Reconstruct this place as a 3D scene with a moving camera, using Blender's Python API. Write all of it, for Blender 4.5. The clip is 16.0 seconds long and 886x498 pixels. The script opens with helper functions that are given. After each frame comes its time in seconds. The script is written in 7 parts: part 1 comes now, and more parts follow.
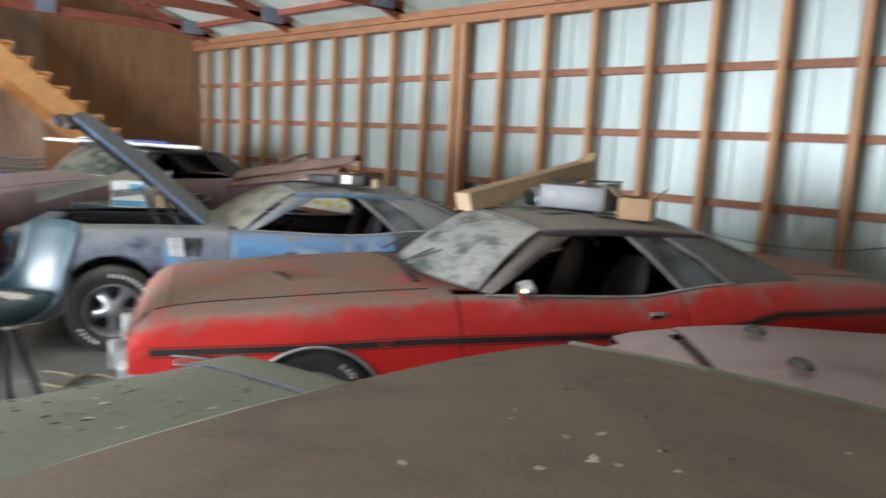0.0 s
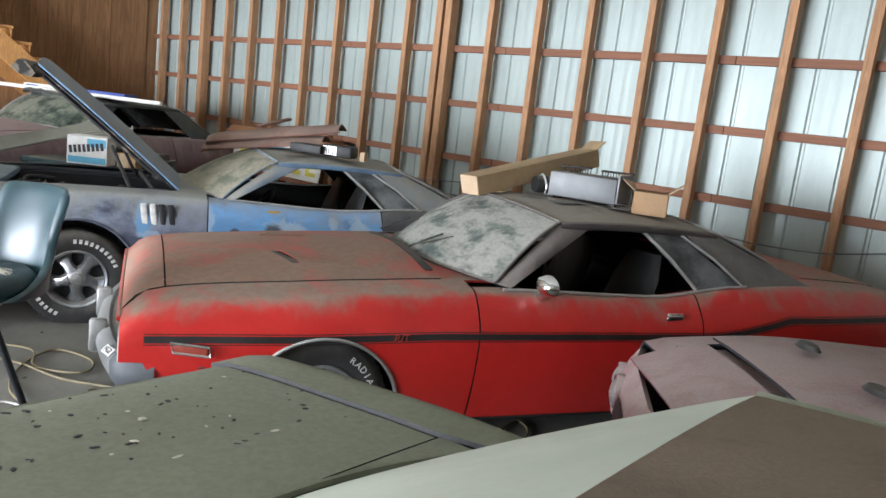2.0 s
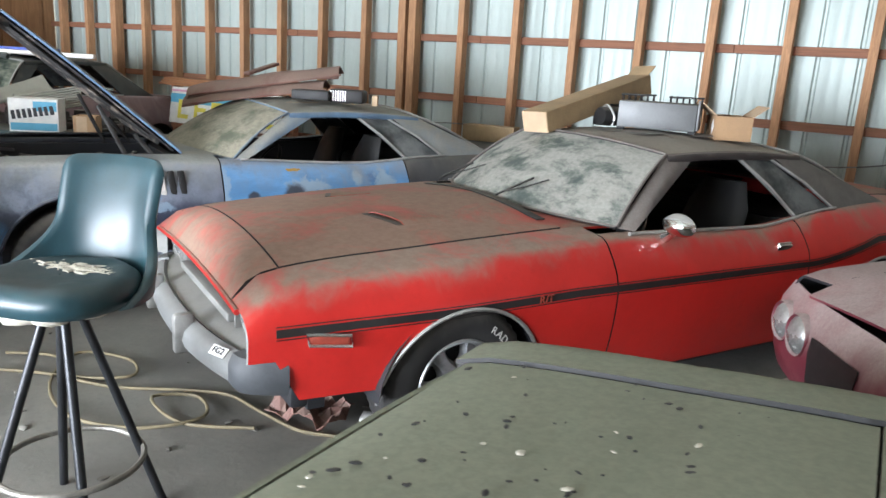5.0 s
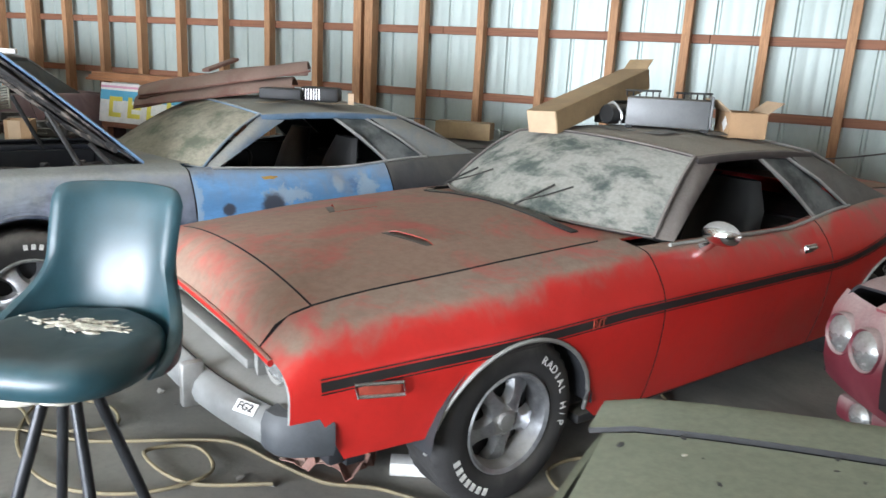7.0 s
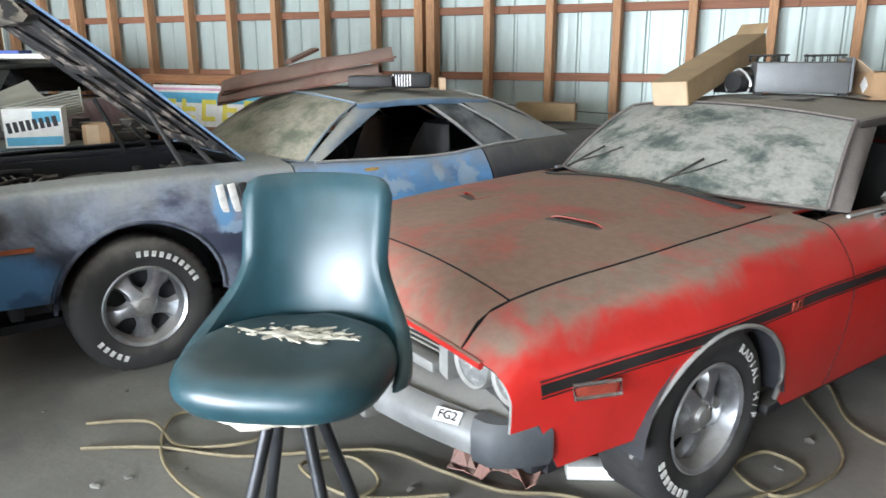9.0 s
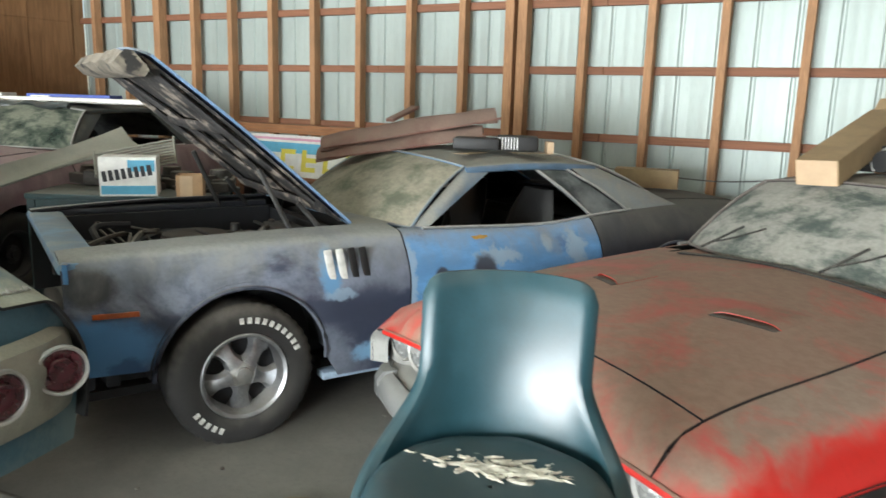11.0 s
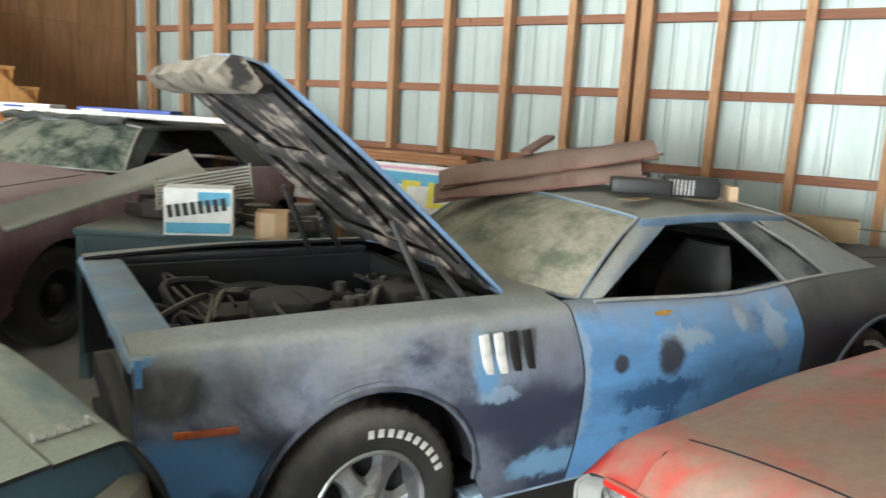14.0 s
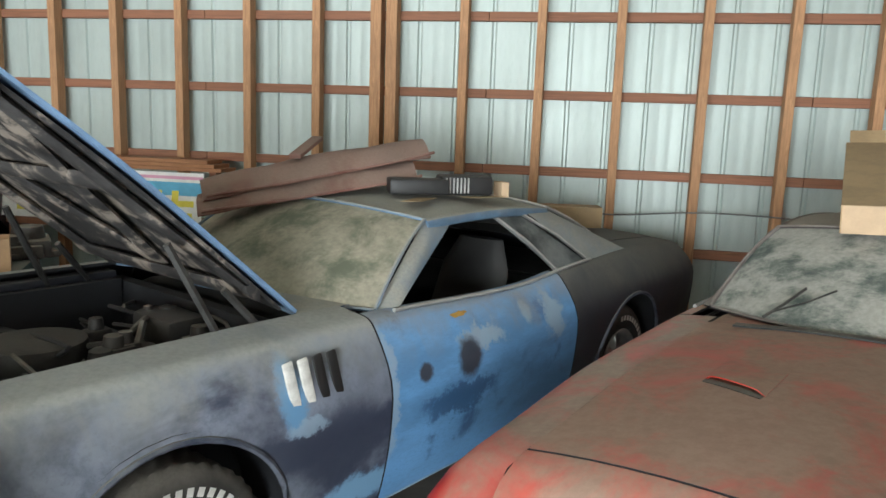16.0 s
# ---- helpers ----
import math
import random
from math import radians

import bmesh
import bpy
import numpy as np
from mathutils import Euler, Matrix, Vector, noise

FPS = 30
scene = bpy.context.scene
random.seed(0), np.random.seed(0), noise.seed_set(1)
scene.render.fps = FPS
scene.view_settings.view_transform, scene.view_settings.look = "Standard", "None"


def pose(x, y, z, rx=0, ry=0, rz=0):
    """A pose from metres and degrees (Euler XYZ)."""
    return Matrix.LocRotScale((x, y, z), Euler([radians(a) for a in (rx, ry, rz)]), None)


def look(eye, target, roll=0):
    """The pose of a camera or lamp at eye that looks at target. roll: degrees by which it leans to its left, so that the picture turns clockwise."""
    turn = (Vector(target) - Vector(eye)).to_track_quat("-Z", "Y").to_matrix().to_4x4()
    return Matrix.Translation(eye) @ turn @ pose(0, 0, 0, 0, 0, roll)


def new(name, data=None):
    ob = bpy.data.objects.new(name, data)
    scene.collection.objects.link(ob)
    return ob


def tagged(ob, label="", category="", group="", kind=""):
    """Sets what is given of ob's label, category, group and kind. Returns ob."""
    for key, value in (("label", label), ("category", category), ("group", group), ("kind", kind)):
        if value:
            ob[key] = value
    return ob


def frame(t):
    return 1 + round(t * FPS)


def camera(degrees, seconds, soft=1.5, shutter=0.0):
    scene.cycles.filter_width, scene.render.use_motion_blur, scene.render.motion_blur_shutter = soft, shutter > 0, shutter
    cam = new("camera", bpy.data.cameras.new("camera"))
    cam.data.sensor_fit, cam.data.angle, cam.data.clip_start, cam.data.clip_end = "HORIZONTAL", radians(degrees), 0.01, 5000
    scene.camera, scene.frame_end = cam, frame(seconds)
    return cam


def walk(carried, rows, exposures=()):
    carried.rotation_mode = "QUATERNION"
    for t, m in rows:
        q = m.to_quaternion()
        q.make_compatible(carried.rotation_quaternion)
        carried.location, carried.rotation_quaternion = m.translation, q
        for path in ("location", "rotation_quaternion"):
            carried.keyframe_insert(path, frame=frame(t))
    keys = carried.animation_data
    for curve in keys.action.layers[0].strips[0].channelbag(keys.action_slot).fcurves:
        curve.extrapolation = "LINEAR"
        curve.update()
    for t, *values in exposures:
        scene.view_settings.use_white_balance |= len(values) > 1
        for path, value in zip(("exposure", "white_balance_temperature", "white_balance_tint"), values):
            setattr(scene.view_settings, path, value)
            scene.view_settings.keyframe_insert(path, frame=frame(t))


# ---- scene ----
cam = camera(61.6, 16.0, 1.5, 0.4)
PATH = [
    (0, (0.15, 0.36, 1.678), (-1.241, 1.77, 1.398), 2.9),
    (0.5, (0.047, 0.338, 1.666), (-1.007, 2.024, 1.452), 6.1),
    (1, (-0.092, 0.26, 1.676), (-1.318, 1.817, 1.41), 5.8),
    (1.5, (-0.245, 0.261, 1.664), (-1.398, 1.868, 1.365), 3.5),
    (2, (-0.349, 0.266, 1.699), (-1.601, 1.788, 1.353), 6.8),
    (2.5, (-0.5, 0.202, 1.662), (-1.677, 1.776, 1.289), 5.1),
    (3, (-0.843, 0.029, 1.592), (-2.018, 1.6, 1.204), 2.2),
    (3.2, (-0.858, 0.039, 1.595), (-2.115, 1.542, 1.194), 2.7),
    (5.3, (-1.591, -0.002, 1.568), (-2.548, 1.687, 1.088), 3.0),
    (5.5, (-1.664, 0.042, 1.58), (-2.614, 1.734, 1.094), 2.2),
    (6, (-1.746, 0.12, 1.572), (-2.563, 1.888, 1.117), 1.1),
    (6.5, (-1.939, 0.119, 1.576), (-2.649, 1.921, 1.077), 0.3),
    (7, (-2.032, 0.102, 1.596), (-2.834, 1.867, 1.104), 3.0),
    (7.5, (-2.262, 0.071, 1.541), (-3.07, 1.84, 1.076), 1.0),
    (8, (-2.422, 0.094, 1.491), (-3.351, 1.794, 0.997), 2.2),
    (8.5, (-2.461, 0.072, 1.517), (-3.338, 1.79, 0.989), 3.0),
    (8.7, (-2.526, 0.055, 1.514), (-3.351, 1.8, 0.99), 0.3),
    (11, (-3.072, 0.134, 1.59), (-4.026, 1.846, 1.193), 1.7),
    (11.5, (-3.221, 0.173, 1.588), (-4.4, 1.747, 1.224), 2.9),
    (12, (-3.352, 0.299, 1.626), (-4.704, 1.741, 1.32), 2.8),
    (12.5, (-3.545, 0.373, 1.61), (-4.892, 1.811, 1.267), 2.4),
    (13, (-3.794, 0.39, 1.608), (-5.028, 1.918, 1.23), 1.1),
    (13.5, (-3.944, 0.509, 1.607), (-5.09, 2.108, 1.248), 2.0),
    (14, (-4.07, 0.671, 1.609), (-5.092, 2.354, 1.256), 3.1),
    (14.5, (-4.227, 0.726, 1.606), (-4.92, 2.568, 1.252), 1.8),
    (15, (-4.35, 0.759, 1.618), (-4.834, 2.671, 1.284), 2.3),
    (15.5, (-4.325, 0.78, 1.612), (-4.673, 2.726, 1.307), 1.8),
    (16, (-4.336, 0.787, 1.618), (-4.712, 2.723, 1.288), 2.0),
]
walk(cam, [(t, look(eye, target, roll)) for t, eye, target, roll in PATH],
     exposures=((0.0, 0.05, 6300, 17), (3.2, 0.12, 6300, 17), (5.5, 0.31, 6280, 16), (8.7, 0.31, 6250, 15), (11.0, 0.14, 6750, 11), (12.5, 0.3, 6700, 12), (14.0, 0.26, 6700, 11), (15.0, -0.1, 6650, 11), (16.0, -0.14, 6650, 11)))


# ---- light ----
def make_world():
    w = bpy.data.worlds.new("sky")
    scene.world = w
    w.use_nodes = True
    nt = w.node_tree
    sky = nt.nodes.new("ShaderNodeTexSky")
    sky.sky_type = "NISHITA"
    sky.sun_disc = False
    sky.sun_elevation, sky.sun_rotation = radians(48), radians(150)
    bg = nt.nodes["Background"]
    bg.inputs["Strength"].default_value = 0.12
    nt.links.new(sky.outputs[0], bg.inputs["Color"])


def area_light(name, m, sx, sy, watts, color):
    d = bpy.data.lights.new(name, "AREA")
    d.shape, d.size, d.size_y, d.energy, d.color = "RECTANGLE", sx, sy, watts, color
    ob = new(name, d)
    ob.matrix_world = m
    return ob


make_world()
sun = new("sun", bpy.data.lights.new("sun", "SUN"))
sun.data.energy, sun.data.angle, sun.data.color = 3.0, radians(0.5), (1.0, 0.94, 0.86)
sun.matrix_world = look((0, 0, 0), (0.35, -0.65, -0.75))
# daylight in the open vehicle door, and fill from an added, unseen end door
area_light("door_daylight", look((-6.4, -5.5, 1.25), (-6.4, 0, 1.35)), 7.4, 2.1, 2250, (0.87, 0.95, 1.0))
area_light("door_daylight", look((5.8, 1.2, 1.25), (0, 1.2, 1.35)), 3.4, 2.1, 45, (0.85, 0.95, 1.0))

# ---- materials ----
def nodes_of(name):
    m = bpy.data.materials.new(name)
    m.use_nodes = True
    return m, m.node_tree, m.node_tree.nodes["Principled BSDF"]


def tex_noise(nt, scale, detail=5, rough=0.6, stretch=None, distortion=0.0):
    tc = nt.nodes.new("ShaderNodeTexCoord")
    src = tc.outputs["Object"]
    if stretch:
        mp = nt.nodes.new("ShaderNodeMapping")
        mp.inputs["Scale"].default_value = stretch
        nt.links.new(src, mp.inputs["Vector"])
        src = mp.outputs[0]
    n = nt.nodes.new("ShaderNodeTexNoise")
    n.inputs["Scale"].default_value, n.inputs["Detail"].default_value = scale, detail
    n.inputs["Roughness"].default_value, n.inputs["Distortion"].default_value = rough, distortion
    nt.links.new(src, n.inputs["Vector"])
    return n.outputs["Fac"]


def ramp(nt, fac, lo, hi, a=0.0, b=1.0):
    r = nt.nodes.new("ShaderNodeMapRange")
    r.interpolation_type = "SMOOTHSTEP"
    for k, v in ((1, lo), (2, hi), (3, a), (4, b)):
        r.inputs[k].default_value = v
    nt.links.new(fac, r.inputs[0])
    return r.outputs[0]


def mix(nt, fac, a, b):
    m = nt.nodes.new("ShaderNodeMix")
    m.data_type = "RGBA"
    for sock, v in ((m.inputs[0], fac), (m.inputs[6], a), (m.inputs[7], b)):
        if isinstance(v, (int, float)):
            sock.default_value = v
        elif isinstance(v, tuple):
            sock.default_value = (*v[:3], 1)
        else:
            nt.links.new(v, sock)
    return m.outputs[2]


def math_node(nt, op, a, b):
    m = nt.nodes.new("ShaderNodeMath")
    m.operation = op
    m.use_clamp = True
    for sock, v in ((m.inputs[0], a), (m.inputs[1], b)):
        if isinstance(v, (int, float)):
            sock.default_value = v
        else:
            nt.links.new(v, sock)
    return m.outputs[0]


def bump(nt, bsdf, height, strength, distance=0.01):
    b = nt.nodes.new("ShaderNodeBump")
    b.inputs["Strength"].default_value, b.inputs["Distance"].default_value = strength, distance
    nt.links.new(height, b.inputs["Height"])
    nt.links.new(b.outputs[0], bsdf.inputs["Normal"])


def upward(nt, lo, hi, ragged):
    """How far a face looks up, where dust settles, with a ragged border."""
    g = nt.nodes.new("ShaderNodeNewGeometry")
    s = nt.nodes.new("ShaderNodeSeparateXYZ")
    nt.links.new(g.outputs["Normal"], s.inputs[0])
    r = nt.nodes.new("ShaderNodeMath")
    r.operation = "MULTIPLY_ADD"
    nt.links.new(ragged, r.inputs[0])
    r.inputs[1].default_value = 0.9
    nt.links.new(s.outputs[2], r.inputs[2])
    return ramp(nt, r.outputs[0], lo + 0.45, hi + 0.45)


def worn_spot(nt, col, s, z, rs, rz, tint, ragged=0.16, amount=1.0):
    """A ragged patch of another paint on a flank, s behind the nose and z above the floor."""
    tc = nt.nodes.new("ShaderNodeTexCoord")
    n = nt.nodes.new("ShaderNodeTexNoise")
    n.inputs["Scale"].default_value, n.inputs["Detail"].default_value, n.inputs["Roughness"].default_value = 13.0, 9, 0.78
    nt.links.new(tc.outputs["Object"], n.inputs["Vector"])
    off = nt.nodes.new("ShaderNodeVectorMath")
    off.operation = "MULTIPLY_ADD"
    nt.links.new(n.outputs["Color"], off.inputs[0])
    off.inputs[1].default_value = (ragged, 0, ragged)
    nt.links.new(tc.outputs["Object"], off.inputs[2])
    mp = nt.nodes.new("ShaderNodeMapping")
    mp.vector_type = "TEXTURE"
    mp.inputs["Location"].default_value = (-s + ragged / 2, 0, z + ragged / 2)
    mp.inputs["Scale"].default_value = (rs, 50, rz)
    nt.links.new(off.outputs[0], mp.inputs["Vector"])
    ln = nt.nodes.new("ShaderNodeVectorMath")
    ln.operation = "LENGTH"
    nt.links.new(mp.outputs[0], ln.inputs[0])
    return mix(nt, ramp(nt, ln.outputs["Value"], 0.62, 1.15, amount, 0.0), col, tint)


DUST = (0.27, 0.245, 0.20)


def surface(name, color, rough=0.6, metal=0.0, vary=0.25, scale=6.0, fine=90.0, relief=0.15, dust=0.0, dust_color=DUST,
            other=None, patch=(0.5, 0.62), patch_scale=2.2, coat=0.0, dust_min=None, stretch=None, lo=0.35, hi=0.85, per_piece=0.0, spots=()):
    """A surface with a broad and a fine variation, patches of another colour and dust on what looks up."""
    m, nt, b = nodes_of(name)
    broad = tex_noise(nt, scale, 6, 0.65, stretch)
    small = tex_noise(nt, fine, 4, 0.7, stretch)
    dark = tuple(c * (1 - vary) for c in color)
    lite = tuple(min(1, c * (1 + vary * 0.6)) for c in color)
    col = mix(nt, ramp(nt, broad, 0.3, 0.7), dark, lite)
    col = mix(nt, ramp(nt, small, 0.45, 0.75, 0, 0.35), col, tuple(c * (1 - vary) for c in dark))
    if other:
        pn = tex_noise(nt, patch_scale, 8, 0.62, None, 0.4)
        col = mix(nt, ramp(nt, pn, patch[0], patch[1]), col, other)
    if per_piece:
        oi = nt.nodes.new("ShaderNodeObjectInfo")
        col = mix(nt, math_node(nt, "MULTIPLY", oi.outputs["Random"], per_piece), col, tuple(c * 0.45 for c in color))
    for place in spots:
        col = worn_spot(nt, col, *place)
    rg = ramp(nt, broad, 0.3, 0.75, max(0.02, rough - 0.09), min(1, rough + 0.1))
    if dust:
        dn = tex_noise(nt, 3.1, 7, 0.68, None, 0.6)
        d = math_node(nt, "MULTIPLY", upward(nt, lo, hi, tex_noise(nt, 4.0, 4, 0.58, (1.6, 1.6, 0.5), 0.6)), ramp(nt, dn, 0.28, 0.55, max(0, dust * 1.5 - 0.75) if dust_min is None else dust_min, dust))
        dc = mix(nt, ramp(nt, small, 0.3, 0.7), tuple(c * 0.8 for c in dust_color), dust_color)
        col = mix(nt, d, col, dc)
        rr = nt.nodes.new("ShaderNodeMix")
        nt.links.new(d, rr.inputs[0])
        nt.links.new(rg, rr.inputs[2])
        rr.inputs[3].default_value = 0.92
        rg = rr.outputs[0]
        if metal:
            mm = nt.nodes.new("ShaderNodeMath")
            mm.operation = "MULTIPLY_ADD"
            nt.links.new(d, mm.inputs[0])
            mm.inputs[1].default_value, mm.inputs[2].default_value = -metal, metal
            nt.links.new(mm.outputs[0], b.inputs["Metallic"])
    nt.links.new(col, b.inputs["Base Color"])
    nt.links.new(rg, b.inputs["Roughness"])
    if metal and not dust:
        b.inputs["Metallic"].default_value = metal
    b.inputs["Coat Weight"].default_value = coat
    b.inputs["Coat Roughness"].default_value = 0.25
    if relief:
        bump(nt, b, small, relief, 0.004)
    return m


def dusty_glass(name, film, clear=0.25, scale=5.0, tint=(0.3, 0.38, 0.34), streak=None):
    """Glass under a film of dust with wiped and run-off patches."""
    m, nt, b = nodes_of(name)
    n1 = tex_noise(nt, scale, 9, 0.7, streak, 0.15)
    n2 = tex_noise(nt, scale * 9, 4, 0.6)
    keep = ramp(nt, n1, 0.36, 0.56, 1 - clear, 1.0)
    dc = mix(nt, ramp(nt, n2, 0.3, 0.7), tuple(c * 0.78 for c in film), film)
    dc = mix(nt, ramp(nt, n1, 0.34, 0.58), tint, dc)
    nt.links.new(dc, b.inputs["Base Color"])
    b.inputs["Roughness"].default_value = 0.72
    gl = nt.nodes.new("ShaderNodeBsdfPrincipled")
    gl.inputs["Base Color"].default_value = (*(min(1, c * 2.2) for c in tint), 1)
    gl.inputs["Roughness"].default_value = 0.06
    gl.inputs["Transmission Weight"].default_value = 1.0
    gl.inputs["IOR"].default_value = 1.1
    ms = nt.nodes.new("ShaderNodeMixShader")
    nt.links.new(keep, ms.inputs[0])
    nt.links.new(gl.outputs[0], ms.inputs[1])
    nt.links.new(b.outputs[0], ms.inputs[2])
    nt.links.new(ms.outputs[0], nt.nodes["Material Output"].inputs["Surface"])
    return m


def wood(name, color, grain=(9, 9, 0.7), scale=4.0, per_piece=0.35, rough=0.75):
    m, nt, b = nodes_of(name)
    g = tex_noise(nt, scale, 8, 0.7, grain, 1.4)
    k = tex_noise(nt, 1.6, 3, 0.5)
    col = mix(nt, ramp(nt, g, 0.3, 0.7), tuple(c * 0.62 for c in color), tuple(min(1, c * 1.18) for c in color))
    col = mix(nt, ramp(nt, k, 0.52, 0.7, 0, 0.6), col, tuple(c * 0.55 for c in color))
    oi = nt.nodes.new("ShaderNodeObjectInfo")
    col = mix(nt, math_node(nt, "MULTIPLY", oi.outputs["Random"], per_piece), col, tuple(c * 0.5 for c in color))
    nt.links.new(col, b.inputs["Base Color"])
    b.inputs["Roughness"].default_value = rough
    bump(nt, b, g, 0.12, 0.002)
    return m


M = {}
M["red"] = surface("red_paint", (0.53, 0.020, 0.015), 0.38, vary=0.12, scale=3, fine=22, relief=0.02, dust=0.92, dust_min=0.30, dust_color=(0.27, 0.225, 0.17), coat=0.25, lo=0.52, hi=0.98)
M["red_top"] = surface("red_paint_under_dust", (0.50, 0.03, 0.02), 0.45, vary=0.15, scale=3, fine=24, relief=0.03, dust=0.88, dust_min=0.30, dust_color=(0.25, 0.205, 0.15), lo=-0.05, hi=0.5)
M["black_stripe"] = surface("black_decal", (0.018, 0.015, 0.014), 0.5, vary=0.3, relief=0.03)
M["black"] = surface("black_trim", (0.014, 0.014, 0.014), 0.6, vary=0.3, relief=0.1, dust=0.35)
M["interior"] = surface("black_vinyl", (0.012, 0.012, 0.012), 0.55, vary=0.3, relief=0.2, dust=0.2, dust_color=(0.12, 0.115, 0.10), lo=0.2, hi=1.0)
M["chrome"] = surface("chrome", (0.75, 0.75, 0.74), 0.16, 1.0, vary=0.12, relief=0.03, dust=0.5)
M["dull_chrome"] = surface("dusty_chrome", (0.55, 0.55, 0.53), 0.38, 0.9, vary=0.25, relief=0.06, dust=0.8, dust_color=(0.30, 0.29, 0.26), lo=-0.2, hi=0.7)
M["alloy"] = surface("cast_alloy", (0.42, 0.43, 0.44), 0.36, 0.85, vary=0.3, scale=14, relief=0.08, dust=0.6)
M["rubber"] = surface("tyre_rubber", (0.024, 0.023, 0.022), 0.85, vary=0.35, scale=10, relief=0.2, dust=0.8, dust_color=(0.18, 0.165, 0.14), lo=-0.1, hi=0.9)
M["letters"] = surface("white_letters", (0.62, 0.61, 0.57), 0.7, vary=0.25, scale=25, relief=0.05)
M["blue"] = surface("blue_paint", (0.075, 0.22, 0.46), 0.45, vary=0.25, scale=3.5, relief=0.04, dust=0.85, dust_color=(0.24, 0.235, 0.21), other=(0.028, 0.07, 0.16), patch=(0.56, 0.66), patch_scale=2.6, lo=0.3, hi=0.85)
M["hood_blue"] = surface("pale_blue_hood_under_dust", (0.13, 0.22, 0.34), 0.5, vary=0.25, scale=4, relief=0.05, dust=0.8, dust_color=(0.27, 0.27, 0.245), lo=0.0, hi=0.8)
BARE, SPOT = (0.25, 0.345, 0.44), (0.045, 0.055, 0.075)
M["blue_door"] = surface("blue_door_paint", (0.12, 0.295, 0.54), 0.42, vary=0.25, scale=4, relief=0.04, dust=0.7, other=(0.05, 0.13, 0.27), patch=(0.55, 0.68), patch_scale=3.5, stretch=(0.5, 1, 1.6),
                         spots=((2.15, 0.55, 0.26, 0.07, (0.03, 0.085, 0.19), 0.3, 0.8), (2.3, 0.76, 0.17, 0.05, BARE, 0.34), (1.93, 0.70, 0.04, 0.04, SPOT, 0.05),
                                (2.20, 0.70, 0.08, 0.085, SPOT, 0.08), (2.66, 0.80, 0.04, 0.05, BARE, 0.08), (2.86, 0.76, 0.08, 0.11, BARE, 0.28), (1.755, 0.66, 0.025, 0.28, BARE, 0.16, 0.85)))
M["fender_primer"] = surface("grey_primer_over_blue", (0.185, 0.21, 0.265), 0.58, vary=0.35, scale=3.2, fine=50, relief=0.06, dust=0.85, dust_color=(0.31, 0.31, 0.28), other=(0.035, 0.044, 0.075), patch=(0.45, 0.60), patch_scale=1.7, lo=0.2, hi=0.85,
                             spots=((0.95, 0.585, 0.85, 0.085, (0.032, 0.04, 0.068), 0.08, 0.9), (1.50, 0.56, 0.24, 0.15, (0.032, 0.04, 0.068), 0.1, 0.9), (0.30, 0.52, 0.26, 0.16, (0.075, 0.22, 0.44), 0.10), (0.42, 0.40, 0.10, 0.08, (0.03, 0.085, 0.2), 0.2, 0.8),
                                    (1.31, 0.77, 0.06, 0.13, (0.12, 0.27, 0.45), 0.12), (1.36, 0.66, 0.09, 0.03, BARE, 0.14, 0.8), (1.62, 0.34, 0.20, 0.07, (0.17, 0.33, 0.5), 0.16), (0.28, 0.785, 0.12, 0.085, (0.02, 0.022, 0.03), 0.08)))
M["blue_bright"] = surface("blue_panel_paint", (0.085, 0.24, 0.48), 0.42, vary=0.25, scale=4, relief=0.04, dust=0.7, other=(0.03, 0.075, 0.17), patch=(0.53, 0.66), patch_scale=4.5)
M["primer"] = surface("grey_primer", (0.12, 0.135, 0.17), 0.62, vary=0.35, scale=3.2, fine=50, relief=0.06, dust=0.85, dust_color=(0.22, 0.22, 0.2), other=(0.026, 0.034, 0.06), patch=(0.44, 0.56), patch_scale=1.7, lo=0.35, hi=0.9)
M["primer_dark"] = surface("dark_primer", (0.028, 0.030, 0.038), 0.6, vary=0.4, scale=4, relief=0.06, dust=0.8, dust_color=(0.13, 0.125, 0.11), lo=0.1, hi=0.9)
M["bare"] = surface("sanded_paint", (0.30, 0.40, 0.50), 0.6, vary=0.3, scale=12, relief=0.08)
M["blue_dust"] = surface("blue_roof_under_dust", (0.10, 0.17, 0.25), 0.6, vary=0.3, scale=3, relief=0.06, dust=0.95, dust_color=(0.29, 0.275, 0.23), other=(0.12, 0.22, 0.33), patch=(0.54, 0.66), lo=-0.1, hi=0.9)
M["olive"] = surface("olive_paint_under_dust", (0.12, 0.135, 0.09), 0.5, vary=0.2, scale=2.5, fine=45, relief=0.04, dust=0.85, dust_color=(0.225, 0.235, 0.17), other=(0.15, 0.165, 0.11), patch=(0.45, 0.75), patch_scale=1.3, lo=0.0, hi=0.9)
M["olive_glass"] = surface("rear_glass_under_dust", (0.42, 0.45, 0.375), 0.55, vary=0.12, scale=1.4, fine=60, relief=0.03, other=(0.34, 0.37, 0.30), patch=(0.45, 0.7), patch_scale=1.0)
M["vinyl_roof"] = surface("brown_vinyl_under_dust", (0.10, 0.072, 0.05), 0.8, vary=0.2, scale=3, fine=140, relief=0.25, dust=0.75, dust_color=(0.31, 0.24, 0.175), other=(0.20, 0.11, 0.07), patch=(0.62, 0.72), patch_scale=2.0, lo=0.2, hi=0.95)
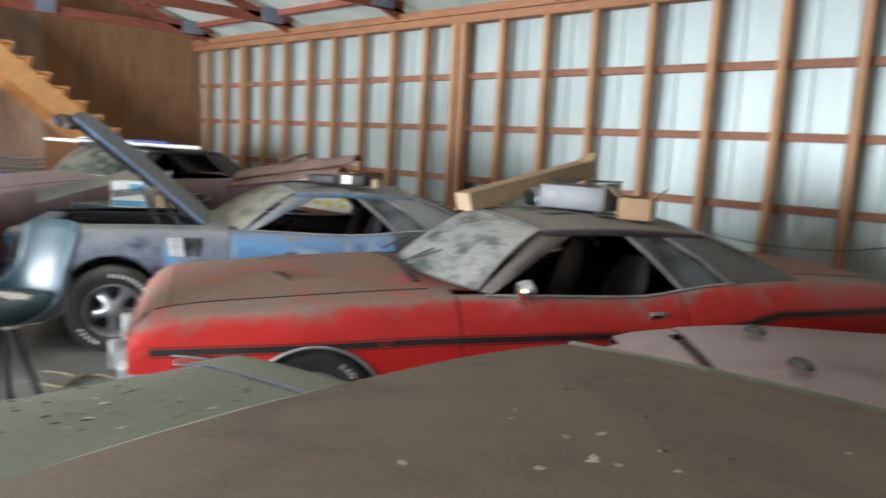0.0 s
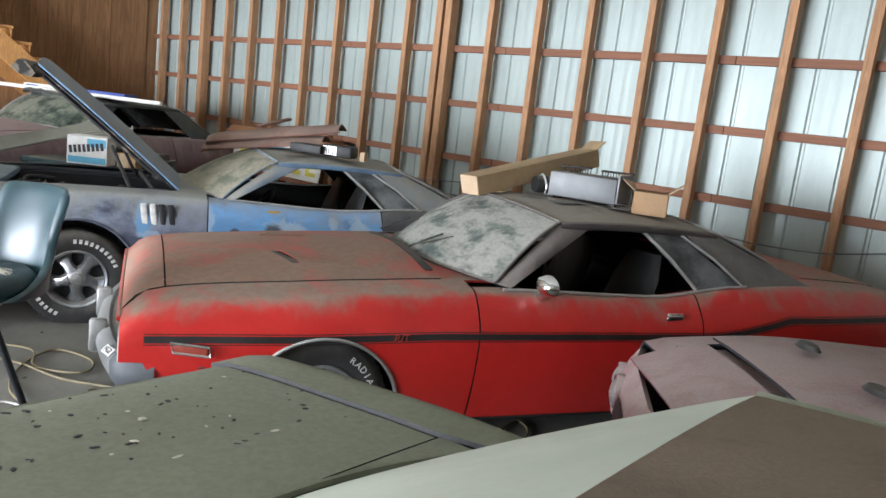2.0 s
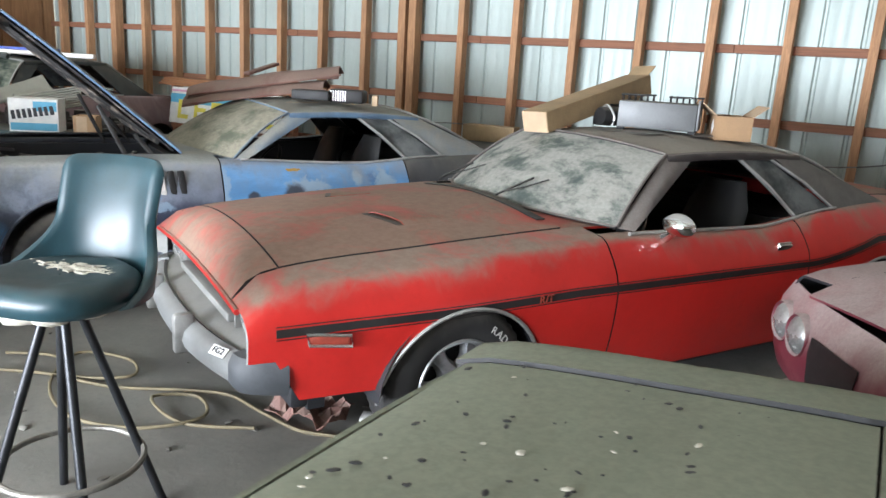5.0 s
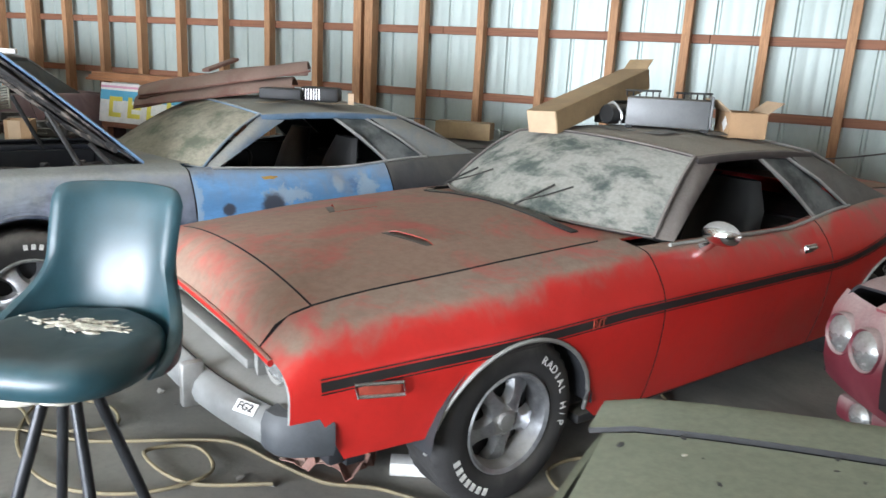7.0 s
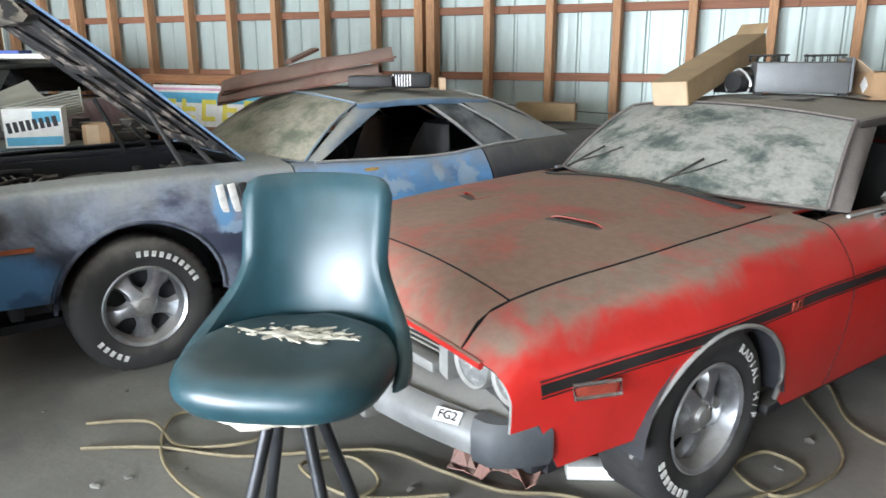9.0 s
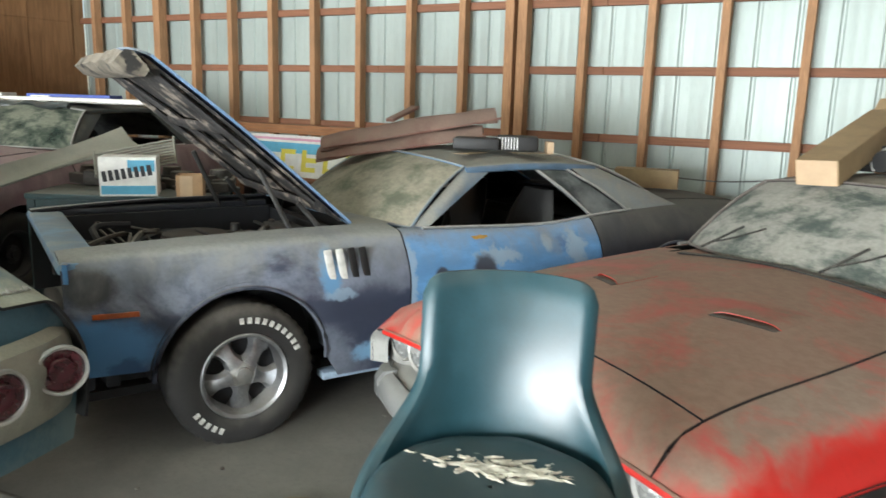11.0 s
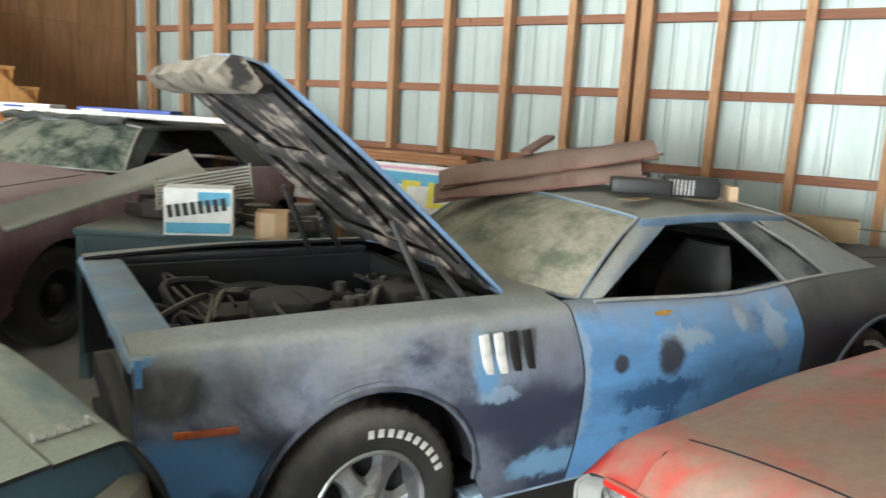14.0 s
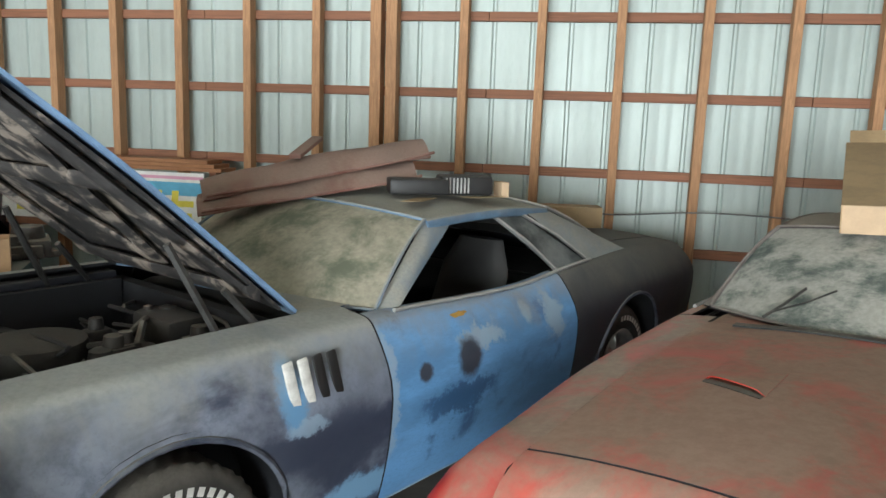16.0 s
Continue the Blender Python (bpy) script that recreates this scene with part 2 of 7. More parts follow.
M["plum"] = surface("plum_paint", (0.15, 0.028, 0.040), 0.4, vary=0.2, scale=3, relief=0.04, dust=0.90, dust_min=0.55, dust_color=(0.37, 0.295, 0.275), other=(0.24, 0.07, 0.08), patch=(0.5, 0.65), lo=-0.05, hi=0.6)
M["purple"] = surface("purple_paint", (0.12, 0.055, 0.065), 0.5, vary=0.25, scale=3, relief=0.04, dust=0.9, dust_color=(0.38, 0.29, 0.285), lo=-0.15, hi=0.9)
M["teal"] = surface("blue_green_paint", (0.05, 0.12, 0.16), 0.45, vary=0.25, scale=3, relief=0.05, dust=0.92, dust_min=0.3, dust_color=(0.36, 0.37, 0.30), other=(0.13, 0.19, 0.20), patch=(0.48, 0.64), patch_scale=2.0, lo=0.1, hi=0.8)
M["teal_stripe"] = surface("dark_stripe_under_dust", (0.02, 0.022, 0.018), 0.6, vary=0.4, scale=5, relief=0.05, dust=0.4, dust_color=(0.13, 0.13, 0.09), lo=0.1, hi=0.9)
M["pale_stripe"] = surface("pale_stripe_under_dust", (0.25, 0.26, 0.22), 0.6, vary=0.3, scale=5, relief=0.05, dust=0.6, dust_color=(0.22, 0.22, 0.16))
M["dark_car"] = surface("dark_green_paint", (0.03, 0.036, 0.034), 0.5, vary=0.3, scale=3, relief=0.05, dust=0.75, dust_color=(0.15, 0.15, 0.125))
M["lens_red"] = surface("red_lens", (0.055, 0.004, 0.010), 0.3, vary=0.3, scale=20, relief=0.03, dust=0.3, coat=0.6)
M["lens_amber"] = surface("orange_lens", (0.42, 0.10, 0.03), 0.35, vary=0.3, scale=20, relief=0.03)
M["lens_dull"] = surface("faded_red_lens", (0.30, 0.05, 0.03), 0.4, vary=0.3, scale=20, relief=0.03)
M["lamp"] = surface("headlamp_glass", (0.36, 0.37, 0.36), 0.22, 0.5, vary=0.35, scale=30, relief=0.15, dust=0.5, coat=0.3, lo=-0.3, hi=0.8)
M["shield_red"] = dusty_glass("dusty_windshield", (0.31, 0.305, 0.27), 0.38, 5.5, (0.10, 0.13, 0.115), (1, 0.7, 1.3))
M["shield_blue"] = dusty_glass("caked_windshield", (0.29, 0.265, 0.20), 0.05, 4.0, (0.10, 0.11, 0.075))
M["glass_side"] = dusty_glass("dusty_side_glass", (0.15, 0.16, 0.155), 0.35, 3.0, (0.07, 0.08, 0.08))
M["glass_teal"] = dusty_glass("dusty_rear_glass", (0.20, 0.21, 0.16), 0.45, 4.0, (0.045, 0.075, 0.06))
M["mirror_glass"] = surface("mirror_glass", (0.8, 0.8, 0.8), 0.05, 1.0, vary=0.1, relief=0)
M["engine"] = surface("greasy_iron", (0.035, 0.034, 0.032), 0.6, 0.35, vary=0.5, scale=12, relief=0.3, dust=0.55, dust_color=(0.15, 0.135, 0.115), lo=0.0, hi=0.9)
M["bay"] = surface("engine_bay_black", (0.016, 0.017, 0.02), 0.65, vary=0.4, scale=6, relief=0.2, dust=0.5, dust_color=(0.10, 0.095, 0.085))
M["hood_under"] = surface("hood_underside", (0.028, 0.026, 0.025), 0.7, vary=0.5, scale=7, relief=0.25, other=(0.20, 0.17, 0.14), patch=(0.50, 0.62), patch_scale=8)
M["stud"] = wood("fir_stud", (0.46, 0.245, 0.12))
M["girt"] = wood("fir_girt", (0.29, 0.125, 0.068), (0.7, 9, 9))
M["plate"] = wood("fir_plate", (0.38, 0.17, 0.075), (0.7, 9, 9))
M["rafter"] = wood("fir_rafter", (0.30, 0.085, 0.045), (9, 0.7, 9))
M["plywood"] = wood("plywood", (0.36, 0.19, 0.085), (5, 5, 0.5), 2.5, 0.25)
M["pale_ply"] = wood("pale_plywood", (0.50, 0.37, 0.26), (5, 5, 0.5), 2.5, 0.25)
M["stair"] = wood("stair_timber", (0.62, 0.31, 0.10), (1, 8, 1), 6.0, 0.2)
M["siding"] = surface("galvanised_siding", (0.405, 0.47, 0.44), 0.46, 0.15, vary=0.12, scale=2.0, fine=40, relief=0.03, stretch=(1, 1, 0.25))
M["siding"].node_tree.nodes["Principled BSDF"].inputs["Specular IOR Level"].default_value = 0.3
M["roofing"] = surface("galvanised_roofing", (0.74, 0.80, 0.72), 0.45, 0.2, vary=0.15, scale=2, relief=0.03)
M["gusset"] = surface("gusset_plate", (0.28, 0.33, 0.40), 0.5, 0.5, vary=0.25, scale=10, relief=0.05)
M["concrete"] = surface("dusty_floor", (0.205, 0.195, 0.17), 0.93, vary=0.22, scale=1.4, fine=35, relief=0.35, other=(0.13, 0.123, 0.107), patch=(0.5, 0.72), patch_scale=0.9)
M["card"] = surface("cardboard", (0.36, 0.225, 0.12), 0.85, vary=0.15, scale=6, fine=120, relief=0.1)
M["card_pale"] = surface("pale_cardboard", (0.46, 0.33, 0.21), 0.85, vary=0.12, scale=6, fine=120, relief=0.08)
M["card_olive"] = surface("dusty_cardboard", (0.31, 0.215, 0.115), 0.85, vary=0.2, scale=6, fine=120, relief=0.1)
M["paper"] = surface("white_paper", (0.72, 0.71, 0.67), 0.75, vary=0.12, scale=12, relief=0.04)
M["paint_blue"] = surface("printed_blue", (0.10, 0.38, 0.55), 0.6, vary=0.15, relief=0.02)
M["royal"] = surface("royal_blue_carton", (0.035, 0.07, 0.30), 0.55, vary=0.2, relief=0.03)
M["ink"] = surface("black_ink", (0.02, 0.02, 0.022), 0.6, vary=0.2, relief=0)
M["yellow"] = surface("yellow_print", (0.70, 0.60, 0.08), 0.6, vary=0.12, relief=0.02)
M["pink"] = surface("pink_print", (0.62, 0.30, 0.40), 0.6, vary=0.12, relief=0.02)
M["stool"] = surface("green_vinyl", (0.010, 0.043, 0.055), 0.40, vary=0.25, scale=5, fine=110, relief=0.06, dust=0.3, dust_color=(0.12, 0.13, 0.115), coat=0.0, lo=0.5, hi=1.1)
M["stool"].node_tree.nodes["Principled BSDF"].inputs["Specular IOR Level"].default_value = 0.62
M["foam"] = surface("torn_foam", (0.55, 0.52, 0.43), 0.95, vary=0.3, scale=25, fine=160, relief=0.5)
M["tube"] = surface("black_tube", (0.03, 0.032, 0.035), 0.4, 0.5, vary=0.3, scale=10, relief=0.05, dust=0.5)
M["tube_worn"] = surface("worn_ring", (0.20, 0.19, 0.165), 0.5, 0.5, vary=0.4, scale=14, relief=0.08, dust=0.4)
M["cord"] = surface("tan_cord", (0.185, 0.15, 0.085), 0.7, vary=0.25, scale=18, relief=0.05)
M["rusty"] = surface("rusty_brown_panel", (0.22, 0.115, 0.09), 0.75, vary=0.3, scale=4, relief=0.15, dust=0.7, dust_color=(0.27, 0.20, 0.16), other=(0.14, 0.05, 0.035), patch=(0.52, 0.66))
M["grey_unit"] = surface("grey_steel_case", (0.15, 0.155, 0.155), 0.5, 0.3, vary=0.15, scale=5, relief=0.04, dust=0.6)
M["junk"] = surface("grimy_parts", (0.055, 0.048, 0.042), 0.7, 0.2, vary=0.5, scale=9, relief=0.25, dust=0.6)
M["bench_teal"] = surface("teal_bench_paint", (0.018, 0.05, 0.054), 0.6, vary=0.3, relief=0.06, dust=0.5)
M["cloth"] = surface("grey_pink_sheet", (0.30, 0.25, 0.24), 0.9, vary=0.15, scale=3, fine=200, relief=0.2, stretch=(1, 1, 0.2))
M["white"] = surface("white_tube", (0.78, 0.77, 0.72), 0.4, vary=0.08, relief=0.02)
M["panel_grey"] = surface("dusty_grey_panel", (0.17, 0.17, 0.14), 0.75, vary=0.25, scale=5, relief=0.1, dust=0.7, dust_color=(0.25, 0.24, 0.19), lo=-0.2, hi=0.8)
M["grass"] = surface("yard_ground", (0.10, 0.13, 0.05), 0.95, vary=0.4, scale=1.5, relief=0.4, other=(0.22, 0.20, 0.15), patch=(0.5, 0.6), patch_scale=0.4)


# ---- building helpers ----
def part(name, bm, material, parent, label="", smooth=True, inner=""):
    """Links a bmesh as one mesh object under a thing or a part."""
    me = bpy.data.meshes.new(name)
    bm.to_mesh(me)
    bm.free()
    me.materials.append(M[material])
    me.materials.append(M[inner or material])
    if smooth:
        me.polygons.foreach_set("use_smooth", [True] * len(me.polygons))
        me.set_sharp_from_angle(angle=radians(38))
    ob = new(name, me)
    ob.parent = parent
    if label:
        ob["label"] = label
    return ob


def share(name, ob, parent, m, label=""):
    """Another part on the same mesh."""
    o = new(name, ob.data)
    o.parent = parent
    o.matrix_basis = m
    if label:
        o["label"] = label
    return o


def thing(name, m, label, category, group="", kind=""):
    e = new(name)
    e.empty_display_size = 0.1
    e.matrix_world = m
    return tagged(e, label, category, group, kind)


def box(bm, x0, x1, y0, y1, z0, z1, bevel=0.0, m=None):
    vs = [bm.verts.new((x, y, z)) for z in (z0, z1) for y in (y0, y1) for x in (x0, x1)]
    if m is not None:
        for v in vs:
            v.co = m @ v.co
    fs = [bm.faces.new([vs[i] for i in f]) for f in ((0, 2, 3, 1), (4, 5, 7, 6), (0, 1, 5, 4), (2, 6, 7, 3), (0, 4, 6, 2), (1, 3, 7, 5))]
    if bevel:
        es = list({e for f in fs for e in f.edges})
        bmesh.ops.bevel(bm, geom=es, offset=bevel, segments=2, affect="EDGES", profile=0.5)
    return bm


def boxed(*a, **k):
    return box(bmesh.new(), *a, **k)


def grid(bm, rows, close=False, flip=False):
    """A sheet through rows of points."""
    vv = [[bm.verts.new(p) for p in r] for r in rows]
    n = len(vv[0])
    for i in range(len(vv) - 1):
        for j in range(n if close else n - 1):
            q = [vv[i][j], vv[i + 1][j], vv[i + 1][(j + 1) % n], vv[i][(j + 1) % n]]
            bm.faces.new(q[::-1] if flip else q)
    return vv


def thicken(bm, t):
    """Gives a sheet a real thickness, inwards."""
    bm.normal_update()
    old = list(bm.faces)
    rim = [e for e in bm.edges if e.is_boundary]
    twin = {}
    for v in list(bm.verts):
        twin[v] = bm.verts.new(v.co - v.normal * t)
    for f in old:
        bm.faces.new([twin[v] for v in reversed(f.verts)]).material_index = 1
    for e in rim:
        a, b = e.link_loops[0].vert, e.link_loops[0].link_loop_next.vert
        bm.faces.new([b, a, twin[a], twin[b]]).material_index = 1
    bm.normal_update()
    return bm


def tube(bm, pts, r, n=8, closed=False, ry=None):
    """A round or oval bar along points."""
    pts = [Vector(p) for p in pts]
    rings = []
    up = Vector((0, 0, 1))
    for i, p in enumerate(pts):
        a = pts[i - 1] if (i > 0 or closed) else p
        b = pts[(i + 1) % len(pts)] if (i < len(pts) - 1 or closed) else p
        d = (b - a).normalized()
        u = up if abs(d.z) < 0.95 else Vector((0, 1, 0))
        s = d.cross(u).normalized()
        w = s.cross(d).normalized()
        rr = r[i] if isinstance(r, (list, tuple)) else r
        rings.append([p + s * math.cos(2 * math.pi * k / n) * rr + w * math.sin(2 * math.pi * k / n) * (ry or rr) for k in range(n)])
    if closed:
        rings.append(rings[0])
        vv = [[bm.verts.new(q) for q in rg] for rg in rings[:-1]]
        vv.append(vv[0])
        for i in range(len(vv) - 1):
            for j in range(n):
                bm.faces.new([vv[i][j], vv[i][(j + 1) % n], vv[i + 1][(j + 1) % n], vv[i + 1][j]])
    else:
        vv = grid(bm, rings, True, True)
        bm.faces.new(vv[0])
        bm.faces.new(vv[-1][::-1])
    return bm


def lathe(bm, profile, axis="y", n=32, centre=(0, 0, 0)):
    """Turns (radius, along) points about an axis."""
    rows = []
    for r, h in profile:
        row = []
        for k in range(n):
            a = 2 * math.pi * k / n
            c, s = r * math.cos(a), r * math.sin(a)
            p = (c, h, s) if axis == "y" else (c, s, h) if axis == "z" else (h, c, s)
            row.append(Vector(p) + Vector(centre))
        rows.append(row)
    grid(bm, rows, True, axis == "y")
    return bm


def smooth_curve(pts, n=12):
    """Points on a soft curve through the given ones."""
    P = [Vector(p) for p in pts]
    out = []
    for i in range(len(P) - 1):
        a, b, c, d = P[max(i - 1, 0)], P[i], P[i + 1], P[min(i + 2, len(P) - 1)]
        for k in range(n):
            t = k / n
            out.append(0.5 * (2 * b + (c - a) * t + (2 * a - 5 * b + 4 * c - d) * t * t + (3 * b - a - 3 * c + d) * t ** 3))
    out.append(P[-1])
    return out


def curve_of(points):
    """A soft function through (s, value) pairs."""
    xs, ys = [p[0] for p in points], [p[1] for p in points]
    n = len(xs)
    sl = [(ys[i + 1] - ys[i]) / (xs[i + 1] - xs[i]) for i in range(n - 1)]
    tg = [sl[0]] + [0 if sl[i - 1] * sl[i] <= 0 else 2 * sl[i - 1] * sl[i] / (sl[i - 1] + sl[i]) for i in range(1, n - 1)] + [sl[-1]]

    def f(x):
        if x <= xs[0]:
            return ys[0]
        if x >= xs[-1]:
            return ys[-1]
        i = max(k for k in range(n - 1) if xs[k] <= x)
        h = xs[i + 1] - xs[i]
        t = (x - xs[i]) / h
        return (ys[i] * (1 + 2 * t) * (1 - t) ** 2 + h * tg[i] * t * (1 - t) ** 2 + ys[i + 1] * t * t * (3 - 2 * t) + h * tg[i + 1] * t * t * (t - 1))
    return f


def text_mesh(body, size, depth=0.001):
    """Letters as a mesh in the xy plane, from the built-in font."""
    cu = bpy.data.curves.new("letters", "FONT")
    cu.body, cu.size, cu.extrude, cu.align_x, cu.align_y = body, size, depth, "CENTER", "CENTER"
    o = bpy.data.objects.new("letters", cu)
    me = bpy.data.meshes.new_from_object(o)
    bpy.data.objects.remove(o)
    bm = bmesh.new()
    bm.from_mesh(me)
    bpy.data.meshes.remove(me)
    return bm


# ---- the barn ----
WALL_Y, LEFT_X, RIGHT_X, BACK_Y = 6.75, -12.52, 5.9, -5.6
PLATE_Z, RIDGE_Y = 3.06, 0.5
SLOPE = 0.30


def roof_z(y):
    return PLATE_Z + 0.16 + SLOPE * (WALL_Y + 0.1 - RIDGE_Y - abs(y - RIDGE_Y))


def ribbed_sheet(width, height, rib=0.3048):
    """A metal sheet with ribs, standing in the xz plane, its good side to +y."""
    bm = bmesh.new()
    xs = [(0, 0)]
    x = 0.02
    while x < width - 0.06:
        xs += [(x, 0), (x + 0.012, 0.016), (x + 0.03, 0.016), (x + 0.042, 0)]
        for k in (0.36, 0.66):
            m = x + rib * k
            if m + 0.05 < width:
                xs += [(m, 0), (m + 0.02, 0.0025), (m + 0.035, 0)]
        x += rib
    xs.append((width, 0))
    grid(bm, [[(a, d, z) for a, d in xs] for z in (0, height / 2, height)])
    return bm


def build_floor():
    f = thing("floor", pose(0, 0, 0), "dusty grey concrete floor of the barn", "floor", kind="structure")
    bm = bmesh.new()
    nx, ny = 50, 34
    rows = [[(LEFT_X - 0.2 + (RIGHT_X - LEFT_X + 0.4) * i / nx, BACK_Y - 0.2 + (WALL_Y - BACK_Y + 0.5) * j / ny, 0) for i in range(nx + 1)] for j in range(ny + 1)]
    grid(bm, rows, flip=True)
    part("slab", bm, "concrete", f)
    g = thing("ground", pose(0, 0, 0), "grassy yard around the barn", "ground", kind="structure")
    bm = boxed(-600, 600, -600, 600, -0.3, -0.02)
    part("yard", bm, "grass", g, smooth=False)


def build_wall_north():
    w = thing("wall_north", pose(0, 0, 0), "long framed wall with galvanised metal siding", "wall", kind="structure")
    first, sheet_w = None, 0.9144
    x = LEFT_X
    while x < RIGHT_X:
        if first is None:
            first = part("metal_sheet", ribbed_sheet(sheet_w, PLATE_Z + 0.15), "siding", w)
            first.matrix_basis = pose(x, WALL_Y + 0.14, 0)
        else:
            share("metal_sheet", first, w, pose(x, WALL_Y + 0.14, 0))
        x += sheet_w
    # studs every 0.61 m, doubled and wider where the posts stand
    stud = wide = None
    for k in range(-11, 20):
        xx = -6.0 + 0.61 * k
        if xx > RIGHT_X - 0.1:
            break
        tilt = random.uniform(-0.25, 0.25)
        if k % 8 == 0:
            for dx in ((-0.07, 0.06) if k == 0 else (0.0,)):
                bw = 0.045 if k == 0 else 0.055
                if k == 0:
                    wide_ob = part("stud", boxed(-bw, bw, -0.055, 0.07, 0, PLATE_Z, 0.004), "stud", w, "heavier post of the wall frame", False)
                    wide_ob.matrix_basis = pose(xx + dx - 0.02, WALL_Y, 0, 0, tilt, 0)
                elif wide is None:
                    wide = part("stud", boxed(-bw, bw, -0.055, 0.07, 0, PLATE_Z, 0.004), "stud", w, "heavier post of the wall frame", False)
                    wide.matrix_basis = pose(xx, WALL_Y, 0, 0, tilt, 0)
                else:
                    share("stud", wide, w, pose(xx, WALL_Y, 0, 0, tilt, 0), "heavier post of the wall frame")
        elif stud is None:
            stud = part("stud", boxed(-0.034, 0.034, -0.045, 0.06, 0, PLATE_Z, 0.003), "stud", w, smooth=False)
            stud.matrix_basis = pose(xx, WALL_Y, 0, 0, tilt, 0)
        else:
            share("stud", stud, w, pose(xx + random.uniform(-0.006, 0.006), WALL_Y, 0, 0, tilt, 0))
    girt = None
    for z in (0.10, 0.68, 1.277, 1.875, 2.472):
        x = LEFT_X
        while x < RIGHT_X - 0.3:
            ln = min(2.44, RIGHT_X - x)
            if girt is None:
                girt = part("girt", boxed(0.001, 1 - 0.001, 0.062, 0.118, -0.036, 0.036, 0.003), "girt", w, smooth=False)
                girt.matrix_basis = pose(x, WALL_Y, z) @ Matrix.Diagonal((ln, 1, 1, 1))
            else:
                share("girt", girt, w, pose(x, WALL_Y, z) @ Matrix.Diagonal((ln, 1, 1, 1)))
            x += ln
    for i, (y0, y1, z0, z1) in enumerate(((-0.06, 0.10, PLATE_Z, PLATE_Z + 0.09), (-0.09, 0.12, PLATE_Z + 0.092, PLATE_Z + 0.18))):
        part("top_plate", boxed(LEFT_X, RIGHT_X, WALL_Y + y0, WALL_Y + y1, z0, z1, 0.004), "plate", w, smooth=False)


def build_roof():
    r = thing("ceiling", pose(0, 0, 0), "open gable roof of ribbed metal on timber trusses", "ceiling", kind="structure")
    bm = bmesh.new()
    pitch = 0.12
    n = int((RIGHT_X + 0.4 - LEFT_X) / pitch)
    ys = (WALL_Y + 0.5, RIDGE_Y, BACK_Y - 0.5)
    rows = []
    for y in ys:
        row = []
        for i in range(n):
            x = LEFT_X - 0.2 + i * pitch
            for dx, dz in ((0, 0), (0.05, 0), (0.065, 0.03), (0.105, 0.03)):
                row.append((x + dx, y, roof_z(y) + 0.14 + dz))
        rows.append(row)
    grid(bm, rows)
    part("roof_metal", bm, "roofing", r)
    bm = bmesh.new()
    y = WALL_Y - 0.3
    while y > BACK_Y:
        z = roof_z(y)
        a = math.degrees(math.atan(SLOPE)) * (-1 if y > RIDGE_Y else 1)
        box(bm, LEFT_X, RIGHT_X, -0.02, 0.02, 0.05, 0.138, 0, pose(0, y, z, a, 0, 0))
        y -= 0.75
    part("purlins", bm, "rafter", r, smooth=False)
    for i in range(8):
        x = LEFT_X + 0.6 + i * 2.44
        t = thing("roof_truss", pose(x, 0, 0), "reddish timber roof truss with steel gusset plates", "truss", "trusses under the roof", "structure")
        for sgn, ye in ((1, WALL_Y + 0.1), (-1, BACK_Y)):
            bm = bmesh.new()
            y0, y1 = (RIDGE_Y, ye)
            z0, z1 = roof_z(y0) - 0.04, roof_z(ye) - 0.04
            d = Vector((0, y1 - y0, z1 - z0))
            q = Matrix.Translation((0, y0, z0)) @ d.to_track_quat("Y", "Z").to_matrix().to_4x4()
            box(bm, -0.022, 0.022, 0, d.length, -0.07, 0.07, 0.003, q)
            part("rafter", bm, "rafter", t, smooth=False)
        part("tie_beam", boxed(-0.022, 0.022, BACK_Y, WALL_Y - 0.02, PLATE_Z + 0.20, PLATE_Z + 0.34, 0.003), "rafter", t, smooth=False)
        for y in (4.1, 1.9, -1.2, -3.4):
            top = roof_z(y - (1.1 if y > 0 else -1.1))
            d = Vector((0, -1.1 if y > 0 else 1.1, top - PLATE_Z - 0.3))
            q = Matrix.Translation((0.046, y, PLATE_Z + 0.27)) @ d.to_track_quat("Z", "X").to_matrix().to_4x4()
            part("web", boxed(-0.045, 0.045, -0.02, 0.02, 0, d.length, 0.003, q), "rafter", t, smooth=False)
            part("gusset", boxed(-0.03, 0.075, y - 0.13, y + 0.13, PLATE_Z + 0.22, PLATE_Z + 0.46, 0.004), "gusset", t, "blue-grey steel gusset plate", False)
        part("gusset", boxed(-0.03, 0.03, WALL_Y - 0.55, WALL_Y - 0.2, PLATE_Z + 0.22, PLATE_Z + 0.42, 0.004), "gusset", t, "blue-grey steel gusset plate", False)


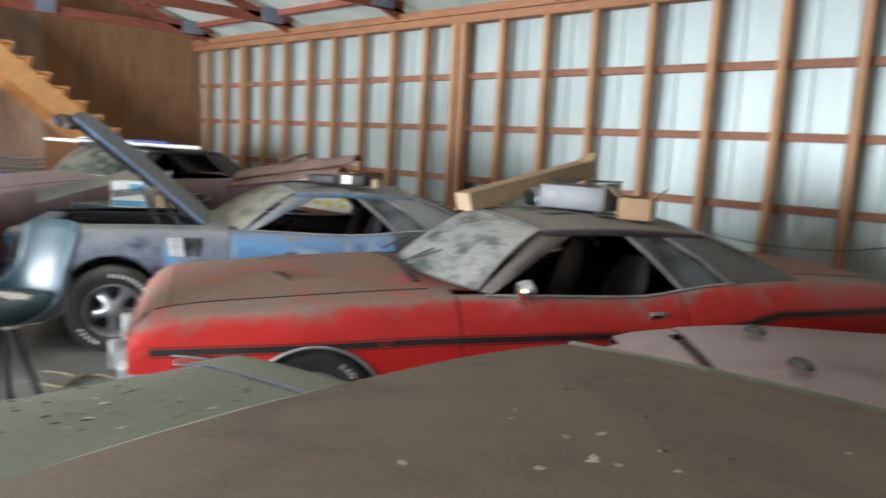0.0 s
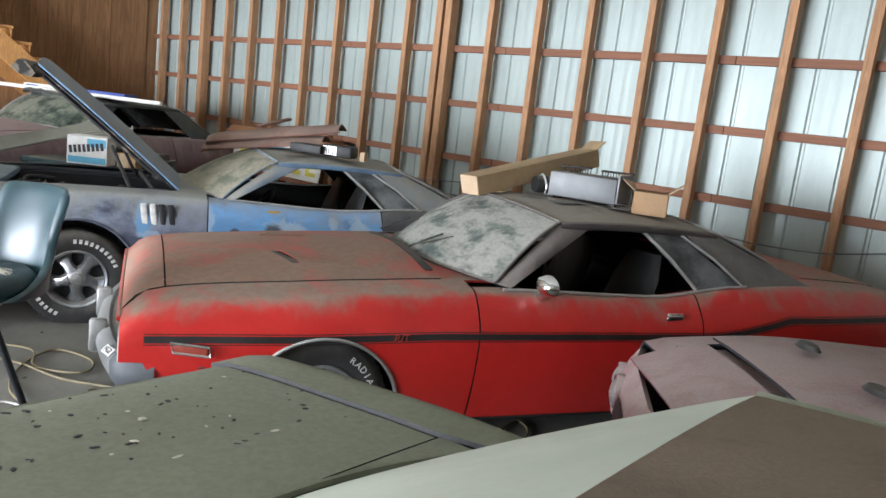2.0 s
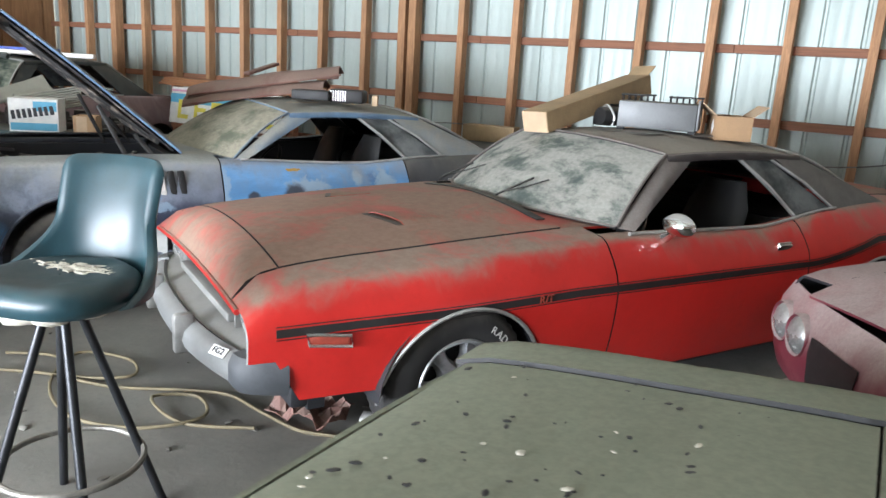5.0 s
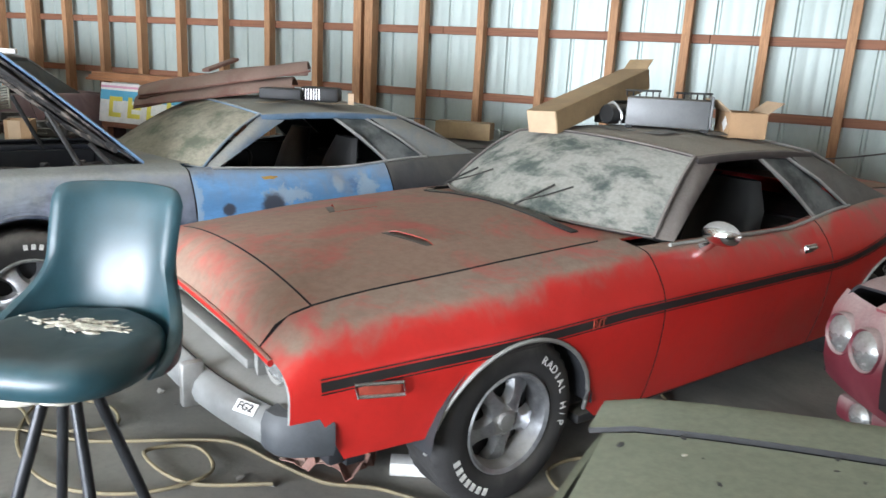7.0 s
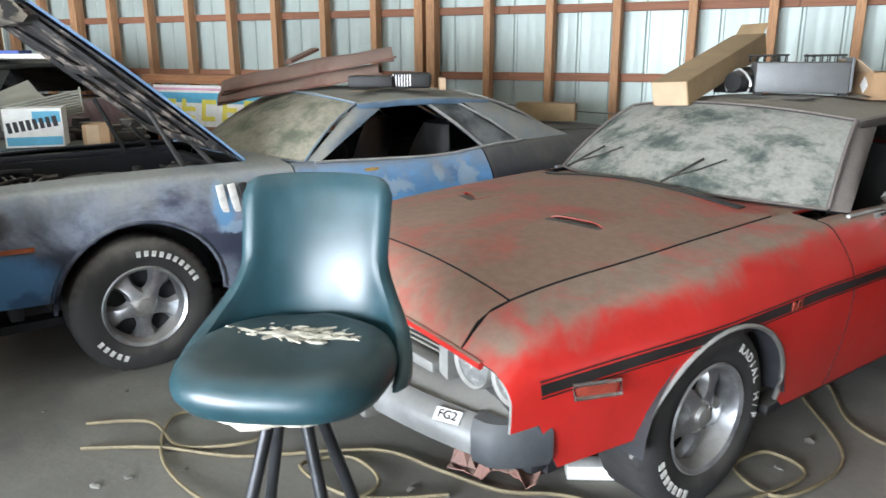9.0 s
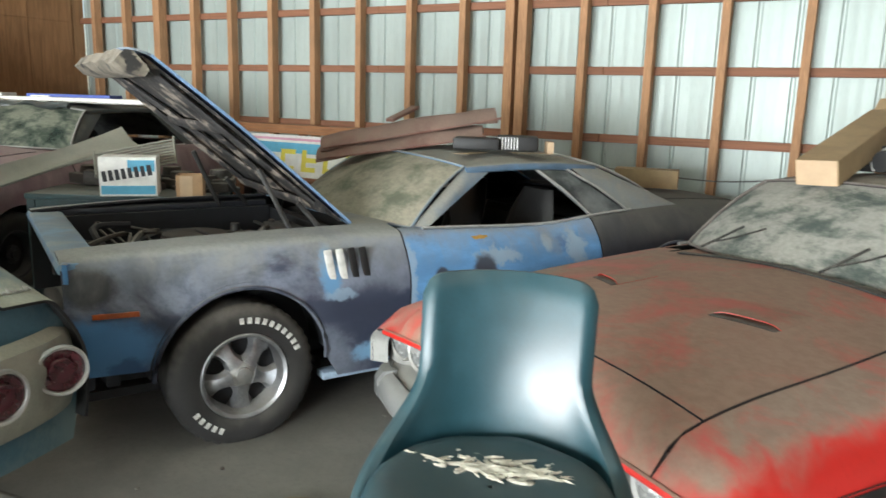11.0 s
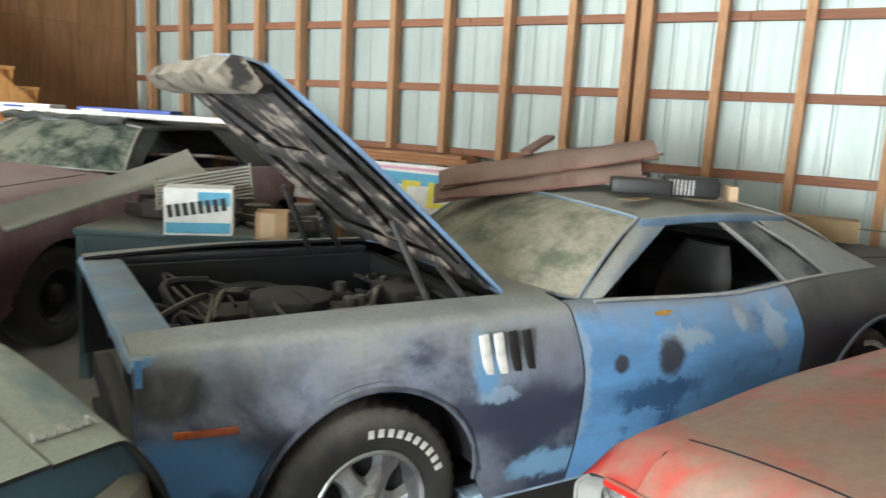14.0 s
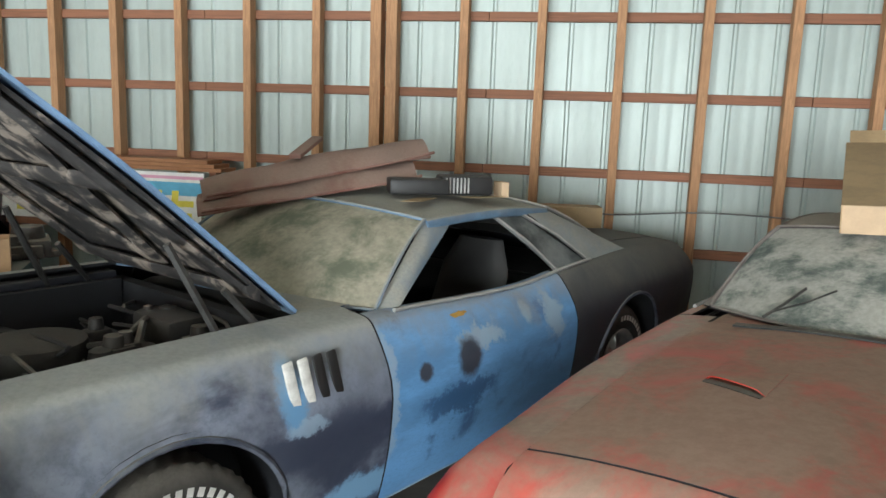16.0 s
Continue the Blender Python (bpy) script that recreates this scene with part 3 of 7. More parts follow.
def build_other_walls():
    w = thing("wall_west", pose(0, 0, 0), "end wall lined with stained plywood sheets", "wall", kind="structure")
    sheet = None
    y = WALL_Y - 0.06
    i = 0
    while y > BACK_Y:
        wd = 0.61
        for z0, z1 in ((0, 2.44), (2.443, 5.3)):
            h = z1 - z0
            top = min(z1, roof_z(y - wd / 2) + 0.1)
            if top - z0 < 0.1:
                continue
            part("plywood_sheet", boxed(LEFT_X - 0.02, LEFT_X + random.uniform(-0.002, 0.002), y - wd + 0.004, y - 0.004, z0, top), "plywood" if i < 4 else "pale_ply", w, smooth=False)
        y -= wd
        i += 1
    part("backing", boxed(LEFT_X - 0.15, LEFT_X - 0.024, BACK_Y - 0.1, WALL_Y + 0.14, 0, 5.4), "plywood", w, smooth=False)
    # this wall's door is unseen, added as an opening for light
    e = thing("wall_east", pose(0, 0, 0), "unseen end wall of plywood with an open door added for light", "wall", kind="structure")
    for y0, y1, z0, z1 in ((BACK_Y, -0.6, 0, 5.4), (3.0, WALL_Y + 0.14, 0, 5.4), (-0.6, 3.0, 2.4, 5.4)):
        part("panel", boxed(RIGHT_X, RIGHT_X + 0.14, y0, y1, z0, z1), "pale_ply", e, smooth=False)
    s = thing("wall_south", pose(0, 0, 0), "front wall with one wide open vehicle doorway", "wall", kind="structure")
    for x0, x1, z0, z1 in ((LEFT_X, -10.2, 0, 3.4), (-2.6, RIGHT_X, 0, 3.4), (-10.2, -2.6, 2.4, 3.4)):
        part("panel", boxed(x0, x1, BACK_Y - 0.16, BACK_Y, z0, z1), "pale_ply", s, smooth=False)


def build_stairs():
    st = thing("staircase", pose(0, 0, 0), "open timber staircase along the plywood end wall", "stairs", kind="structure")
    x0, x1 = LEFT_X + 0.04, LEFT_X + 0.95
    rise, run = 0.186, 0.24
    y_of = lambda z: 5.12 - (z - 1.59) * run / rise
    tread = None
    z = 0.93
    while z < 3.6:
        y = y_of(z)
        if tread is None:
            tread = part("tread", boxed(x0, x1, -run, 0.02, -0.036, 0, 0.004), "stair", st, smooth=False)
            riser = part("riser", boxed(x0, x1, -0.02, 0, -rise + 0.001, -0.037), "stair", st, smooth=False)
            tread.matrix_basis = riser.matrix_basis = pose(0, y, z)
        else:
            share("tread", tread, st, pose(0, y, z))
            share("riser", riser, st, pose(0, y, z))
        z += rise
    a = math.atan2(rise, run)
    for xx in (x0 - 0.02, x1 + 0.002):
        d = Vector((0, -run, rise)).normalized()
        q = Matrix.Translation((xx, y_of(0.75), 0.75 - 0.40)) @ Matrix(((1, 0, 0, 0), (0, d.y, -d.z, 0), (0, d.z, d.y, 0), (0, 0, 0, 1)))
        part("stringer", boxed(0, 0.04, 0, 4.1, -0.17, 0.12, 0.004, q), "stair", st, "orange-stained stair stringer", False)
    part("landing", boxed(x0, x1 + 0.3, 5.9, WALL_Y - 0.08, 0.70, 0.75, 0.004), "stair", st, smooth=False)
    for yy in (5.95, WALL_Y - 0.14):
        part("post", boxed(x1 + 0.15, x1 + 0.24, yy - 0.045, yy + 0.045, 0, 0.70), "stair", st, smooth=False)


build_floor()
build_wall_north()
build_roof()
build_other_walls()
build_stairs()


# ---- cars: all are built about their own nose, x forward, y to their left ----
class Shape:
    """The skin of a car: soft functions of s, the way back from the nose."""

    def __init__(self, length, axles, hub_z, arch_r, half, shoulder, inset, crease, sill=0.23, under=0.07, crown=((0, 0.02), (0.8, 0.05), (5, 0.05)), arch_z=0.0, front_sill=None, nose_cut=None):
        self.length, self.axles, self.hub_z, self.arch_r, self.sill, self.under = length, axles, hub_z, arch_r, sill, under
        self.half, self.shoulder, self.inset, self.crease, self.crown = map(curve_of, (half, shoulder, inset, crease, crown))
        self.arch_z = arch_z
        self.front_sill = front_sill or sill
        self.nose_cut = nose_cut

    def low(self, s):
        z = self.front_sill if s < self.axles[0] else self.sill if s < self.axles[1] else self.sill + 0.10 + 0.08 * max(0, min(1, (s - self.axles[1] - 0.4) / 0.6))
        if self.nose_cut and s < self.nose_cut[0]:
            z = max(z, self.nose_cut[1])
        for a in self.axles:
            d = abs(s - a)
            if d < self.arch_r:
                z = max(z, self.hub_z + self.arch_z + math.sqrt(self.arch_r ** 2 - d * d))
        return z

    def side_y(self, s, z):
        w, zm, zs = self.half(s), self.crease(s), self.shoulder(s)
        if z > zm:
            return w - self.inset(s) * min(1, (z - zm) / (zs - zm)) ** 1.7
        return w - self.under * ((zm - z) / (zm - self.sill)) ** 2

    def top_y(self, s):
        return self.half(s) - self.inset(s)

    def top(self, s, f):
        """f: -1 to 1 across the top."""
        return Vector((-s, f * self.top_y(s), self.shoulder(s) + self.crown(s) * (1 - abs(f) ** 2.2)))

    def section(self, s, f_in, rows=12):
        """From the lower edge up over the shoulder to the fraction f_in of the top."""
        lo, zs = self.low(s), self.shoulder(s)
        r = 0.028
        pts = []
        for i in range(rows):
            z = lo + (zs - r - lo) * i / (rows - 1)
            pts.append(Vector((-s, self.side_y(s, z), z)))
        corner = Vector((-s, self.top_y(s), zs))
        ty = self.top_y(s)
        inner = self.top(s, 1 - r / ty)
        for t in (0.33, 0.66):
            pts.append(pts[rows - 1].lerp(corner, t).lerp(corner.lerp(inner, t), t))
        pts.append(inner)
        for i in range(1, 4):
            pts.append(self.top(s, (1 - r / ty) + (f_in - 1 + r / ty) * i / 3))
        return pts

    def stations(self, s0, s1, step=0.09):
        n = max(2, int((s1 - s0) / step))
        ss = [s0 + (s1 - s0) * i / n for i in range(n + 1)]
        for a in self.axles:
            for k in range(17):
                q = a - self.arch_r * math.cos(math.pi * k / 16) * 0.9999
                if s0 < q < s1:
                    ss.append(q)
        ss = sorted(ss)
        return [q for i, q in enumerate(ss) if i == 0 or q - ss[i - 1] > 0.004]

    def flank(self, s0, s1, side, f_in, thick=0.012, gap=0.004):
        bm = bmesh.new()
        rows = []
        for s in self.stations(s0 + gap, s1 - gap):
            rows.append([Vector((p.x, p.y * side, p.z)) for p in self.section(s, f_in(s) if callable(f_in) else f_in)])
        grid(bm, rows, flip=side < 0)
        return thicken(bm, thick)

    def lid(self, s0, s1, f, lift=0.0, thick=0.012, n=14, front=None, shape=None):
        """A panel of the top between s0 and s1. front: how much later it starts, by the place across."""
        bm = bmesh.new()
        m = max(3, int((s1 - s0) / 0.07))
        rows = []
        for i in range(m + 1):
            row = []
            for j in range(n + 1):
                g = f * (2 * j / n - 1)
                a = s0 + (front(g) if front else 0)
                s = a + (s1 - a) * i / m
                p = self.top(s, g)
                p.z += lift + (shape(s, g) if shape else 0)
                row.append(p)
            rows.append(row)
        grid(bm, rows, flip=True)
        return thicken(bm, thick)


def wheel(root, m, radius, width, rim_r, style, letters, side):
    """Tyre, rim with spokes or slots, hub and raised white letters. m places it; its outer face looks to +y times side."""
    h = width / 2
    bm = bmesh.new()
    prof = [(rim_r - 0.01, -h * 0.86), (rim_r + 0.012, -h * 0.93), (rim_r + 0.04, -h), (radius - 0.055, -h * 0.99), (radius - 0.022, -h * 0.9), (radius - 0.006, -h * 0.76)]
    prof += [(radius, h * c) for c in (-0.70, -0.50, -0.47, -0.26, -0.23, -0.02, 0.02, 0.23, 0.26, 0.47, 0.50, 0.70)]
    prof += [(radius - 0.006, h * 0.76), (radius - 0.022, h * 0.9), (radius - 0.055, h * 0.99), (rim_r + 0.04, h), (rim_r + 0.012, h * 0.93), (rim_r - 0.01, h * 0.86)]
    n = 120
    rows = []
    for q, (r, y) in enumerate(prof):
        row = []
        for k in range(n):
            a = 2 * math.pi * k / n
            rr = r
            if 5 <= q <= 18:
                band = (q - 5) // 2
                if (k + band) % 3 == 0:
                    rr = r - 0.007
            row.append(Vector((rr * math.cos(a), y, rr * math.sin(a))))
        rows.append(row)
    grid(bm, rows, True, True)
    w = part("wheel", bm, "rubber", root)
    w.matrix_basis = m
    bm = bmesh.new()
    out = h * side
    lathe(bm, [(rim_r, out * 0.93), (rim_r - 0.006, out * 0.98), (rim_r - 0.02, out * 0.9), (rim_r - 0.03, out * 0.5), (rim_r - 0.034, -out * 0.1), (rim_r - 0.02, -out * 0.9), (rim_r, -out * 0.9)], "y", 40)
    # the near-black rim and hub have deep shadow put into their colour
    rim = part("rim", bm, "bay" if style == "shaded" else "alloy", w, "steel rim with shadow in its colour" if style == "shaded" else "polished alloy rim")
    bm = bmesh.new()
    lathe(bm, [(0.001, out * 0.12), (rim_r - 0.03, out * 0.12), (rim_r - 0.03, out * 0.05), (0.001, out * 0.05)], "y", 30)
    part("brake_drum", bm, "bay", w, "dark brake drum")
    if style in ("spoke", "slot"):
        bm = bmesh.new()
        for k in range(5):
            a = 2 * math.pi * k / 5 + 0.3
            q = Matrix.Rotation(a, 4, "Y")
            n = 6
            rows = []
            for i in range(n + 1):
                t = i / n
                r = 0.05 + (rim_r - 0.085) * t
                wd = 0.042 - 0.016 * math.sin(math.pi * min(1, t * 1.2)) + 0.035 * max(0, t - 0.65)
                y = out * (0.62 - 0.30 * t ** 1.5)
                rows.append([q @ Vector((r, y - 0.03 * side, -wd)), q @ Vector((r, y, -wd * 0.62)), q @ Vector((r, y + 0.006 * side, 0)), q @ Vector((r, y, wd * 0.62)), q @ Vector((r, y - 0.03 * side, wd))])
            grid(bm, rows, flip=side < 0)
        part("spokes", thicken(bm, 0.012), "alloy", w, "five cast alloy spokes")
    bm = bmesh.new()
    lathe(bm, [(0.072, out * 0.40), (0.07, out * 0.60), (0.05, out * 0.68), (0.036, out * 0.70), (0.034, out * 0.82), (0.001, out * 0.84)], "y", 24)
    for k in range(5):
        a = 2 * math.pi * k / 5 + 0.3 + math.pi / 5
        tube(bm, [(0.055 * math.cos(a), out * 0.5, 0.055 * math.sin(a)), (0.055 * math.cos(a), out * 0.72, 0.055 * math.sin(a))], 0.009, 6)
    part("hub", bm, "bay" if style == "shaded" else "dull_chrome", w, "dull metal hub with five nuts")
    if letters:
        rr = (rim_r + radius) / 2 - 0.005
        for word, centre in letters:
            n = len(word)
            for i, ch in enumerate(word):
                if ch == " ":
                    continue
                a = centre + (i - (n - 1) / 2) * 0.135 * side
                q = Matrix.Rotation(-a, 4, "Y") @ Matrix.Translation((rr, (h + 0.0015) * side, 0)) @ Matrix(((0, 1, 0, 0), (0, 0, side, 0), (side, 0, 0, 0), (0, 0, 0, 1)))
                bm = boxed(-0.010, 0.010, -0.014, 0.014, -0.001, 0.0015) if ch == "|" else text_mesh(ch, 0.045)
                l = part("letter", bm, "letters", w, "raised white tyre letter", False)
                l.matrix_basis = q
    return w


def bilinear(bm, a, b, c, d, n=8, m=6, bulge=(0, 0, 0), flip=False):
    """A soft sheet between corners a b (top) and d c (bottom)."""
    a, b, c, d, bulge = map(Vector, (a, b, c, d, bulge))
    rows = []
    for i in range(m + 1):
        v = i / m
        rows.append([a.lerp(b, j / n).lerp(d.lerp(c, j / n), v) + bulge * (4 * v * (1 - v) * 4 * (j / n) * (1 - j / n)) for j in range(n + 1)])
    grid(bm, rows, flip=flip)
    return bm


def shield(base, head, n=14, m=8, bulge=0.03):
    """Curved glass from a base line to a head line, both functions of f."""
    bm = bmesh.new()
    rows = []
    for i in range(m + 1):
        v = i / m
        row = []
        for j in range(n + 1):
            f = 2 * j / n - 1
            p = Vector(base(f)).lerp(Vector(head(f)), v)
            p.z += bulge * 4 * v * (1 - v)
            row.append(p)
        rows.append(row)
    grid(bm, rows, flip=base(0)[0] > head(0)[0])
    return bm


def bucket_seat(root, x, y, material="interior"):
    bm = bmesh.new()
    box(bm, x - 0.26, x + 0.26, y - 0.25, y + 0.25, 0.30, 0.47, 0.05)
    part("seat", bm, material, root, "black vinyl bucket seat")
    bm = bmesh.new()
    rows = []
    for i in range(9):
        t = i / 8
        wd = 0.25 - 0.05 * t - (0.06 * max(0, t - 0.75) * 4)
        xx, zz = x - 0.22 - 0.20 * t, 0.44 + 0.60 * t
        th = 0.075 - 0.03 * t
        rows.append([(xx + th * math.sin(a) , y + wd * math.cos(a), zz) if abs(math.sin(a)) > 0.01 else (xx, y + wd * math.cos(a), zz) for a in [2 * math.pi * k / 14 for k in range(14)]])
    vv = grid(bm, rows, True)
    bm.faces.new(vv[-1])
    bmesh.ops.recalc_face_normals(bm, faces=bm.faces)
    part("seat_back", bm, material, root, "high-backed black vinyl seat")


def cabin(root, S, c):
    """Greenhouse, glass and interior. c: its lines."""
    bz, by = c["base_z"], c["base_y"]
    hz, hy = c["head_z"], c["head_y"]
    base = lambda f: (-(c["base_s"] + c["base_sweep"] * abs(f) ** 2), f * by, bz - 0.03 * abs(f) ** 2)
    head = lambda f: (-(c["head_s"] + 0.10 * abs(f) ** 2.2), f * hy, hz + 0.045 * (1 - abs(f) ** 2.2))
    rear = lambda f: (-(c["rear_s"] + 0.02 * abs(f) ** 2), f * c["rear_y"], c["rear_z"] + 0.04 * (1 - abs(f) ** 2.2))
    foot = lambda f: (-(c["foot_s"] - 0.16 * abs(f) ** 2), f * c["foot_y"], c["foot_z"] + 0.02 * (1 - abs(f) ** 2))
    ws = part("windshield", thicken(shield(base, head, bulge=0.035), 0.005), c["shield"], root, c.get("shield_label", "windshield caked with dust"))
    # chrome surround
    bm = bmesh.new()
    tube(bm, [Vector(head(-1 + 2 * k / 20)) + Vector((0.006, 0, 0.004)) for k in range(21)], 0.008, 6)
    tube(bm, [Vector(base(-1 + 2 * k / 20)) + Vector((0.006, 0, 0.004)) for k in range(21)], 0.008, 6)
    for sd in (-1, 1):
        tube(bm, [Vector(base(sd)).lerp(Vector(head(sd)), k / 6) + Vector((0.004, 0.004 * sd, 0.035 * 4 * (k / 6) * (1 - k / 6) + 0.004)) for k in range(7)], 0.009, 6)
    part("trim", bm, c.get("trim", "dull_chrome"), ws, "dull windshield moulding")
    # roof
    bm = bmesh.new()
    rows = []
    for i in range(13):
        v = i / 12
        row = []
        for j in range(17):
            f = 2 * j / 16 - 1
            p = Vector(head(f)).lerp(Vector(rear(f)), v)
            p.z += c["roof_rise"] * (4 * v * (1 - v)) * (1 - 0.35 * f * f)
            p.y += math.copysign(0.02 * 4 * v * (1 - v), f) if abs(f) > 0.01 else 0
            row.append(p)
        rows.append(row)
    rail = [[r[0] for r in rows], [r[-1] for r in rows]]
    grid(bm, rows, flip=True)
    roof = part("roof", thicken(bm, 0.02), c["roof"], root, c.get("roof_label", ""), inner="interior")
    if c.get("glass"):
        bright = "dull_chrome" if c.get("rear_trim", True) else c["frame"]
        rg = shield(foot, rear, bulge=0.02)
        part("rear_window", thicken(rg, 0.005), c["glass"], root, "rear window dulled with dust")
        bm = bmesh.new()
        for fn in ((rear, foot) if c.get("rear_trim", True) else (foot,)):
            tube(bm, [Vector(fn(-1 + 2 * k / 20)) + Vector((-0.006, 0, 0.005)) for k in range(21)], 0.010, 6)
        for sd in ((-1, 1) if c.get("rear_trim", True) else ()):
            tube(bm, [Vector(rear(sd)).lerp(Vector(foot(sd)), k / 6) + Vector((-0.004, 0, 0.02 * 4 * (k / 6) * (1 - k / 6) + 0.006)) for k in range(7)], 0.010, 6)
        part("window_trim", bm, bright, root, "dull rear window moulding")
    for sd in (-1, 1):
        fl = sd > 0
        # windshield pillar
        a, b = Vector(base(sd)), Vector(head(sd))
        door_front = Vector((-c["door_glass_s"], sd * (S.top_y(c["door_glass_s"]) - 0.03), S.shoulder(c["door_glass_s"]) + 0.01))
        bm = bmesh.new()
        top_back = Vector(rail[0 if sd < 0 else 1][2]) + Vector((0, 0.004 * sd, -0.035))
        bilinear(bm, b + Vector((0, 0, 0.002)), top_back, door_front, a, 3, 8, (0, 0.02 * sd, 0.01), not fl)
        part("pillar", thicken(bm, 0.02), c["frame"], root, inner="interior")
        # roof rail over the side windows
        bm = bmesh.new()
        pts = [Vector(p) + Vector((0, 0.006 * sd, -0.018)) for p in rail[0 if sd < 0 else 1]]
        tube(bm, pts, 0.018, 8, ry=0.024)
        part("roof_rail", bm, c["frame"], root)
        # rear roof pillar
        ct, cb = c["sail_top_s"], c["sail_base_s"]
        k = min(11, max(1, int(12 * (ct - c["head_s"]) / (c["rear_s"] - c["head_s"]))))
        tf = Vector(rail[0 if sd < 0 else 1][k]) + Vector((0, 0.002 * sd, -0.01))
        tr = Vector(rear(sd)) + Vector((0, 0.002 * sd, -0.004))
        br = Vector((-(c["foot_s"] - 0.10), sd * (S.top_y(c["foot_s"]) - 0.015), S.shoulder(c["foot_s"]) + 0.004))
        bf = Vector((-cb, sd * (S.top_y(cb) - 0.015), S.shoulder(cb) + 0.002))
        bm = bmesh.new()
        bilinear(bm, tf, tr, br, bf, 8, 8, (0, 0.012 * sd, 0.0), not fl)
        part("rear_pillar", thicken(bm, 0.015), c["sail"], root, inner="interior")
        bm = bmesh.new()
        fr = Vector(foot(sd))
        bilinear(bm, tr, Vector(rear(sd * 0.97)), fr, br, 2, 8, (0, 0, 0.005), not fl)
        part("rear_pillar_return", thicken(bm, 0.012), c["sail"], root)
        # fixed rear side glass with its bright divider
        if c.get("quarter_s"):
            qs = c["quarter_s"]
            ql = Vector((-qs, sd * (S.top_y(qs) - 0.03), S.shoulder(qs) + 0.002))
            k2 = max(1, k - c.get("quarter_k", 3))
            qt = Vector(rail[0 if sd < 0 else 1][k2]) + Vector((0, -0.012 * sd, -0.03))
            bm = bmesh.new()
            bilinear(bm, qt, tf + Vector((0.01, -0.014 * sd, -0.02)), bf + Vector((0.02, -0.02 * sd, 0)), ql, 5, 6, (0, 0.01 * sd, 0), not fl)
            part("side_glass", thicken(bm, 0.005), c["side_glass"], root, "small dusty rear side window")
            bm = bmesh.new()
            tube(bm, [qt, (qt + ql) / 2 + Vector((0, 0.01 * sd, 0.01)), ql], 0.011, 6)
            tube(bm, [tf + Vector((0.01, 0.004 * sd, -0.02)), (tf + bf) / 2 + Vector((0.005, 0.008 * sd, 0)), bf + Vector((0.02, 0, 0))], 0.009, 6)
            part("window_divider", bm, "dull_chrome", root, "bright window divider strip")
        bm = bmesh.new()
        s_end = c.get("quarter_s") or cb
        tube(bm, [Vector((-s, sd * (S.top_y(s) - 0.012), S.shoulder(s) + 0.006)) for s in np.linspace(c["door_glass_s"] - 0.05, cb, 14)], 0.009, 6)
        part("belt_trim", bm, "dull_chrome", root, "bright strip along the window sill")
        # inner door skin
        bm = bmesh.new()
        top = min(0.875, S.shoulder(c["door_glass_s"] + 0.4) - 0.02)
        bilinear(bm, (-c["door_glass_s"] + 0.1, sd * 0.74, top), (-(cb + 0.3), sd * 0.74, top), (-(cb + 0.3), sd * 0.78, 0.25), (-c["door_glass_s"] + 0.1, sd * 0.78, 0.25), 4, 3)
        part("door_lining", thicken(bm, 0.02), "interior", root)
    # interior
    part("floor_pan", boxed(-(S.length - 0.35), -1.35, -0.70, 0.70, 0.20, 0.26), "bay", root)
    part("firewall", boxed(-1.62, -1.56, -0.72, 0.72, 0.2, 0.86), "bay", root)
    part("dashboard", boxed(-(c["base_s"] + 0.42), -(c["base_s"] + 0.12), -0.68, 0.68, 0.62, 0.85, 0.04), "interior", root, "black dashboard")
    bm = bmesh.new()
    xs = -(c["base_s"] + 0.62)
    tube(bm, [Vector((xs - 0.10 * math.sin(a), 0.36 + 0.19 * math.cos(a), 0.80 + 0.165 * math.sin(a))) for a in [2 * math.pi * k / 20 for k in range(20)]], 0.012, 6, True)
    tube(bm, [(xs, 0.19, 0.79), (xs + 0.03, 0.36, 0.78), (xs, 0.53, 0.79)], 0.012, 6)
    tube(bm, [(xs + 0.03, 0.36, 0.78), (xs + 0.3, 0.36, 0.70)], 0.025, 8)
    part("steering_wheel", bm, "interior", root, "black steering wheel")
    for y in (0.36, -0.36):
        bucket_seat(root, -(c["base_s"] + 1.05), y)
    part("rear_seat", boxed(-(c["base_s"] + 1.85), -(c["base_s"] + 1.6), -0.6, 0.6, 0.3, 0.82, 0.06), "interior", root, "black rear bench")
    part("parcel_shelf", boxed(-(c["foot_s"] + 0.05), -(c["base_s"] + 1.75), -0.62, 0.62, 0.80, 0.83), "interior", root)


def wheel_wells(root, S):
    for a in S.axles:
        for sd in (-1, 1):
            bm = bmesh.new()
            rows = []
            for k in range(17):
                t = math.pi * (0.02 + 0.96 * k / 16)
                r = S.arch_r + 0.02
                rows.append([Vector((-a + r * math.cos(t), sd * y, S.hub_z + S.arch_z + r * math.sin(t))) for y in (S.half(a) - 0.02, 0.62, 0.46)])
            grid(bm, rows, flip=sd > 0)
            vs = [bm.verts.new((-a + (S.arch_r + 0.02) * math.cos(math.pi * (0.02 + 0.96 * k / 16)), sd * 0.455, S.hub_z + S.arch_z + (S.arch_r + 0.02) * math.sin(math.pi * (0.02 + 0.96 * k / 16)))) for k in range(17)]
            bm.faces.new(vs)
            part("wheel_well", bm, "bay", root)


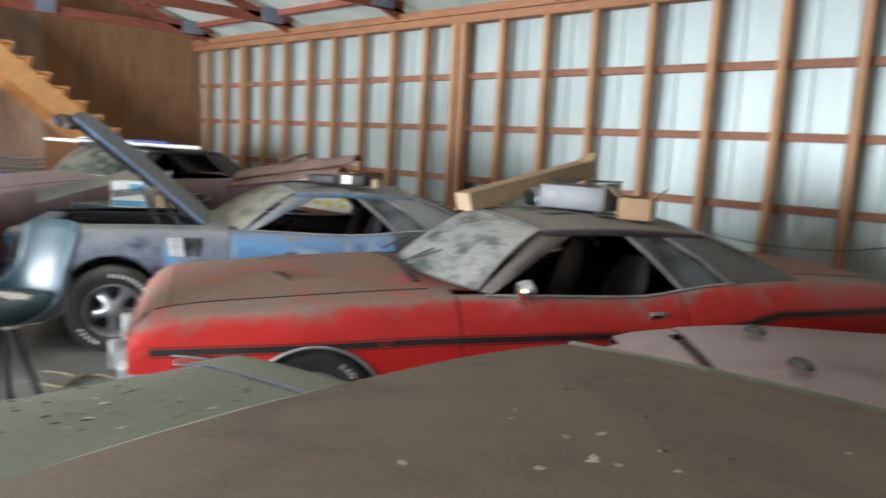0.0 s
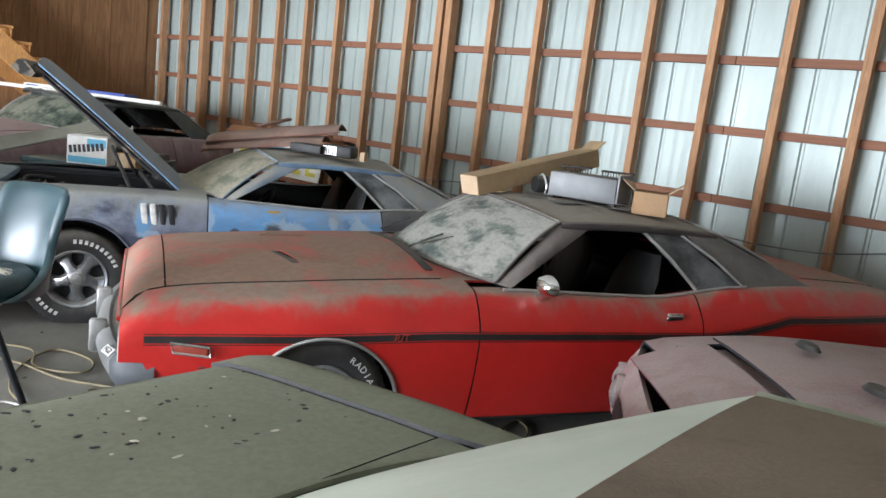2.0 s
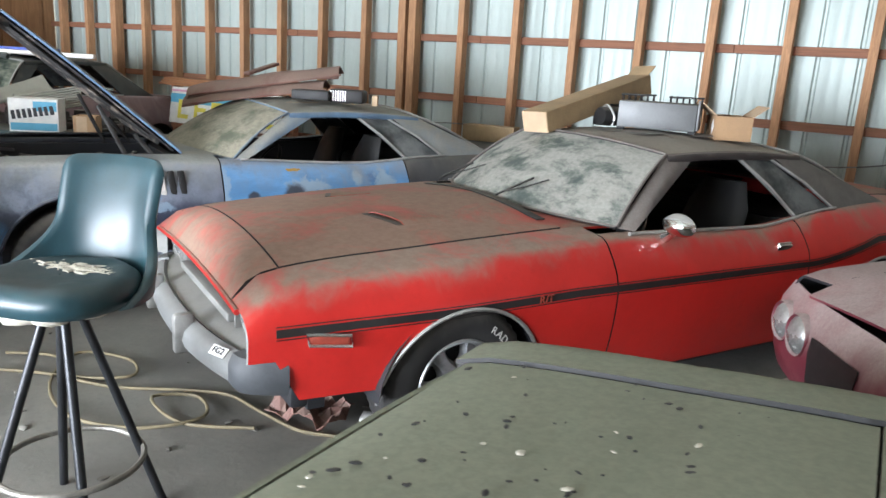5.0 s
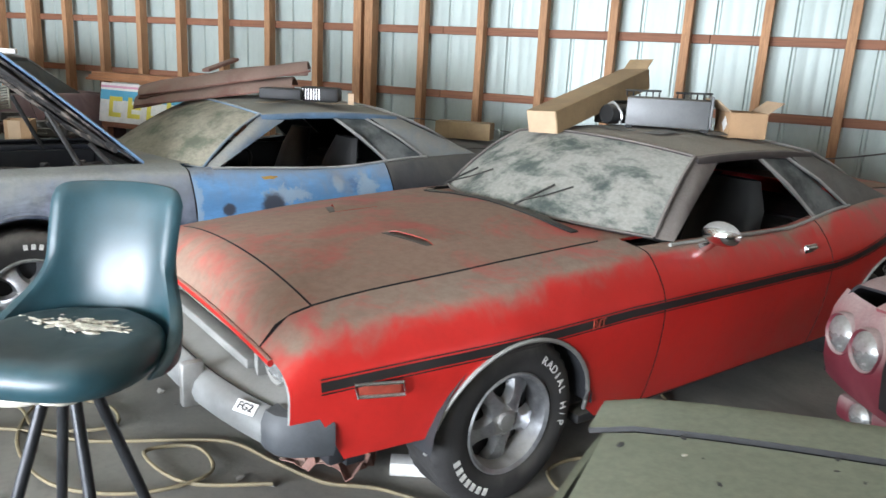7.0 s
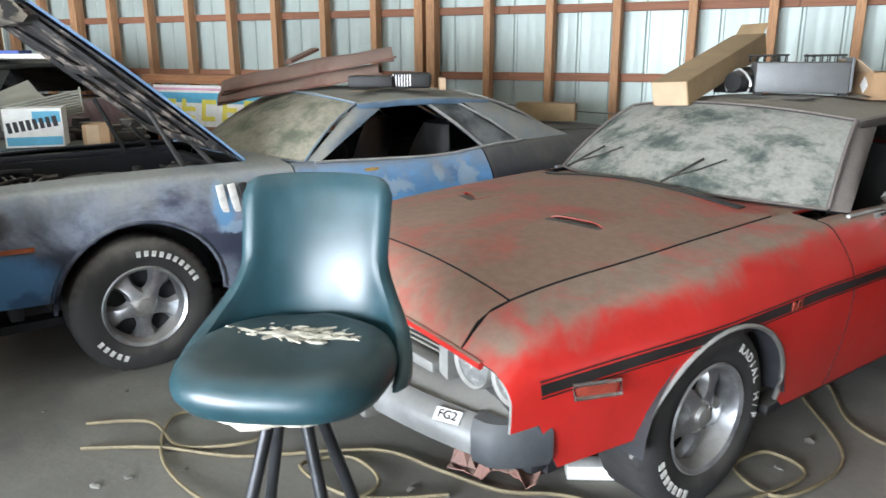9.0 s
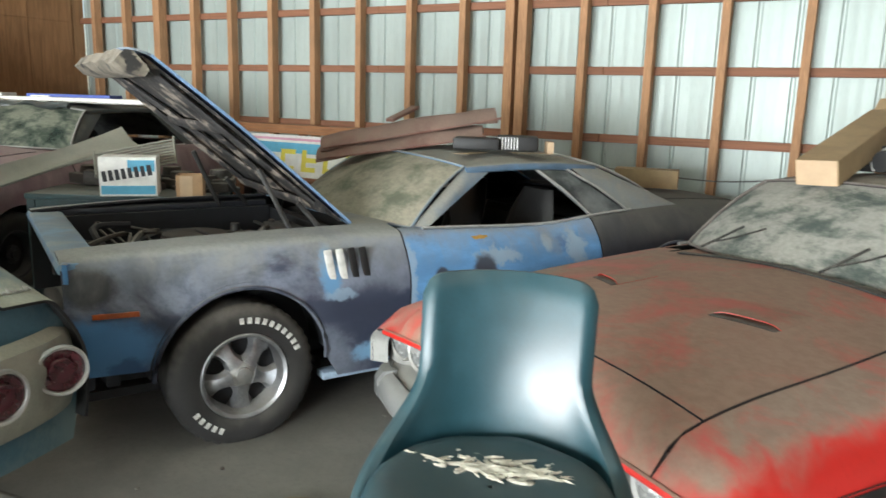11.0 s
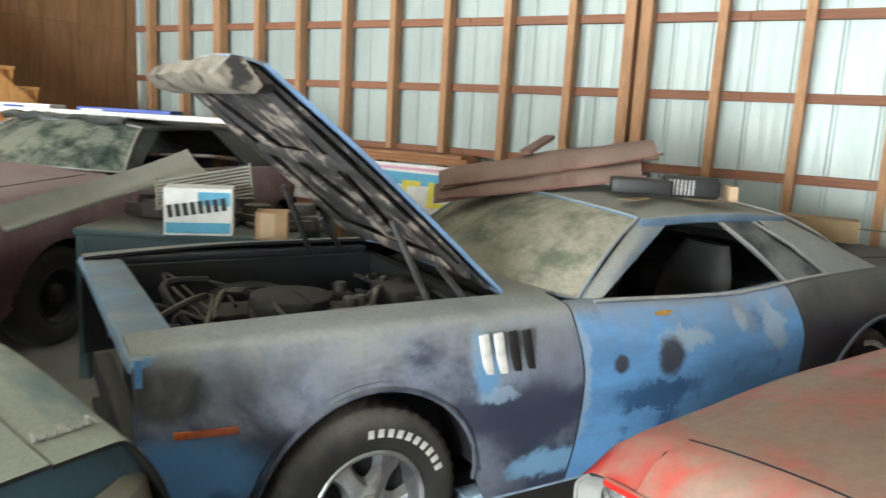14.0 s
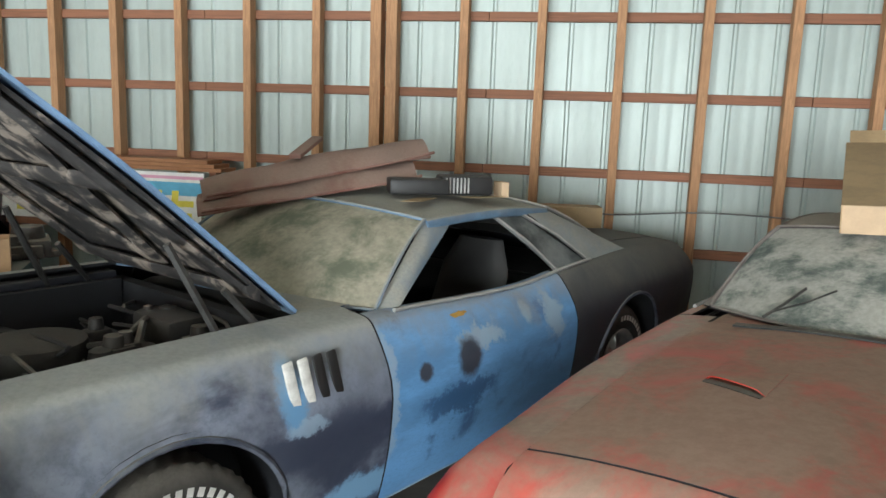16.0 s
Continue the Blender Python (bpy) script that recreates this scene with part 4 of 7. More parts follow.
def arch_trim(root, S, a, side, r=0.009, material="dull_chrome"):
    bm = bmesh.new()
    pts = []
    for k in range(25):
        t = math.pi * (0.0 + 1.0 * k / 24)
        s = a - (S.arch_r - 0.004) * math.cos(t)
        z = max(S.hub_z + S.arch_z + (S.arch_r - 0.004) * math.sin(t), S.sill)
        pts.append(Vector((-s, side * (S.side_y(s, z) + 0.002), z)))
    tube(bm, pts, r, 6)
    part("arch_trim", bm, material, root, "bright wheel arch moulding")


def body(root, S, mats, hood=None, deck=None, cowl_s=1.55, door=(1.55, 2.95), fender_f=0.80, nose_s=0.0, deck_lift=0.003):
    """Fenders, doors, quarter panels, hood, cowl and trunk lid."""
    d0, d1 = door
    for sd in (1, -1):
        part("fender", S.flank(nose_s, d0, sd, fender_f), mats["fender"], root, mats.get("fender_label", ""), inner="bay")
        if mats.get("cap"):
            bm = bmesh.new()
            sec = S.section(nose_s + 0.004, fender_f)
            grid(bm, [[Vector((p.x, p.y * sd, p.z)), Vector((p.x - 0.05, max(0.55, p.y - 0.055) * sd, p.z - 0.004))] for p in sec[:13]], flip=sd > 0)
            part("fender_edge", thicken(bm, 0.006), mats["cap"], root)
        part("door", S.flank(d0, d1, sd, 0.93), mats["door"], root, mats.get("door_label", ""), inner="interior")
        part("quarter_panel", S.flank(d1, S.length, sd, lambda s: 0.93 if s < deck[0] - 0.45 else 0.93 - 0.16 * min(1, (s - deck[0] + 0.45) / 0.45)), mats["quarter"], root, mats.get("quarter_label", ""), inner="interior")
        part("rocker", boxed(-(S.axles[1] - S.arch_r), -(S.axles[0] + S.arch_r), (S.half(2) - S.under - 0.05) * sd - 0.05, (S.half(2) - S.under - 0.05) * sd + 0.04, 0.21, 0.25, 0.01), mats.get("rocker", mats["door"]), root)
    if hood:
        part("hood", S.lid(hood[0], hood[1], fender_f - 0.006, 0.004, front=hood[2] if len(hood) > 2 else None, shape=hood[3] if len(hood) > 3 else None), mats["hood"], root, mats.get("hood_label", ""), inner="bay")
    part("cowl", S.lid(cowl_s, cowl_s + 0.42, fender_f - 0.006, -0.006), mats.get("cowl", mats["hood"]), root)
    part("trunk_lid", S.lid(deck[0], deck[1], 0.762, deck_lift), mats["deck"], root, mats.get("deck_label", ""), inner="bay")
    part("rear_deck", S.lid(deck[0] - 0.34, deck[0] - 0.006, 0.785, deck_lift), mats["deck"], root)
    bm = bmesh.new()
    rows = []
    for z in np.linspace(0.32, S.shoulder(S.length) - 0.005, 6):
        rows.append([(-(S.length - 0.01 - 0.05 * abs(f) ** 3), f * (S.side_y(S.length, z)), z + (S.crown(S.length) * (1 - f * f) if z > 0.7 else 0)) for f in np.linspace(-1, 1, 15)])
    grid(bm, rows)
    part("tail_panel", thicken(bm, 0.015), mats["quarter"], root)
    part("undertray", boxed(-(S.length - 0.2), -0.35, -0.5, 0.5, 0.19, 0.30), "bay", root)


# ---- the cars ----
E_CROWN = ((0, 0.012), (0.25, 0.03), (0.9, 0.05), (1.6, 0.055), (2.2, 0.03), (3.9, 0.03), (4.9, 0.03))


def e_body(length, axles, hub_z, shoulder, half, arch_r=0.395, arch_z=0.035, front_sill=0.30, crown=E_CROWN, nose_cut=None):
    return Shape(length, axles, hub_z, arch_r, half, shoulder,
                 ((0, 0.06), (0.5, 0.10), (1.5, 0.12), (3.0, 0.13), (4.0, 0.16), (4.9, 0.14)),
                 ((0, 0.62), (1.0, 0.655), (2.4, 0.665), (3.0, 0.68), (3.9, 0.74), (4.9, 0.70)),
                 crown=crown, arch_z=arch_z, front_sill=front_sill, nose_cut=nose_cut)


def headlamp(root, x, y, z, r=0.085, yaw=0, ring="dull_chrome"):
    m = pose(x, y, z, 0, 0, yaw)
    bm = bmesh.new()
    lathe(bm, [(0.001, 0.035), (r * 0.5, 0.028), (r * 0.85, 0.012), (r, 0.0)], "x", 24)
    l = part("headlamp", bm, "lamp", root, "round glass headlamp")
    l.matrix_basis = m
    bm = bmesh.new()
    lathe(bm, [(r * 0.97, 0.004), (r * 1.06, 0.014), (r * 1.13, 0.004), (r * 1.13, -0.05)], "x", 28)
    part("bezel", bm, ring, l, "dusty headlamp ring")


def build_red_car():
    root = thing("coupe", pose(-3.98, 2.12, 0, 0, 0, 242), "dusty red two-door coupe with a black side stripe", "car", "parked old cars")
    S = e_body(4.74, (0.87, 3.66), 0.32,
               ((0, 0.685), (0.05, 0.735), (0.12, 0.765), (0.3, 0.79), (0.6, 0.815), (1.0, 0.845), (1.8, 0.876), (2.7, 0.86), (3.25, 0.925), (3.8, 0.945), (4.5, 0.92), (4.85, 0.88)),
               ((0, 0.845), (0.1, 0.855), (0.3, 0.875), (0.9, 0.93), (2, 0.945), (2.8, 0.95), (3.6, 0.965), (4.4, 0.93), (4.85, 0.86)), 0.372, -0.025, 0.365,
               crown=((0, 0.035), (0.1, 0.085), (0.2, 0.09), (0.5, 0.085), (0.9, 0.07), (1.6, 0.055), (2.2, 0.03), (3.9, 0.03), (4.9, 0.03)), nose_cut=(0.135, 0.535))
    bulge = lambda s, g: 0.016 * max(0, 1 - abs(g) / 0.5) ** 0.5 * min(1, max(0, (s - 0.18) / 0.5))
    body(root, S, dict(fender="red", door="red", quarter="red", hood="red_top", deck="red_top", cowl="red_top", cap="grille_grey", rocker="black", hood_label="dust-covered red hood"),
         hood=(0.185, 1.50, None, bulge), deck=(4.0, 4.72), cowl_s=1.5, door=(1.62, 2.98), nose_s=0.0)
    part("nose_panel", S.lid(0.0, 0.178, 0.794, 0.003), "red_top", root, "dusty red panel ahead of the hood", inner="bay")
    cabin(root, S, dict(base_s=1.50, base_sweep=0.27, base_y=0.73, base_z=0.925, head_s=2.08, head_y=0.60, head_z=1.215, rear_s=3.25, rear_y=0.58, rear_z=1.20,
                        foot_s=3.98, foot_y=0.66, foot_z=0.96, roof_rise=0.035, door_glass_s=1.83, sail_top_s=3.0, sail_base_s=3.36, quarter_s=3.02, quarter_k=3,
                        shield="shield_red", glass="glass_side", side_glass="glass_side", roof="red_roof", sail="vinyl_black", frame="red_frame", trim="red_frame",
                        roof_label="roof grey with thick dust", shield_label="dusty windshield with wiped smears"))
    wheel_wells(root, S)
    for a in S.axles:
        for sd in (1, -1):
            wheel(root, pose(-a, sd * 0.755, 0.318), 0.335, 0.24, 0.20, "spoke",
                  [("RADIAL H/P", radians(158 if sd > 0 else 22)), ("|||||||", radians(318 if sd > 0 else 222))], sd)
            arch_trim(root, S, a, sd)
    # side stripe along the crease, with two thin edge lines
    for sd in (1, -1):
        for lo, hi, nm in ((-0.012, 0.018, "stripe"), (0.024, 0.028, "pin_stripe"), (-0.022, -0.018, "pin_stripe")):
            bm = bmesh.new()
            rows = []
            for s in np.linspace(0.10, 4.6, 90):
                z0 = 0.632 + 0.04 * min(1, s / 1.4)
                if s > 3.0:
                    z0 += 0.10 * min(1, (s - 3.0) / 0.6) ** 1.5
                rows.append([Vector((-s, sd * (S.side_y(s, z0 + d) + 0.003), z0 + d)) for d in (lo, hi)])
            grid(bm, rows, flip=sd < 0)
            part(nm, thicken(bm, 0.002), "black_stripe", root, "black stripe decal")
        # marker lamp
        m = pose(-0.29, sd * (S.side_y(0.29, 0.585) + 0.003), 0.600, 0, 0, 0) @ pose(0, 0, 0, 0, -4, -13 * sd)
        mk = part("side_marker", boxed(-0.072, 0.072, -0.008, 0.008, -0.017, 0.017, 0.004), "lens_dull", root, "faded red side marker lamp")
        mk.matrix_basis = m
        bm = bmesh.new()
        loop = [(-0.085, 0.009 * sd, -0.021), (0.072, 0.009 * sd, -0.021), (0.085, 0.009 * sd, 0.021), (-0.077, 0.009 * sd, 0.021)]
        tube(bm, loop, 0.006, 6, True)
        part("marker_frame", bm, "chrome", mk, "bright marker frame")
        # door handle
        s = 2.80
        bm = bmesh.new()
        box(bm, -0.055, 0.055, -0.006, 0.010, -0.022, 0.022, 0.006)
        box(bm, -0.04, 0.06, 0.008, 0.026, -0.002, 0.014, 0.005)
        h = part("door_handle", bm, "chrome", root, "chrome flap door handle")
        h.matrix_basis = pose(-s, sd * S.side_y(s, 0.775), 0.775, 0, 0, 0 if sd > 0 else 180)
    # mirror on the driver's door
    s = 1.98
    base = Vector((-s, S.top_y(s) + 0.0, S.shoulder(s) - 0.03))
    bm = bmesh.new()
    tube(bm, [base, base + Vector((0.0, 0.05, 0.03)), base + Vector((0.02, 0.09, 0.06))], [0.028, 0.018, 0.016], 8)
    mr = part("mirror", bm, "chrome", root, "round chrome door mirror")
    bm = bmesh.new()
    lathe(bm, [(0.001, 0.065), (0.035, 0.058), (0.062, 0.035), (0.072, 0.0), (0.066, -0.004)], "x", 24)
    hd = part("mirror_shell", bm, "chrome", mr, "chrome mirror shell")
    hd.matrix_basis = Matrix.Translation(base + Vector((0.0, 0.10, 0.09))) @ Matrix.Diagonal((1, 1.25, 0.75, 1))
    bm = bmesh.new()
    lathe(bm, [(0.001, -0.003), (0.066, -0.003), (0.066, -0.006)], "x", 24)
    gl = part("mirror_glass", bm, "mirror_glass", mr)
    gl.matrix_basis = hd.matrix_basis.copy()
    # nose: deep mouth with lamps and a black grille, a sloping pan and a slab bumper
    front = lambda f: -0.09 + 0.115 * abs(f) ** 2.4
    part("mouth_back", boxed(-0.175, -0.155, -0.80, 0.80, 0.40, 0.735), "bay", root, "black back of the grille mouth")
    bm = bmesh.new()
    rows = []
    for k in range(7):
        v = k / 6
        rows.append([(-(0.155 + (front(f) + 0.045 - 0.155) * v), f * (0.775 + 0.02 * v), 0.558 - 0.038 * v ** 1.4) for f in np.linspace(-1, 1, 25)])
    grid(bm, rows, flip=False)
    pan = part("grille_pan", thicken(bm, 0.008), "grille_grey", root, "dusty grey pan sloping to the bumper")
    g = part("grille", boxed(-0.125, -0.105, -0.42, 0.42, 0.585, 0.712), "black", root, "black slatted grille")
    for k in range(6):
        part("grille_bar", tube(bmesh.new(), [(-0.102, -0.41, 0.595 + 0.017 * k), (-0.098, 0, 0.595 + 0.017 * k), (-0.102, 0.41, 0.595 + 0.017 * k)], 0.004, 6), "panel_grey", g)
    part("grille_frame", boxed(-0.125, -0.045, -0.43, 0.43, 0.548, 0.583, 0.006), "grille_grey", g, "grey sill under the grille")
    for sd in (1, -1):
        for k in range(5):
            part("grille_rib", boxed(-0.12 + 0.004 * k, -0.07 + 0.004 * k, sd * (0.435 + 0.014 * k) - 0.005, sd * (0.435 + 0.014 * k) + 0.005, 0.548, 0.69, 0.003), "grille_grey", g, smooth=False)
        for y in (0.585, 0.745):
            headlamp(root, -0.085 - 0.01 * (y > 0.6), sd * y, 0.632, 0.074)
        bm = bmesh.new()
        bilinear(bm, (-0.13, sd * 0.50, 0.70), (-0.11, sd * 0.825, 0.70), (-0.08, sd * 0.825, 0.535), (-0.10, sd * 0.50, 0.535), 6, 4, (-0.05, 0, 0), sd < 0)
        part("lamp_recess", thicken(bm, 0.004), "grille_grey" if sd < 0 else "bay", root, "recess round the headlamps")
    part("valance", boxed(-0.28, -0.20, -0.72, 0.72, 0.27, 0.42, 0.02), "bay", root, "dark recessed valance")
    part("radiator_support", boxed(-0.34, -0.27, -0.72, 0.72, 0.26, 0.69), "bay", root)
    bm = bmesh.new()
    lip = [S.top(0.004, f) + Vector((0.004, 0, -0.006)) for f in np.linspace(-0.92, 0.92, 25)]
    tube(bm, lip, 0.012, 8)
    part("hood_lip", bm, "red", root, "bright red front lip")
    bm = bmesh.new()
    rows = []
    for f in np.linspace(-1, 1, 29):
        x, y = -front(f * 0.9), f * 0.72
        rows.append([(x - 0.045, y, 0.515), (x - 0.03, y, 0.528), (x - 0.005, y, 0.522), (x + 0.022, y, 0.495), (x + 0.032, y, 0.46), (x + 0.022, y, 0.425), (x - 0.01, y, 0.408), (x - 0.04, y, 0.412)])
    vv = grid(bm, rows, True)
    bm.faces.new(vv[0])
    bm.faces.new(vv[-1][::-1])
    bmesh.ops.recalc_face_normals(bm, faces=bm.faces)
    bp = part("bumper", bm, "bumper_grey", root, "dusty silver front bumper")
    for y in (0.30, -0.30):
        part("bumper_guard", boxed(0.06, 0.14, y - 0.022, y + 0.022, 0.40, 0.565, 0.015), "dull_chrome", bp, "dull bumper guard")
    for sd in (1, -1):
        bm = bmesh.new()
        rows = []
        for u in np.linspace(0, 1, 7):
            x, y = 0.012 - 0.16 * u ** 1.6, sd * (0.705 + 0.142 * u ** 0.6)
            rows.append([(x - 0.05 * (1 - u), y - 0.02 * sd, 0.535), (x, y, 0.532), (x + 0.02 * (1 - u), y + 0.012 * sd, 0.50), (x + 0.02 * (1 - u), y + 0.014 * sd, 0.43), (x, y, 0.398), (x - 0.05 * (1 - u), y - 0.03 * sd, 0.40)])
        vv = grid(bm, rows, True)
        bm.faces.new(vv[0])
        bm.faces.new(vv[-1][::-1])
        bmesh.ops.recalc_face_normals(bm, faces=bm.faces)
        part("bumper_end", bm, "rubber_grey" if sd > 0 else "bumper_grey", bp, "dark rubber bumper end" if sd > 0 else "dented bumper end")
    stk = part("sticker", boxed(0.0, 0.004, -0.042, 0.042, -0.02, 0.02), "paper", bp, "white sticker with black letters", False)
    stk.matrix_basis = pose(0.040, 0.625, 0.512, 0, -48, 24)
    tx = part("sticker_letters", text_mesh("FG2", 0.036), "ink", bp, "hand-lettered black code", False)
    tx.matrix_basis = stk.matrix_basis @ pose(0.006, 0, 0, 90, 0, 90)
    # hood scoops, wipers, emblem
    for y in (0.316, -0.316):
        def skin(q, off, lift):
            q += 0.44 * off * (1 if y > 0 else -1)
            p = S.top(q, (y + off) / S.top_y(q))
            return p + Vector((0, 0, 0.004 + bulge(q, p.y / S.top_y(q)) + lift))
        bm = bmesh.new()
        grid(bm, [[skin(q, o, 0.014 * (1 - (q - 0.775) / 0.22) * (1 - (o / 0.10) ** 6) + 0.0015) for o in np.linspace(-0.10, 0.10, 9)] for q in np.linspace(0.775, 0.995, 7)], flip=True)
        sc = part("hood_scoop", thicken(bm, 0.003), "red_top", root, "low raised hood scoop")
        # black sheet on the skin: the sunken slot's shade as colour
        bm = bmesh.new()
        grid(bm, [[skin(q, o, 0.003) for o in np.linspace(-0.095, 0.095, 7)] for q in (0.745, 0.76, 0.775)], flip=True)
        part("scoop_mouth", thicken(bm, 0.002), "black", sc, "flat black sheet for the shaded scoop slot", False)
    part("cowl_grille", S.lid(1.45, 1.495, 0.66, 0.012, 0.006, shape=bulge), "black", root, "dark cowl vent slot")
    for y0 in (0.12, -0.45):
        bm = bmesh.new()
        b0 = Vector((-1.50, y0, 0.955))
        tube(bm, [b0, b0 + Vector((-0.06, 0.05, 0.045)), b0 + Vector((-0.16, 0.10, 0.10))], 0.006, 5)
        tube(bm, [b0 + Vector((-0.02, 0.02, 0.02)), b0 + Vector((-0.10, 0.12, 0.06)), b0 + Vector((-0.18, 0.20, 0.105))], 0.004, 5)
        part("wiper", bm, "black", root, "black wiper arm")
    em = part("emblem", text_mesh("R/T", 0.05, 0.002), "lens_dull", root, "small red emblem in the stripe", False)
    s = 1.22
    em.matrix_basis = pose(-s, S.side_y(s, 0.66) + 0.006, 0.668, 90, 0, 180)
    return root


M["red_roof"] = surface("roof_under_thick_dust", (0.10, 0.085, 0.075), 0.8, vary=0.2, scale=3, relief=0.1, dust=0.96, dust_color=(0.33, 0.30, 0.255), lo=0.0, hi=0.75)
M["vinyl_black"] = surface("black_vinyl_top", (0.022, 0.022, 0.022), 0.6, vary=0.2, scale=6, fine=150, relief=0.2, dust=0.85, dust_color=(0.2, 0.19, 0.17), lo=0.0, hi=0.75)
M["red_frame"] = surface("dusty_black_frame", (0.05, 0.042, 0.04), 0.5, vary=0.2, relief=0.05, dust=0.8, dust_color=(0.24, 0.21, 0.185), lo=0.0, hi=0.7)
M["bumper_grey"] = surface("dusty_silver_bumper", (0.21, 0.215, 0.21), 0.42, 0.3, vary=0.2, scale=6, relief=0.05, dust=0.5, dust_color=(0.26, 0.255, 0.235), lo=0.2, hi=1.0)
M["rubber_grey"] = surface("dusty_dark_rubber", (0.05, 0.055, 0.06), 0.55, vary=0.25, scale=8, relief=0.06, dust=0.6, dust_color=(0.16, 0.16, 0.155), lo=0.1, hi=1.0)
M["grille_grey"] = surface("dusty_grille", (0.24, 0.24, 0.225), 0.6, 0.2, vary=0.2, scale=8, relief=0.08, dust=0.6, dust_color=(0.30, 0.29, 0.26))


def build_blue_car():
    root = thing("coupe", pose(-6.614, 2.131, 0, 0, 0, 242), "stripped blue and grey-primed two-door coupe with its hood up", "car", "parked old cars")
    S = e_body(4.75, (0.90, 3.67), 0.315,
               ((0, 0.89), (0.3, 0.91), (1.0, 0.925), (1.8, 0.92), (2.7, 0.89), (3.25, 0.93), (3.8, 0.945), (4.4, 0.92), (4.75, 0.89)),
               ((0, 0.80), (0.3, 0.865), (0.9, 0.925), (2, 0.935), (2.8, 0.94), (3.6, 0.96), (4.4, 0.93), (4.75, 0.87)), front_sill=0.41)
    body(root, S, dict(fender="fender_primer", door="blue_door", quarter="primer_dark", hood="blue", deck="primer_dark", cowl="blue_dust", rocker="bare",
                       fender_label="grey-primed fender with blue showing through", door_label="blue door with sanded patches", quarter_label="dark primed quarter panel"),
         hood=None, deck=(3.95, 4.73), cowl_s=1.55, door=(1.74, 3.05), nose_s=0.18)
    cabin(root, S, dict(base_s=1.55, base_sweep=0.30, base_y=0.73, base_z=0.945, head_s=2.16, head_y=0.61, head_z=1.215, rear_s=3.25, rear_y=0.58, rear_z=1.20,
                        foot_s=3.95, foot_y=0.66, foot_z=0.965, roof_rise=0.035, door_glass_s=1.93, sail_top_s=3.02, sail_base_s=3.40, quarter_s=3.08, quarter_k=3,
                        shield="shield_blue", glass="glass_side", side_glass="glass_side", roof="blue_dust", sail="blue_dust", frame="blue_dust", trim="blue_dust",
                        roof_label="faded blue roof under dust", shield_label="windshield caked with brown dust"))
    wheel_wells(root, S)
    for a in S.axles:
        for sd in (1, -1):
            wheel(root, pose(-a, sd * 0.765, 0.315), 0.34, 0.25, 0.205, "spoke",
                  [("||||||||||", radians(122 if sd > 0 else 58)), ("|||||", radians(312 if sd > 0 else 228))], sd)
            arch_trim(root, S, a, sd, 0.010, "primer")
    # hood, raised on its hinges
    hinge = Vector((-1.56, 0, 0.965))
    ang = radians(41)
    Q = Matrix.Translation(hinge) @ Matrix.Rotation(-ang, 4, "Y") @ Matrix.Translation(-hinge)
    hood = part("hood", S.lid(0.28, 1.56, 0.79, 0.004, 0.012, front=lambda g: 0.06 * (g / 0.8) ** 2), "hood_blue", root, "raised blue hood")
    hood.matrix_basis = Q
    inner = part("hood_inner", S.lid(0.32, 1.52, 0.75, -0.022, 0.012), "hood_under", hood, "grimy hood underside")
    for s0, y0, s1, y1 in ((0.35, -0.55, 1.4, -0.55), (0.35, 0.55, 1.4, 0.55), (0.35, -0.5, 1.4, 0.0), (0.35, 0.5, 1.4, 0.0), (0.38, -0.6, 0.38, 0.6), (1.38, -0.6, 1.38, 0.6), (0.8, -0.55, 0.8, 0.55)):
        a, b = S.top(s0, y0 / 0.8), S.top(s1, y1 / 0.8)
        bm = tube(bmesh.new(), [a + Vector((0, 0, -0.045)), (a + b) / 2 + Vector((0, 0, -0.05)), b + Vector((0, 0, -0.045))], 0.045, 8, ry=0.018)
        for v in bm.verts:
            v.co += noise.noise_vector(v.co * 8) * 0.01
        part("hood_brace", bm, "hood_under", hood, "pressed hood bracing")
    bm = bmesh.new()
    rows = []
    for k in range(40):
        y = -0.64 + 1.28 * k / 39
        n1 = noise.noise(Vector((y * 6, 1.0, 2.0)))
        rows.append([(-0.37, y, 0.87 + 0.01 * n1), (-0.27, y, 0.885), (-0.235 + 0.02 * n1, y, 0.865), (-0.24, y, 0.81 + 0.035 * n1), (-0.30, y, 0.80 + 0.02 * n1), (-0.37, y, 0.83)])
    vv = grid(bm, rows, True)
    bm.faces.new(vv[0])
    bm.faces.new(vv[-1][::-1])
    bmesh.ops.recalc_face_normals(bm, faces=bm.faces)
    part("hood_nose", bm, "hood_frayed", hood, "frayed dusty nose of the hood")
    for sd in (1, -1):
        bm = bmesh.new()
        p0 = Vector((-1.28, sd * 0.66, 0.80))
        p1 = Q @ Vector((-1.02, sd * 0.60, 0.85))
        p2 = Vector((-1.45, sd * 0.66, 0.84))
        p3 = Q @ Vector((-1.28, sd * 0.60, 0.85))
        tube(bm, [p0, p1], 0.014, 6)
        tube(bm, [p2, p3], 0.014, 6)
        part("hood_hinge", bm, "engine", root, "greasy hood hinge arms")
    # engine bay
    part("inner_fender", boxed(-1.55, -0.35, 0.60, 0.64, 0.3, 0.87), "bay", root)
    part("inner_fender", boxed(-1.55, -0.35, -0.64, -0.60, 0.3, 0.87), "bay", root)
    part("fender_rail", boxed(-1.55, -0.22, -0.72, -0.64, 0.87, 0.905, 0.008), "primer_dark", root)
    part("radiator_support", boxed(-0.40, -0.34, -0.70, 0.70, 0.30, 0.80, 0.01), "bay", root, "black radiator support")
